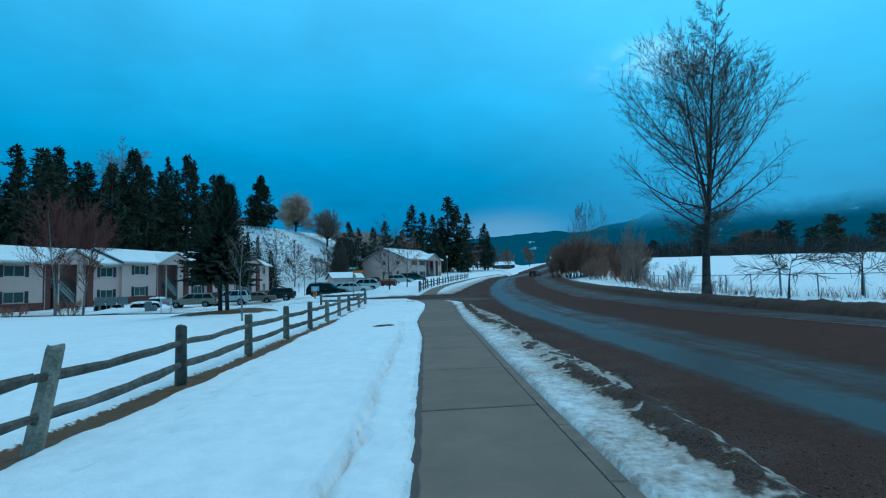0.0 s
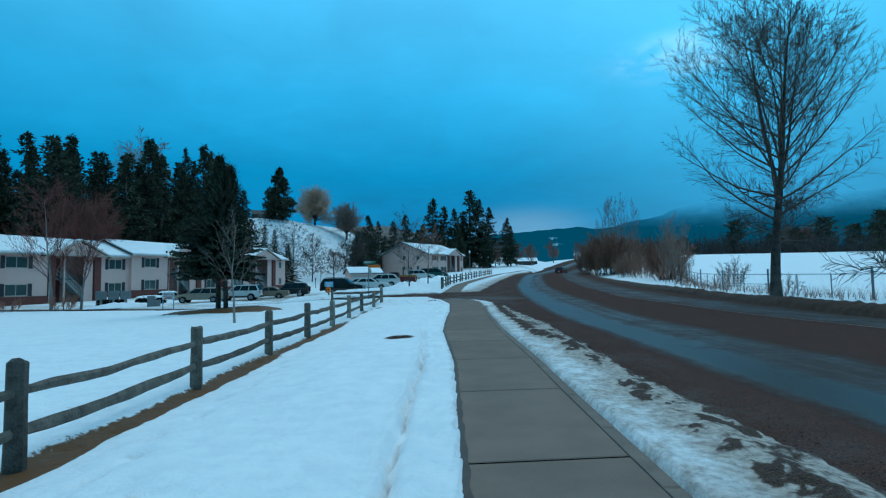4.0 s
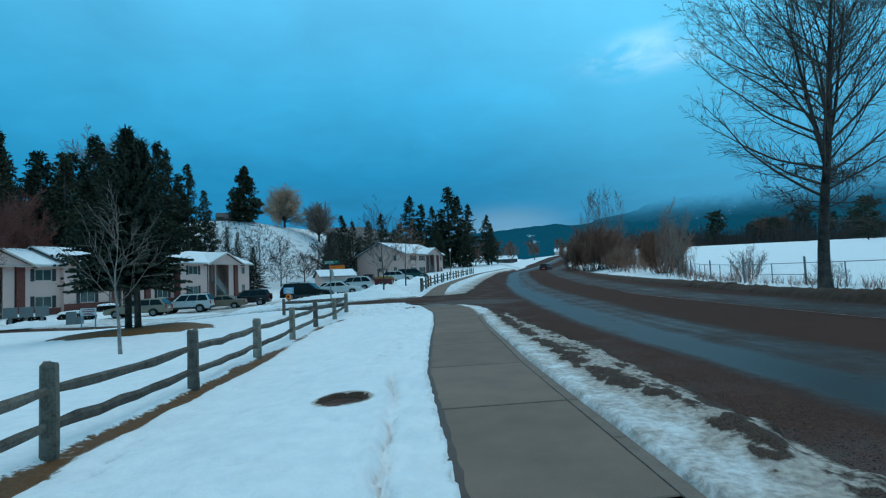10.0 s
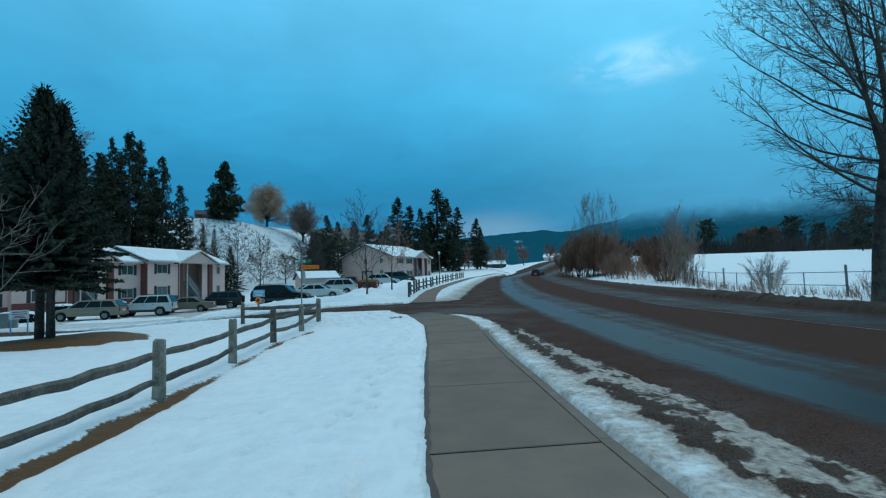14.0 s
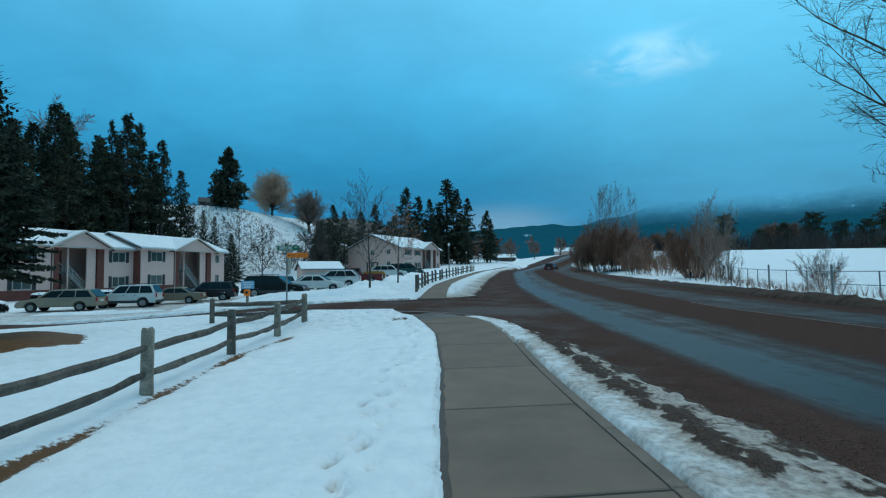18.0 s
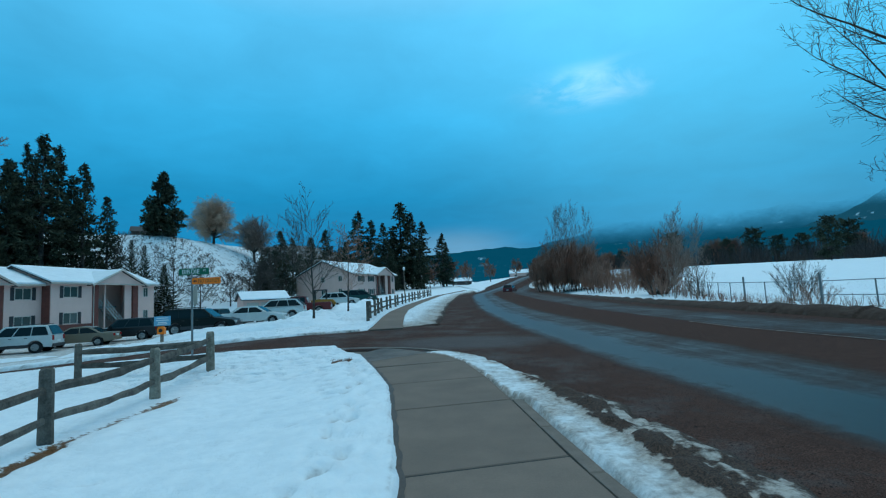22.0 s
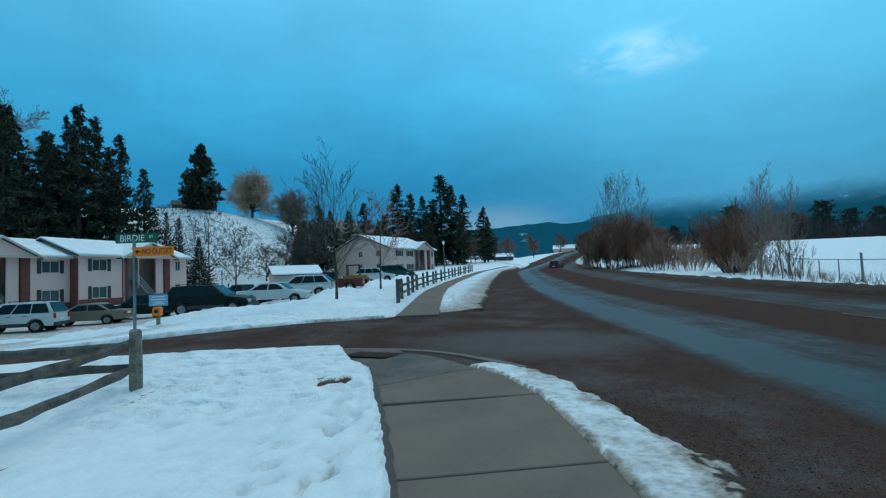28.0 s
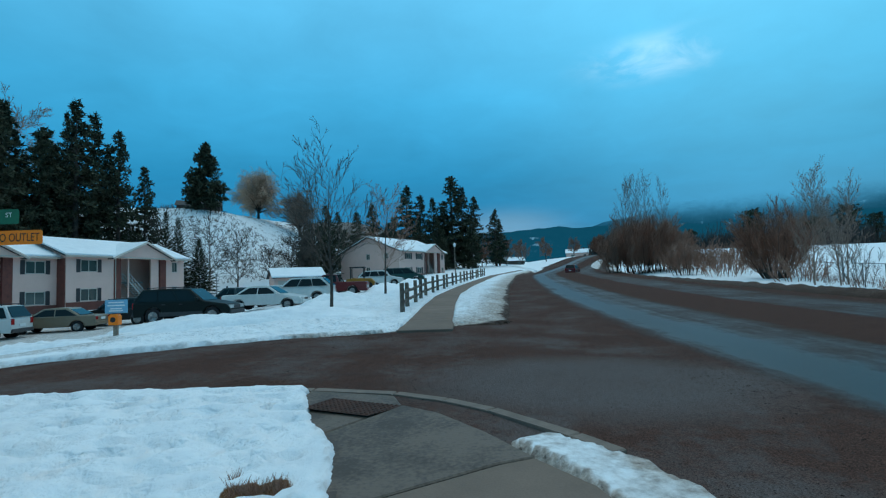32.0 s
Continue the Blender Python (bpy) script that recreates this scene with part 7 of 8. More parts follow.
def thicket(name, label, x, y, h, n, spread, seed, twig, splay=0.4, rad=0.045, least=0.016, kids=(24, 12), group=""):
    """Many stems whose heights make a rounded top."""
    r = random.Random(seed)
    t = thing(name, pose(x, y, float(base(x, y)) - 0.05), label, "tree" if name.endswith("tree") else "shrub", group)
    crown = Mesh()
    habit = dict(BRUSH, splay=splay, least=least, kids=kids)
    for k in range(n):
        u = math.sqrt((k + 0.5) / n)
        a = k * 2.4 + r.uniform(-0.3, 0.3)
        hh = h * (1 - 0.38 * u * u) * r.uniform(0.88, 1.05)
        d = Vector((math.cos(a) * splay * u, math.sin(a) * splay * u, 1)).normalized()
        stem = Mesh()
        bough(r, (math.cos(a) * spread * u, math.sin(a) * spread * u, 0), d, hh, rad, 0, 2, (stem, crown), habit)
        part("stem", stem, M_BARK if rad > 0.03 else twig, t, smooth=True)
    part("crown", crown, twig, t, "dense bare twigs")
    return t


LBL_T, GRP_T = "dense rounded brown bare thicket at the bend", "thicket at the bend"
for i, (x, y, h) in enumerate(((21.9, 106, 6.2), (24.4, 105, 7.6), (27.0, 106.5, 7.4), (24.8, 110, 8.2), (29.2, 109, 6.0))):
    thicket("thicket", LBL_T, x, y, h, 26, 2.6, 70 + i, M_TWIGDULL if i % 2 else M_TWIGBROWN, 0.36, 0.045, 0.018, (30, 16), group=GRP_T)
thicket("willow_bush", "large spreading bare willow bush behind the fence", 26.0, 78.0, 6.4, 34, 0.9, 76, M_TWIGDULL, 0.66, 0.07, 0.015, (26, 13))
thicket("thicket", "rounded brown bare thicket along the fence", 24.6, 92.0, 3.8, 20, 1.6, 77, M_TWIGBROWN, 0.35, 0.04, 0.019)
for i, (x, y, h) in enumerate(((26.8, 99.0, 4.2), (28.6, 90.0, 3.2), (31.0, 97.0, 3.6), (25.2, 85.0, 2.7), (24.6, 72.5, 2.2), (33.0, 104.0, 4.0))):
    thicket("thicket", "low brown bare thicket behind the fence", x, y, h, 18, 1.8, 130 + i, M_TWIGBROWN, 0.42, 0.03, 0.016, (14, 7), group=GRP_T)
for i, (x, y, h) in enumerate(((22.2, 67.4, 6.6), (23.1, 68.8, 7.6), (24.1, 67.0, 6.4), (22.9, 66.0, 5.2))):
    bare_tree("tall_bare_tree", "tall pale bare poplar beside the willow bush", x, y, h, dict(STREETB, bare=(0.08, 0.15, 0.2), lift=(0.02, 0.08, 0.08, 0.05), angle=(0.6, 0.6, 0.6), ratio=(0.42, 0.4, 0.4), least=0.008), 97 + i, M_TWIGMAUVE, M_TWIGMAUVE, rad=0.05, group="poplars by the willow bush")
thicket("shrub", "pale twiggy shrub on the fence line", 22.6, 64.0, 2.8, 8, 0.6, 82, M_TWIG, 0.4, 0.02, 0.009, (12, 6))
thicket("shrub", "pale twiggy shrub on the fence line", 24.4, 55.6, 3.0, 22, 0.6, 79, M_TWIG, 0.55, 0.016, 0.007, (14, 6))
thicket("shrub", "dry twiggy shrub on the fence line", 21.2, 50.3, 1.6, 18, 0.7, 80, M_TWIGBROWN, 0.5, 0.012, 0.006, (12, 5))
thicket("shrub", "dry twiggy shrub on the fence line", 21.6, 42.0, 1.5, 16, 0.8, 81, M_TWIG, 0.5, 0.012, 0.006, (12, 5))
for i, (x, y, h) in enumerate(((28.0, 128, 15.5), (30.2, 130, 16.5), (32.4, 128, 15.5), (34.5, 131, 16.0), (36.5, 129, 14.5))):
    bare_tree("tall_bare_tree", "tall pale bare poplar behind the thicket", x, y, h, dict(STREETB, lift=(0.02, 0.07, 0.07, 0.05), kids=(40, 12, 6), angle=(0.55, 0.6, 0.6), ratio=(0.34, 0.4, 0.4), bare=(0.2, 0.15, 0.2), least=0.014, thin=0.5), 90 + i, M_TWIGPALE, M_TWIGPALE, rad=0.08, group="poplars behind the thicket")
for i, (x, y, h) in enumerate(((12, 190, 7), (6, 200, 8), (20, 215, 7), (30, 225, 7), (42, 232, 6), (4, 182, 5))):
    bare_tree("bare_tree", "far bare brown tree beside the road", x, y, h, ROUND, 130 + i, M_TWIGDULL, rad=0.2, group="far bare trees")

# the slope behind the car park
def dome_tree(name, label, x, y, h, seed, twig, droop, least, wide=0.55, limbs=26, bark=None, group=""):
    """Limbs forking low from a short trunk into a wide rounded crown of fine twigs."""
    r = random.Random(seed)
    t = thing(name, pose(x, y, float(base(x, y)) - 0.1), label, "tree", group)
    trunk, crown = Mesh(), Mesh()
    trunk.tube((0, 0, 0), (0.05 * h * 0.1, 0, h * 0.20), h * 0.030, h * 0.024, 8)
    hb = dict(BRUSH, lift=(0.03 - 0.6 * droop, -1.4 * droop, -3.4 * droop), wander=(0.09, 0.12, 0.15), kids=(30, 16), least=least, ratio=(0.42, 0.5), bare=(0.12, 0.06), angle=(0.6, 0.55), shape=lambda q: 1.1 - 0.35 * q)
    for k in range(limbs):
        a, e = k * 2.4, radians(6 + 82 * math.sqrt((k + 0.5) / limbs) * r.uniform(0.9, 1.08))
        d = Vector((math.cos(a) * math.cos(e), math.sin(a) * math.cos(e), math.sin(e)))
        z0 = h * r.uniform(0.12, 0.22)
        ln = 1.0 / math.hypot(math.cos(e) / (wide * h), math.sin(e) / (h - z0))
        bough(r, (0.0, 0, z0), d, ln * r.uniform(0.80, 0.92), h * 0.011, 0, 2, (trunk, crown), hb)
    part("trunk", trunk, bark or M_BARK, t, smooth=True)
    part("crown", crown, twig, t, "fine bare twigs")


dome_tree("willow_tree", "pale golden weeping willow on the hilltop", -49.8, 149, 11.6, 140, M_TWIGGOLD, 0.12, 0.026, 0.56, 44)
dome_tree("bare_tree", "round pale bare tree on the hilltop", -41.4, 153.3, 25.2 - float(base(-41.4, 153.3)), 141, M_TWIGMAUVE, 0.0, 0.026, 0.50)
bare_tree("bare_tree", "round bare tree on the hilltop", -82, 118, 15.0, dict(ROUND, least=0.035), 142, M_TWIGBROWN, rad=0.35)
for i, (x, y, h) in enumerate(((-40.0, 107, 10.5), (-36.3, 108.5, 8.0), (-33.0, 113, 5.5), (-29.0, 116, 9), (-27.5, 120, 9.5), (-47, 107, 9.5), (-30.5, 121, 7.5), (-34, 126, 6.0))):
    bare_tree("slope_tree", "thin bare tree on the snowy slope", x, y, h, dict(STREETB, least=0.026, kids=(34, 11, 5), ratio=(0.6, 0.45, 0.45), angle=(0.95, 0.7, 0.6), lift=(0.02, 0.03, 0.02, 0.0), bare=(0.15, 0.15, 0.15)), 150 + i, M_BARK, rad=0.15, group="bare trees on the slope")
for i, (x, y, h) in enumerate(((133, 237, 12), (142, 240, 12.5), (170, 205, 10), (60, 210, 7), (45, 205, 6.5), (75, 215, 7))):
    dome_tree("thicket_tree", "rounded brown bare tree at the edge of the field", x, y, h, 110 + i, M_TWIGDULL, 0.0, 0.05, 0.62, 20, M_TWIGDULL, "bare trees at the edge of the field")
scrub = Mesh()
rs = random.Random(5)
for i in range(800):
    x, y = rs.uniform(-62, -25), rs.uniform(98, 134)
    if float(hill_rise(np.array(x), np.array(y))) < 1.0:
        continue
    z = float(base(x, y))
    for k in range(7):
        a, l = rs.uniform(0, 6.28), rs.uniform(0.3, 1.1)
        scrub.tube((x, y, z - 0.05), (x + math.cos(a) * l * 0.5, y + math.sin(a) * l * 0.5, z + l), 0.022, 0.010, 3, cap=False)
tagged(part("slope_scrub", scrub, M_TWIG), "dry scrub poking through the snow on the slope", "scrub", kind="stuff")
grass = Mesh()
for i in range(620):
    y = rs.uniform(24, 100)
    x = float(interp(y, [(b, a) for a, b in CHAIN])) + rs.gauss(-0.5, 0.9)
    z = float(base(x, y))
    for k in range(5):
        a, l = rs.uniform(0, 6.28), rs.uniform(0.25, 0.8)
        grass.tube((x, y, z - 0.03), (x + math.cos(a) * l * 0.35, y + math.sin(a) * l * 0.35, z + l), 0.008, 0.003, 3, cap=False)
tagged(part("dry_grass", grass, M_TWIGDULL), "dry brown weeds along the chain-link fence", "grass", kind="stuff")

# conifers: a few grown once, then set out
PINES = [(20, 4.0, 1.6, 165, False), (23, 4.5, 2.2, 185, False), (17, 3.9, 0.8, 160, False), (21, 3.7, 2.8, 150, False), (11, 4.0, 1.5, 120, True)]
made = {}


def pine(kind, x, y, height, label, group, sink=0.4, wide=1.0):
    h, rad, sk, boughs, rounded = PINES[kind]
    z = float(base(x, y)) - sink
    k = height / h
    if kind not in made:
        made[kind] = grown_conifer("pine_tree", label, x, y, z, pine_crown(random.Random(200 + kind), h, rad, sk, boughs, (Mesh(), Mesh(), Mesh()), rounded), M_PINE, group)
        made[kind].matrix_basis = pose(x, y, z, 0, 0, kind * 70) @ Matrix.Scale(k, 4)
        return
    c = copy_thing(made[kind], pose(x, y, z, 0, 0, (x * 37 + y * 11) % 360))
    c.scale = (k * wide * (1.05 + 0.25 * ((x * 7) % 1)), k * wide * (0.95 + 0.25 * ((y * 5) % 1)), k)
    tagged(c, label, "tree", group)


rp = random.Random(12)
LBL_H, GRP_H = "tall dark ponderosa pine on the wooded slope", "pines behind the building"


def to_skyline(x, y, lo, hi):
    """The height that lifts a tree's tip to a given slope above the road's start."""
    return max(8.0, 1.6 + math.hypot(x, y - 2) * rp.uniform(lo, hi) - float(base(x, y)) + 0.4)


for i, (x, y, top) in enumerate(((-68.8, 114.7, 32.7), (-59.3, 108.5, 29.8), (-53.1, 105.4, 25.5), (-53.0, 111.5, 21.6), (-63.5, 109.0, 28.0), (-56.2, 107.8, 24.5), (-62, 104, 23.5))):
    pine((1, 0, 3, 2, 3, 0, 2)[i], x, y, top - float(base(x, y)) + 0.4, LBL_H, GRP_H)
rows_h = [(-58, 52), (-61, 57), (-57, 66), (-63, 68), (-59, 73), (-64, 77), (-58, 82), (-62, 86), (-57.5, 90), (-63, 94), (-58, 98), (-68, 62), (-70, 72), (-69, 82), (-71, 92), (-56, 44), (-62, 40), (-68, 48), (-60, 32), (-70, 36),
          (-58, 24), (-66, 22), (-78, 60), (-80, 80), (-78, 100), (-76, 45), (-82, 30), (-90, 70), (-88, 95), (-56, 101), (-66, 101), (-74, 108)]
for i, (x, y) in enumerate(rows_h):
    pine(i % 4, x + rp.uniform(-1, 1), y + rp.uniform(-1, 1), to_skyline(x, y, 0.19, 0.245 if y > 48 else 0.27), LBL_H, GRP_H)
thicket("red_twigged_tree", "tall reddish bare multi-stemmed tree behind the building", -52.6, 66.5, 13.5, 22, 2.0, 63, M_TWIGDARK, 0.22, 0.09, 0.03, (26, 14))
for i in range(22):
    pine(2, -58 + rp.uniform(-2.5, 2.0), 46 + i * 2.8 + rp.uniform(-1, 1), rp.uniform(9, 14), LBL_H, GRP_H)
for i in range(26):
    x, y = -66 - (i % 3) * 5 + rp.uniform(-2, 2), 26 + i * 3.3 + rp.uniform(-1.5, 1.5)
    pine(i % 4, x, y, to_skyline(x, y, 0.16, 0.22), LBL_H, GRP_H)
LBL_R, GRP_R = "dark pine beyond the far building", "pines beyond the far building"
for i, (x, y, h) in enumerate(((-26, 148, 17), (-23, 152, 20), (-30, 146, 15), (-20, 156, 15), (-16.5, 168, 27), (-13, 170, 24), (-9.5, 172, 23), (-4.5, 176, 30), (-1.5, 178, 27), (2, 181, 24), (-19, 162, 17), (-7, 180, 20), (8.5, 186, 20), (9.8, 190, 17), (-11, 158, 12), (-34, 150, 14), (-6, 165, 10), (-14, 162, 13), (-31, 124, 10), (-30, 130, 11.5), (-29.5, 122.5, 9), (-32.5, 133, 11), (-30.5, 137, 11), (-26, 136, 12), (-30, 122.5, 8.5), (-18, 150, 16), (-12, 152, 14), (1, 170, 15), (-8, 160, 16))):
    pine((i * 3 + 1) % 4, x, y, h * 0.88, LBL_R, GRP_R, 0.4, 1.3)
LBL_F, GRP_F = "dark pine on the snowy field", "pines on the snowy field"
for i, (x, y, h) in enumerate(((137, 218, 14.0), (129, 223, 10.5), (112, 210, 7.5), (97, 206, 12.5), (188, 264, 6.5), (101, 140, 10.5), (155, 215, 11), (162, 200, 14), (85, 226, 8), (158, 232, 12))):
    pine(4, x, y, h, LBL_F, GRP_F, 0.2)
grown_conifer("spruce_tree", "dense dark spruce alone on the hilltop", -53.0, 130.6, float(base(-53.0, 130.6)) - 0.4,
              pine_crown(random.Random(301), 30.8 - float(base(-53.0, 130.6)) + 0.4, 5.0, 0.5, 200, (Mesh(), Mesh(), Mesh()), tuft=0.85), M_PINE)
for i, (x, y, h) in enumerate(((-41.6, 101.5, 11.5), (-44.4, 103.2, 12.5), (-39.4, 103.0, 8.5), (-29.5, 124, 11), (-27.5, 129, 12), (-31.5, 127, 10), (-50.5, 104, 9.5))):
    grown_conifer("snowy_conifer", "thin grey-green conifer dusted with snow", x, y, float(base(x, y)) - 0.3, spruce_crown(random.Random(310 + i), h, 3.0, 0.6, 190, (Mesh(), Mesh(), Mesh()), snow=0.22), M_PINE, "snow-dusted conifers")

# low evergreen hedges capped with snow beside the mailboxes
M_HEDGE = material("dark_hedge", (0.018, 0.022, 0.017), 0.9, island=0.5, bump=0)
for x, y, w in ((-35.6, 50.2, 2.4), (-33.3, 52.6, 2.6), (-40.5, 66.2, 2.0), (-38.0, 70.5, 2.2)):
    h = thing("hedge", pose(x, y, float(base(x, y)), 0, 0, 48), "low dark evergreen hedge capped with snow", "hedge", "hedges by the building")
    m = Mesh()
    r = random.Random(int(w * 100 + abs(x)))
    for k in range(900):
        a, b = r.uniform(-w / 2, w / 2), r.uniform(-0.55, 0.55)
        c = r.uniform(0.0, 0.75) * (1 - (abs(a) / (w / 2)) ** 4 * 0.4)
        d = Vector((r.gauss(0, 1), r.gauss(0, 1), r.gauss(0, 1))).normalized() * 0.13
        e = d.cross(Vector((0.3, 0.5, 0.8))).normalized() * 0.06
        p = Vector((a, b, c + 0.05))
        m.add([tuple(p - d), tuple(p + e), tuple(p + d), tuple(p - e)], [(0, 1, 2, 3)])
    part("foliage", m, M_HEDGE, h)
    m = Mesh()
    nx, ny = 16, 8
    for j in range(ny + 1):
        for i in range(nx + 1):
            u, v = i / nx * 2 - 1, j / ny * 2 - 1
            e = max(0.0, 1 - u ** 4) * max(0.0, 1 - v ** 4)
            m.v.append((u * w / 2, v * 0.6, 0.70 + 0.22 * e ** 0.6 + 0.02 * math.sin(i * 2.1 + j)))
    m.f = [(j * (nx + 1) + i, j * (nx + 1) + i + 1, (j + 1) * (nx + 1) + i + 1, (j + 1) * (nx + 1) + i) for j in range(ny) for i in range(nx)]
    n = len(m.v)
    m.v += [(a, b, 0.66) for a, b, c in m.v]
    m.f += [tuple(i + n for i in f[::-1]) for f in m.f]
    part("snow_cap", m, M_CAPSNOW, h, smooth=True)
ux, uy = -29.6, 47.4
ub = thing("utility_box", pose(ux, uy, float(base(ux, uy)), 0, 0, 30), "small grey utility box standing in snow", "utility box")
m = Mesh()
m.box((0, 0, 0.5), (0.6, 0.5, 1.05))
soften(part("cabinet", m, M_MAIL, ub), 0.03)
m = Mesh()
m.box((0.5, 0.1, 0.3), (0.45, 0.4, 0.62))
soften(part("side_cabinet", m, M_MAIL, ub), 0.03)

# ploughed snow heaps at the car park's edge
def heap(x, y, w, d, h, seed, rz=0):
    t = thing("snow_heap", pose(x, y, float(surface(np.array([x]), np.array([y]))[0][0]) - 0.04, 0, 0, rz), "lumpy heap of ploughed snow", "snow heap", "ploughed snow heaps")
    m = Mesh()
    n = 30
    ca, sa, mid_z = math.cos(radians(rz)), math.sin(radians(rz)), float(base(x, y))
    for j in range(n + 1):
        for i in range(n + 1):
            u, v = i / n * 2 - 1, j / n * 2 - 1
            e = max(0.0, 1 - u * u - v * v) ** 0.8
            z = h * e * (0.75 + 0.35 * noise.noise(Vector((u * 2.5 + seed, v * 2.5, seed * 0.7)))) + 0.14 * e * noise.noise(Vector((u * 8, v * 8 + seed, 1.0)))
            px, py = u * w / 2, v * d / 2
            gx_, gy_ = x + px * ca - py * sa, y + px * sa + py * ca
            m.v.append((px, py, z - 0.03 + float(base(gx_, gy_)) - mid_z))
    m.f = [(j * (n + 1) + i, j * (n + 1) + i + 1, (j + 1) * (n + 1) + i + 1, (j + 1) * (n + 1) + i) for j in range(n) for i in range(n)]
    part("mound", m, M_CAPSNOW, t, smooth=True)


for i, (x, y, w, d, h, rz) in enumerate(((-14.2, 54.5, 6.5, 1.9, 0.55, 5), (-9.2, 50.6, 9.5, 2.4, 0.55, 6), (-15.5, 48.2, 5.0, 1.8, 0.35, 4), (-8.6, 60.4, 4.0, 2.0, 0.75, 30), (-7.8, 57.0, 5.0, 3.0, 0.5, 70), (-24.0, 51.0, 9.0, 1.6, 0.28, 10), (-32, 47.5, 7, 2.2, 0.5, 40),
                                        (-8.0, 74, 7, 3.0, 0.7, 85), (-6.8, 82, 7, 3.0, 0.7, 82))):
    heap(x, y, w, d, h, i + 1.3, rz)

# the wood beyond the field
M_FARWOOD = material("dark_wood_twigs", (0.058, 0.042, 0.037), 0.95, second=(0.032, 0.026, 0.024), scale=0.3, bump=0)
far_wood = Mesh()
rw_ = random.Random(77)
for i in range(420):
    b = radians(rw_.uniform(12, 62))
    dist = rw_.uniform(205, 290)
    x, y = math.sin(b) * dist, math.cos(b) * dist
    z, hgt = float(base(x, y)), rw_.uniform(4.5, 9.5)
    for k in range(22):
        a, l = rw_.uniform(0, 6.28), hgt * rw_.uniform(0.6, 1.0)
        out_ = rw_.uniform(0.05, 0.42) * l
        foot = Vector((x + rw_.gauss(0, 1.0), y + rw_.gauss(0, 1.0), z - 0.3 + rw_.uniform(0, 0.3) * hgt))
        far_wood.tube(foot, (foot.x + math.cos(a) * out_, foot.y + math.sin(a) * out_, z + l), 0.10, 0.03, 3, cap=False)
tagged(part("far_wood", far_wood, M_FARWOOD), "far brown bare wood beyond the snowy field", "woodland", kind="stuff")

# ---------- mountains ----------
def ridge_material(name, a, b, snow, amount, haze, cloud=None):
    m = bpy.data.materials.new(name)
    m.use_nodes = True
    n, l = m.node_tree.nodes, m.node_tree.links
    p = n["Principled BSDF"]
    p.inputs["Roughness"].default_value = 1.0
    p.inputs["Specular IOR Level"].default_value = 0.0
    tc = n.new("ShaderNodeTexCoord")
    t1, t2 = n.new("ShaderNodeTexNoise"), n.new("ShaderNodeTexNoise")
    t1.inputs["Scale"].default_value, t1.inputs["Detail"].default_value, t1.inputs["Roughness"].default_value = 0.011, 10, 0.7
    t2.inputs["Scale"].default_value, t2.inputs["Detail"].default_value, t2.inputs["Roughness"].default_value = 0.06, 10, 0.75
    for t in (t1, t2):
        l.new(tc.outputs["Object"], t.inputs["Vector"])
    ad = n.new("ShaderNodeMath")
    ad.operation = "MULTIPLY_ADD"
    ad.inputs[1].default_value = 0.6
    l.new(t2.outputs[0], ad.inputs[0])
    l.new(t1.outputs[0], ad.inputs[2])
    mr = n.new("ShaderNodeMapRange")
    mr.inputs["From Min"].default_value, mr.inputs["From Max"].default_value = amount, amount + 0.05
    l.new(ad.outputs[0], mr.inputs[0])
    c1 = n.new("ShaderNodeMix")
    c1.data_type = "RGBA"
    c1.inputs[6].default_value, c1.inputs[7].default_value = (*a, 1), (*b, 1)
    l.new(t2.outputs[0], c1.inputs[0])
    c2 = n.new("ShaderNodeMix")
    c2.data_type = "RGBA"
    c2.inputs[7].default_value = (*snow, 1)
    l.new(mr.outputs[0], c2.inputs[0])
    l.new(c1.outputs[2], c2.inputs[6])
    l.new(c2.outputs[2], p.inputs["Base Color"])
    # distance haze painted as an even blue glow over the whole slope
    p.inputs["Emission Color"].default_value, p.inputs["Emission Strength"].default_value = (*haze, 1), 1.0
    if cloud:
        # the upper slopes fade to transparent with height, imitating low cloud
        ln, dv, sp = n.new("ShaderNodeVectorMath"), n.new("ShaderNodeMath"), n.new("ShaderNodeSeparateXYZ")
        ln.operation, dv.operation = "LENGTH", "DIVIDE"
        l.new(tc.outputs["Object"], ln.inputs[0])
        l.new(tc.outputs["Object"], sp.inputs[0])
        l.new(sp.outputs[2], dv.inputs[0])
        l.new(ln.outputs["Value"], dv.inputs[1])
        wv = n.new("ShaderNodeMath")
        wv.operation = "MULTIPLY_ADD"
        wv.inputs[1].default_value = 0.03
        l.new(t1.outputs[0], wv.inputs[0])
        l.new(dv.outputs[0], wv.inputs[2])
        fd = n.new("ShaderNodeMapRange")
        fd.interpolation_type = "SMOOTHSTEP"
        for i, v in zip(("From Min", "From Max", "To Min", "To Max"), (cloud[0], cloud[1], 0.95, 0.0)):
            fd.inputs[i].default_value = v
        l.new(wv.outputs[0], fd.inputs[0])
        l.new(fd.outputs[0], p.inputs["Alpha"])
    return m


# blue-green tones and the glow paint the hazy air in front of the slopes
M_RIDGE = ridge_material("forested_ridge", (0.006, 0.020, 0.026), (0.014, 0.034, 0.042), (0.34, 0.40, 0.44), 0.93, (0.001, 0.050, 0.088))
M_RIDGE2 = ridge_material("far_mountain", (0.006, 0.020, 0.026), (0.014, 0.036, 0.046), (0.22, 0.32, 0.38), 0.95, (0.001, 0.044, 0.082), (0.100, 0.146))
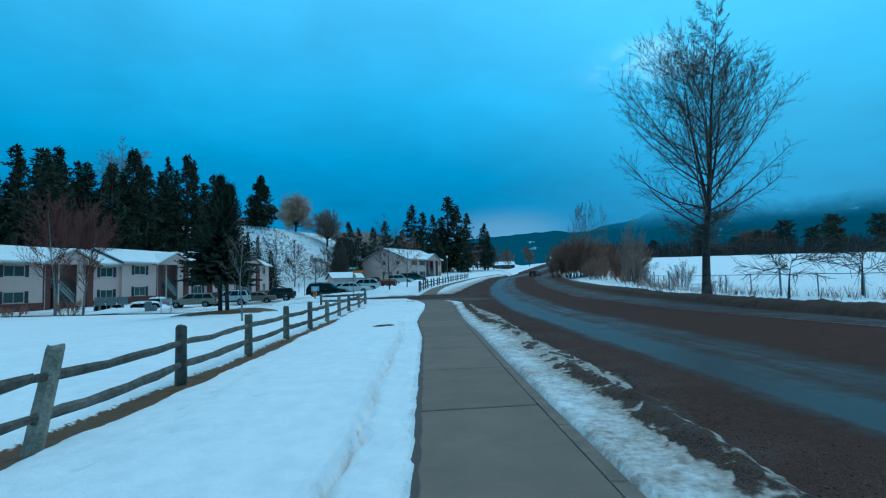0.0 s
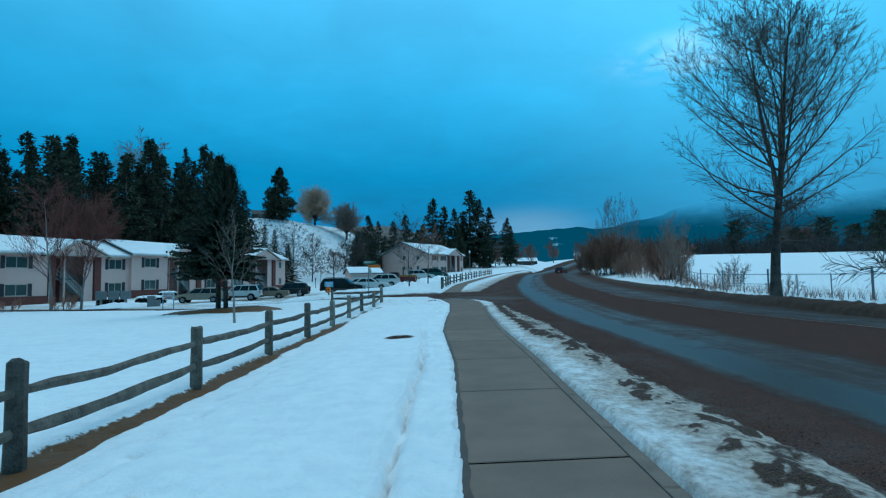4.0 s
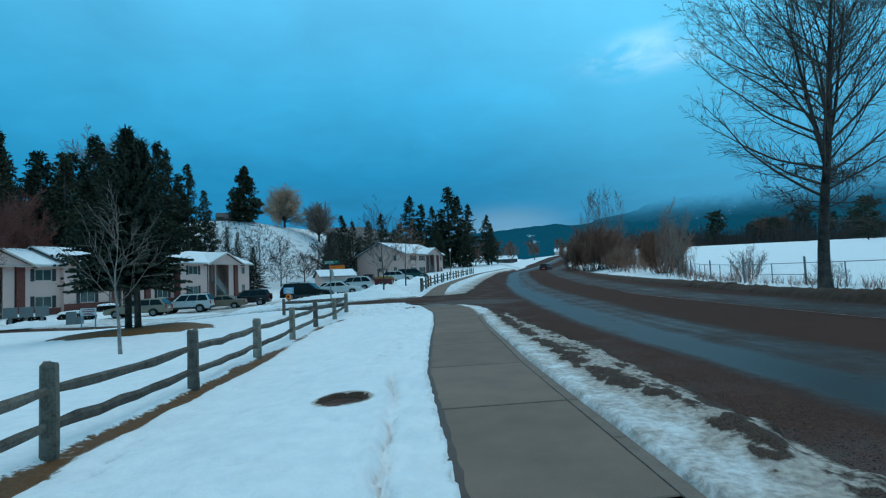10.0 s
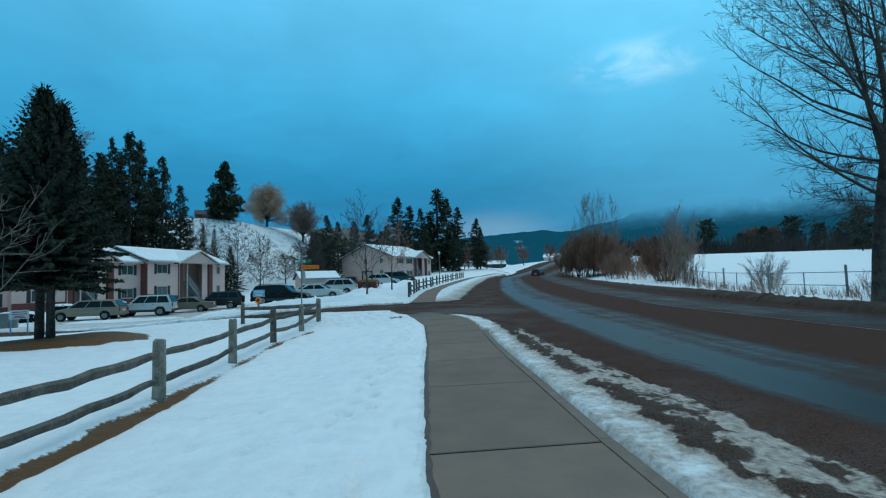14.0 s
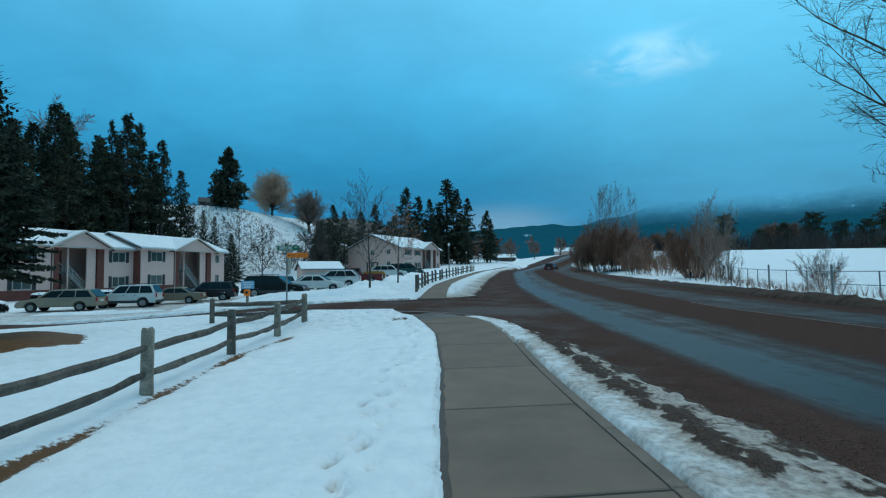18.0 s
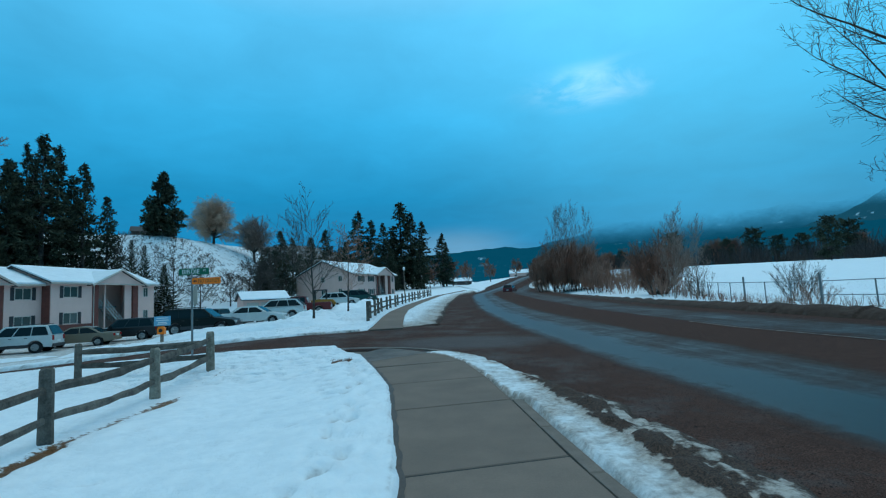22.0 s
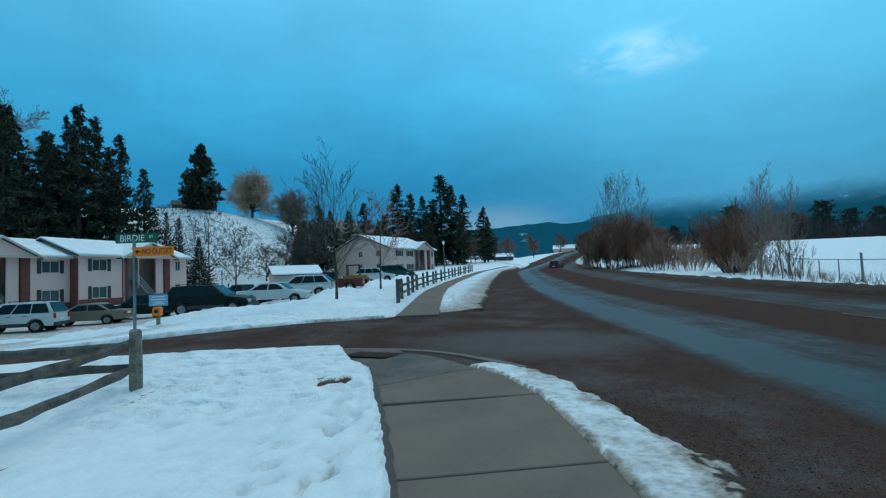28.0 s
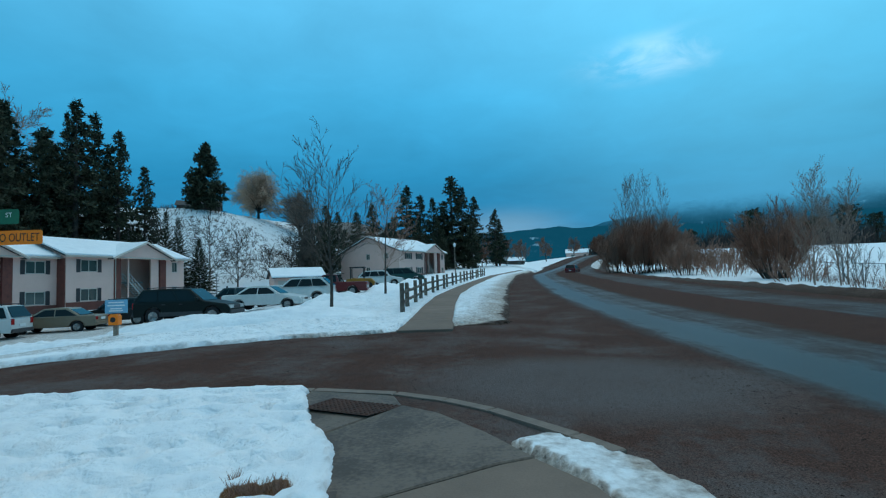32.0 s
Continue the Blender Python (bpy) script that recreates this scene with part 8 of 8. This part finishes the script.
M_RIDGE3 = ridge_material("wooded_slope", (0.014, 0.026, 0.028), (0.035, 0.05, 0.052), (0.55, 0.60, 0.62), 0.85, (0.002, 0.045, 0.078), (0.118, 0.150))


def mountain(name, label, profile, dist, deep, mat, seed, rough=1.0):
    """profile: bearing in degrees right of +y, and the crest's rise in degrees."""
    nb, nd = 150, 26
    b0, b1 = profile[0][0], profile[-1][0]
    v = []
    for j in range(nd + 1):
        t = j / nd
        for i in range(nb + 1):
            b = b0 + (b1 - b0) * i / nb
            e = float(interp(b, profile))
            top = math.tan(radians(e)) * (dist + deep)
            d = dist + deep * t
            s = t ** 0.9
            z = top * s + (noise.noise(Vector((b * 0.35, t * 3, seed))) * 0.13 + noise.noise(Vector((b * 1.3, t * 8, seed))) * 0.05 + noise.noise(Vector((b * 4.0, t * 14, seed))) * 0.02) * rough * top * (0.35 + 0.65 * s) 
            v.append((math.sin(radians(b)) * d, math.cos(radians(b)) * d, z - 6 * (1 - t)))
    f = [(j * (nb + 1) + i, j * (nb + 1) + i + 1, (j + 1) * (nb + 1) + i + 1, (j + 1) * (nb + 1) + i) for j in range(nd) for i in range(nb)]
    m = Mesh()
    m.v, m.f = v, f
    ob = part(name, m, mat, smooth=True)
    return tagged(ob, label, "mountain", kind="structure")


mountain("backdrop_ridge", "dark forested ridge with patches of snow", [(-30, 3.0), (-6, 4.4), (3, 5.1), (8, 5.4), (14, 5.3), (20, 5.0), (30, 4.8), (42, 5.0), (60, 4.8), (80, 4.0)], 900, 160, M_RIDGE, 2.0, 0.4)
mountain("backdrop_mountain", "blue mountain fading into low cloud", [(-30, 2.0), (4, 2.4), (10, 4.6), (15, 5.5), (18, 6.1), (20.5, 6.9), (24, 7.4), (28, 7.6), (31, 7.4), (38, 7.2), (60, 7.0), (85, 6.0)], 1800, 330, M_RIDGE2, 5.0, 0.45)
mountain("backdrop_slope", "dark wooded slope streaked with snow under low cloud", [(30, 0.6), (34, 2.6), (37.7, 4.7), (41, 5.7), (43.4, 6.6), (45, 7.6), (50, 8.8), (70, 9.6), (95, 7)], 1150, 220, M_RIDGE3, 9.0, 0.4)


# ---------- loose stones on the sanded road ----------
stones = Mesh()
rg = random.Random(44)
count = 0
while count < 14000:
    if rg.random() < 0.62:
        x, y = rg.uniform(-7, 8), rg.uniform(33, 46)
    else:
        y = rg.uniform(1, 36)
        x = float(interp(y, EDGE_S)) + abs(rg.gauss(0, 0.6)) - 0.15
    d = float(asphalt(x, y))
    if x - float(interp(y, CENTRE)) > -5.2 or d < -0.12 or float(on_walk(x, y)) > -0.02 or float(wave(x, y, 0.8, 2.0)) < rg.uniform(-1.0, 0.5):
        continue
    count += 1
    c = float(np.mean(interp(np.linspace(y - 9, y + 9, 19), CENTRE)))
    z = float(base(x, y)) - 0.085 if x < -1 else float(base(c, y)) - 0.10 - 0.0012 * (x - c) ** 2
    s = rg.choice((0.006, 0.008, 0.010, 0.013, 0.017))
    a = rg.uniform(0, 6.28)
    ca, sa = math.cos(a) * s, math.sin(a) * s
    stones.add([(x + ca, y + sa, z), (x - sa, y + ca, z), (x - ca, y - sa, z), (x + sa, y - ca, z), (x + ca * 0.2, y + sa * 0.3, z + s * 0.55)],
               [(0, 1, 4), (1, 2, 4), (2, 3, 4), (3, 0, 4)])
M_STONE = material("grit_stones", (0.085, 0.058, 0.050), 0.9, second=(0.03, 0.02, 0.018), bump=0, island=0.6, spec=0.1)
tagged(part("road_grit", stones, M_STONE), "small dark stones of sanding grit strewn on the asphalt", "gravel", kind="stuff")

blades = Mesh()
for cx, cy, rx, ry, count in ((-2.96, 36.54, 0.25, 0.06, 260), (-3.28, 36.79, 0.06, 0.04, 50)):
    for i in range(count):
        x, y = cx + rg.uniform(-rx, rx), cy + rg.uniform(-ry, ry)
        z, a, ln = ground_z(x, y), rg.uniform(0, 6.28), rg.uniform(0.03, 0.10)
        blades.tube((x, y, z - 0.01), (x + math.cos(a) * ln * 0.6, y + math.sin(a) * ln * 0.6, z + ln), 0.003, 0.001, 3, cap=False)
tagged(part("grass_tuft", blades, M_TWIGBROWN), "tufts of dead grass poking through the snow", "grass", kind="stuff")
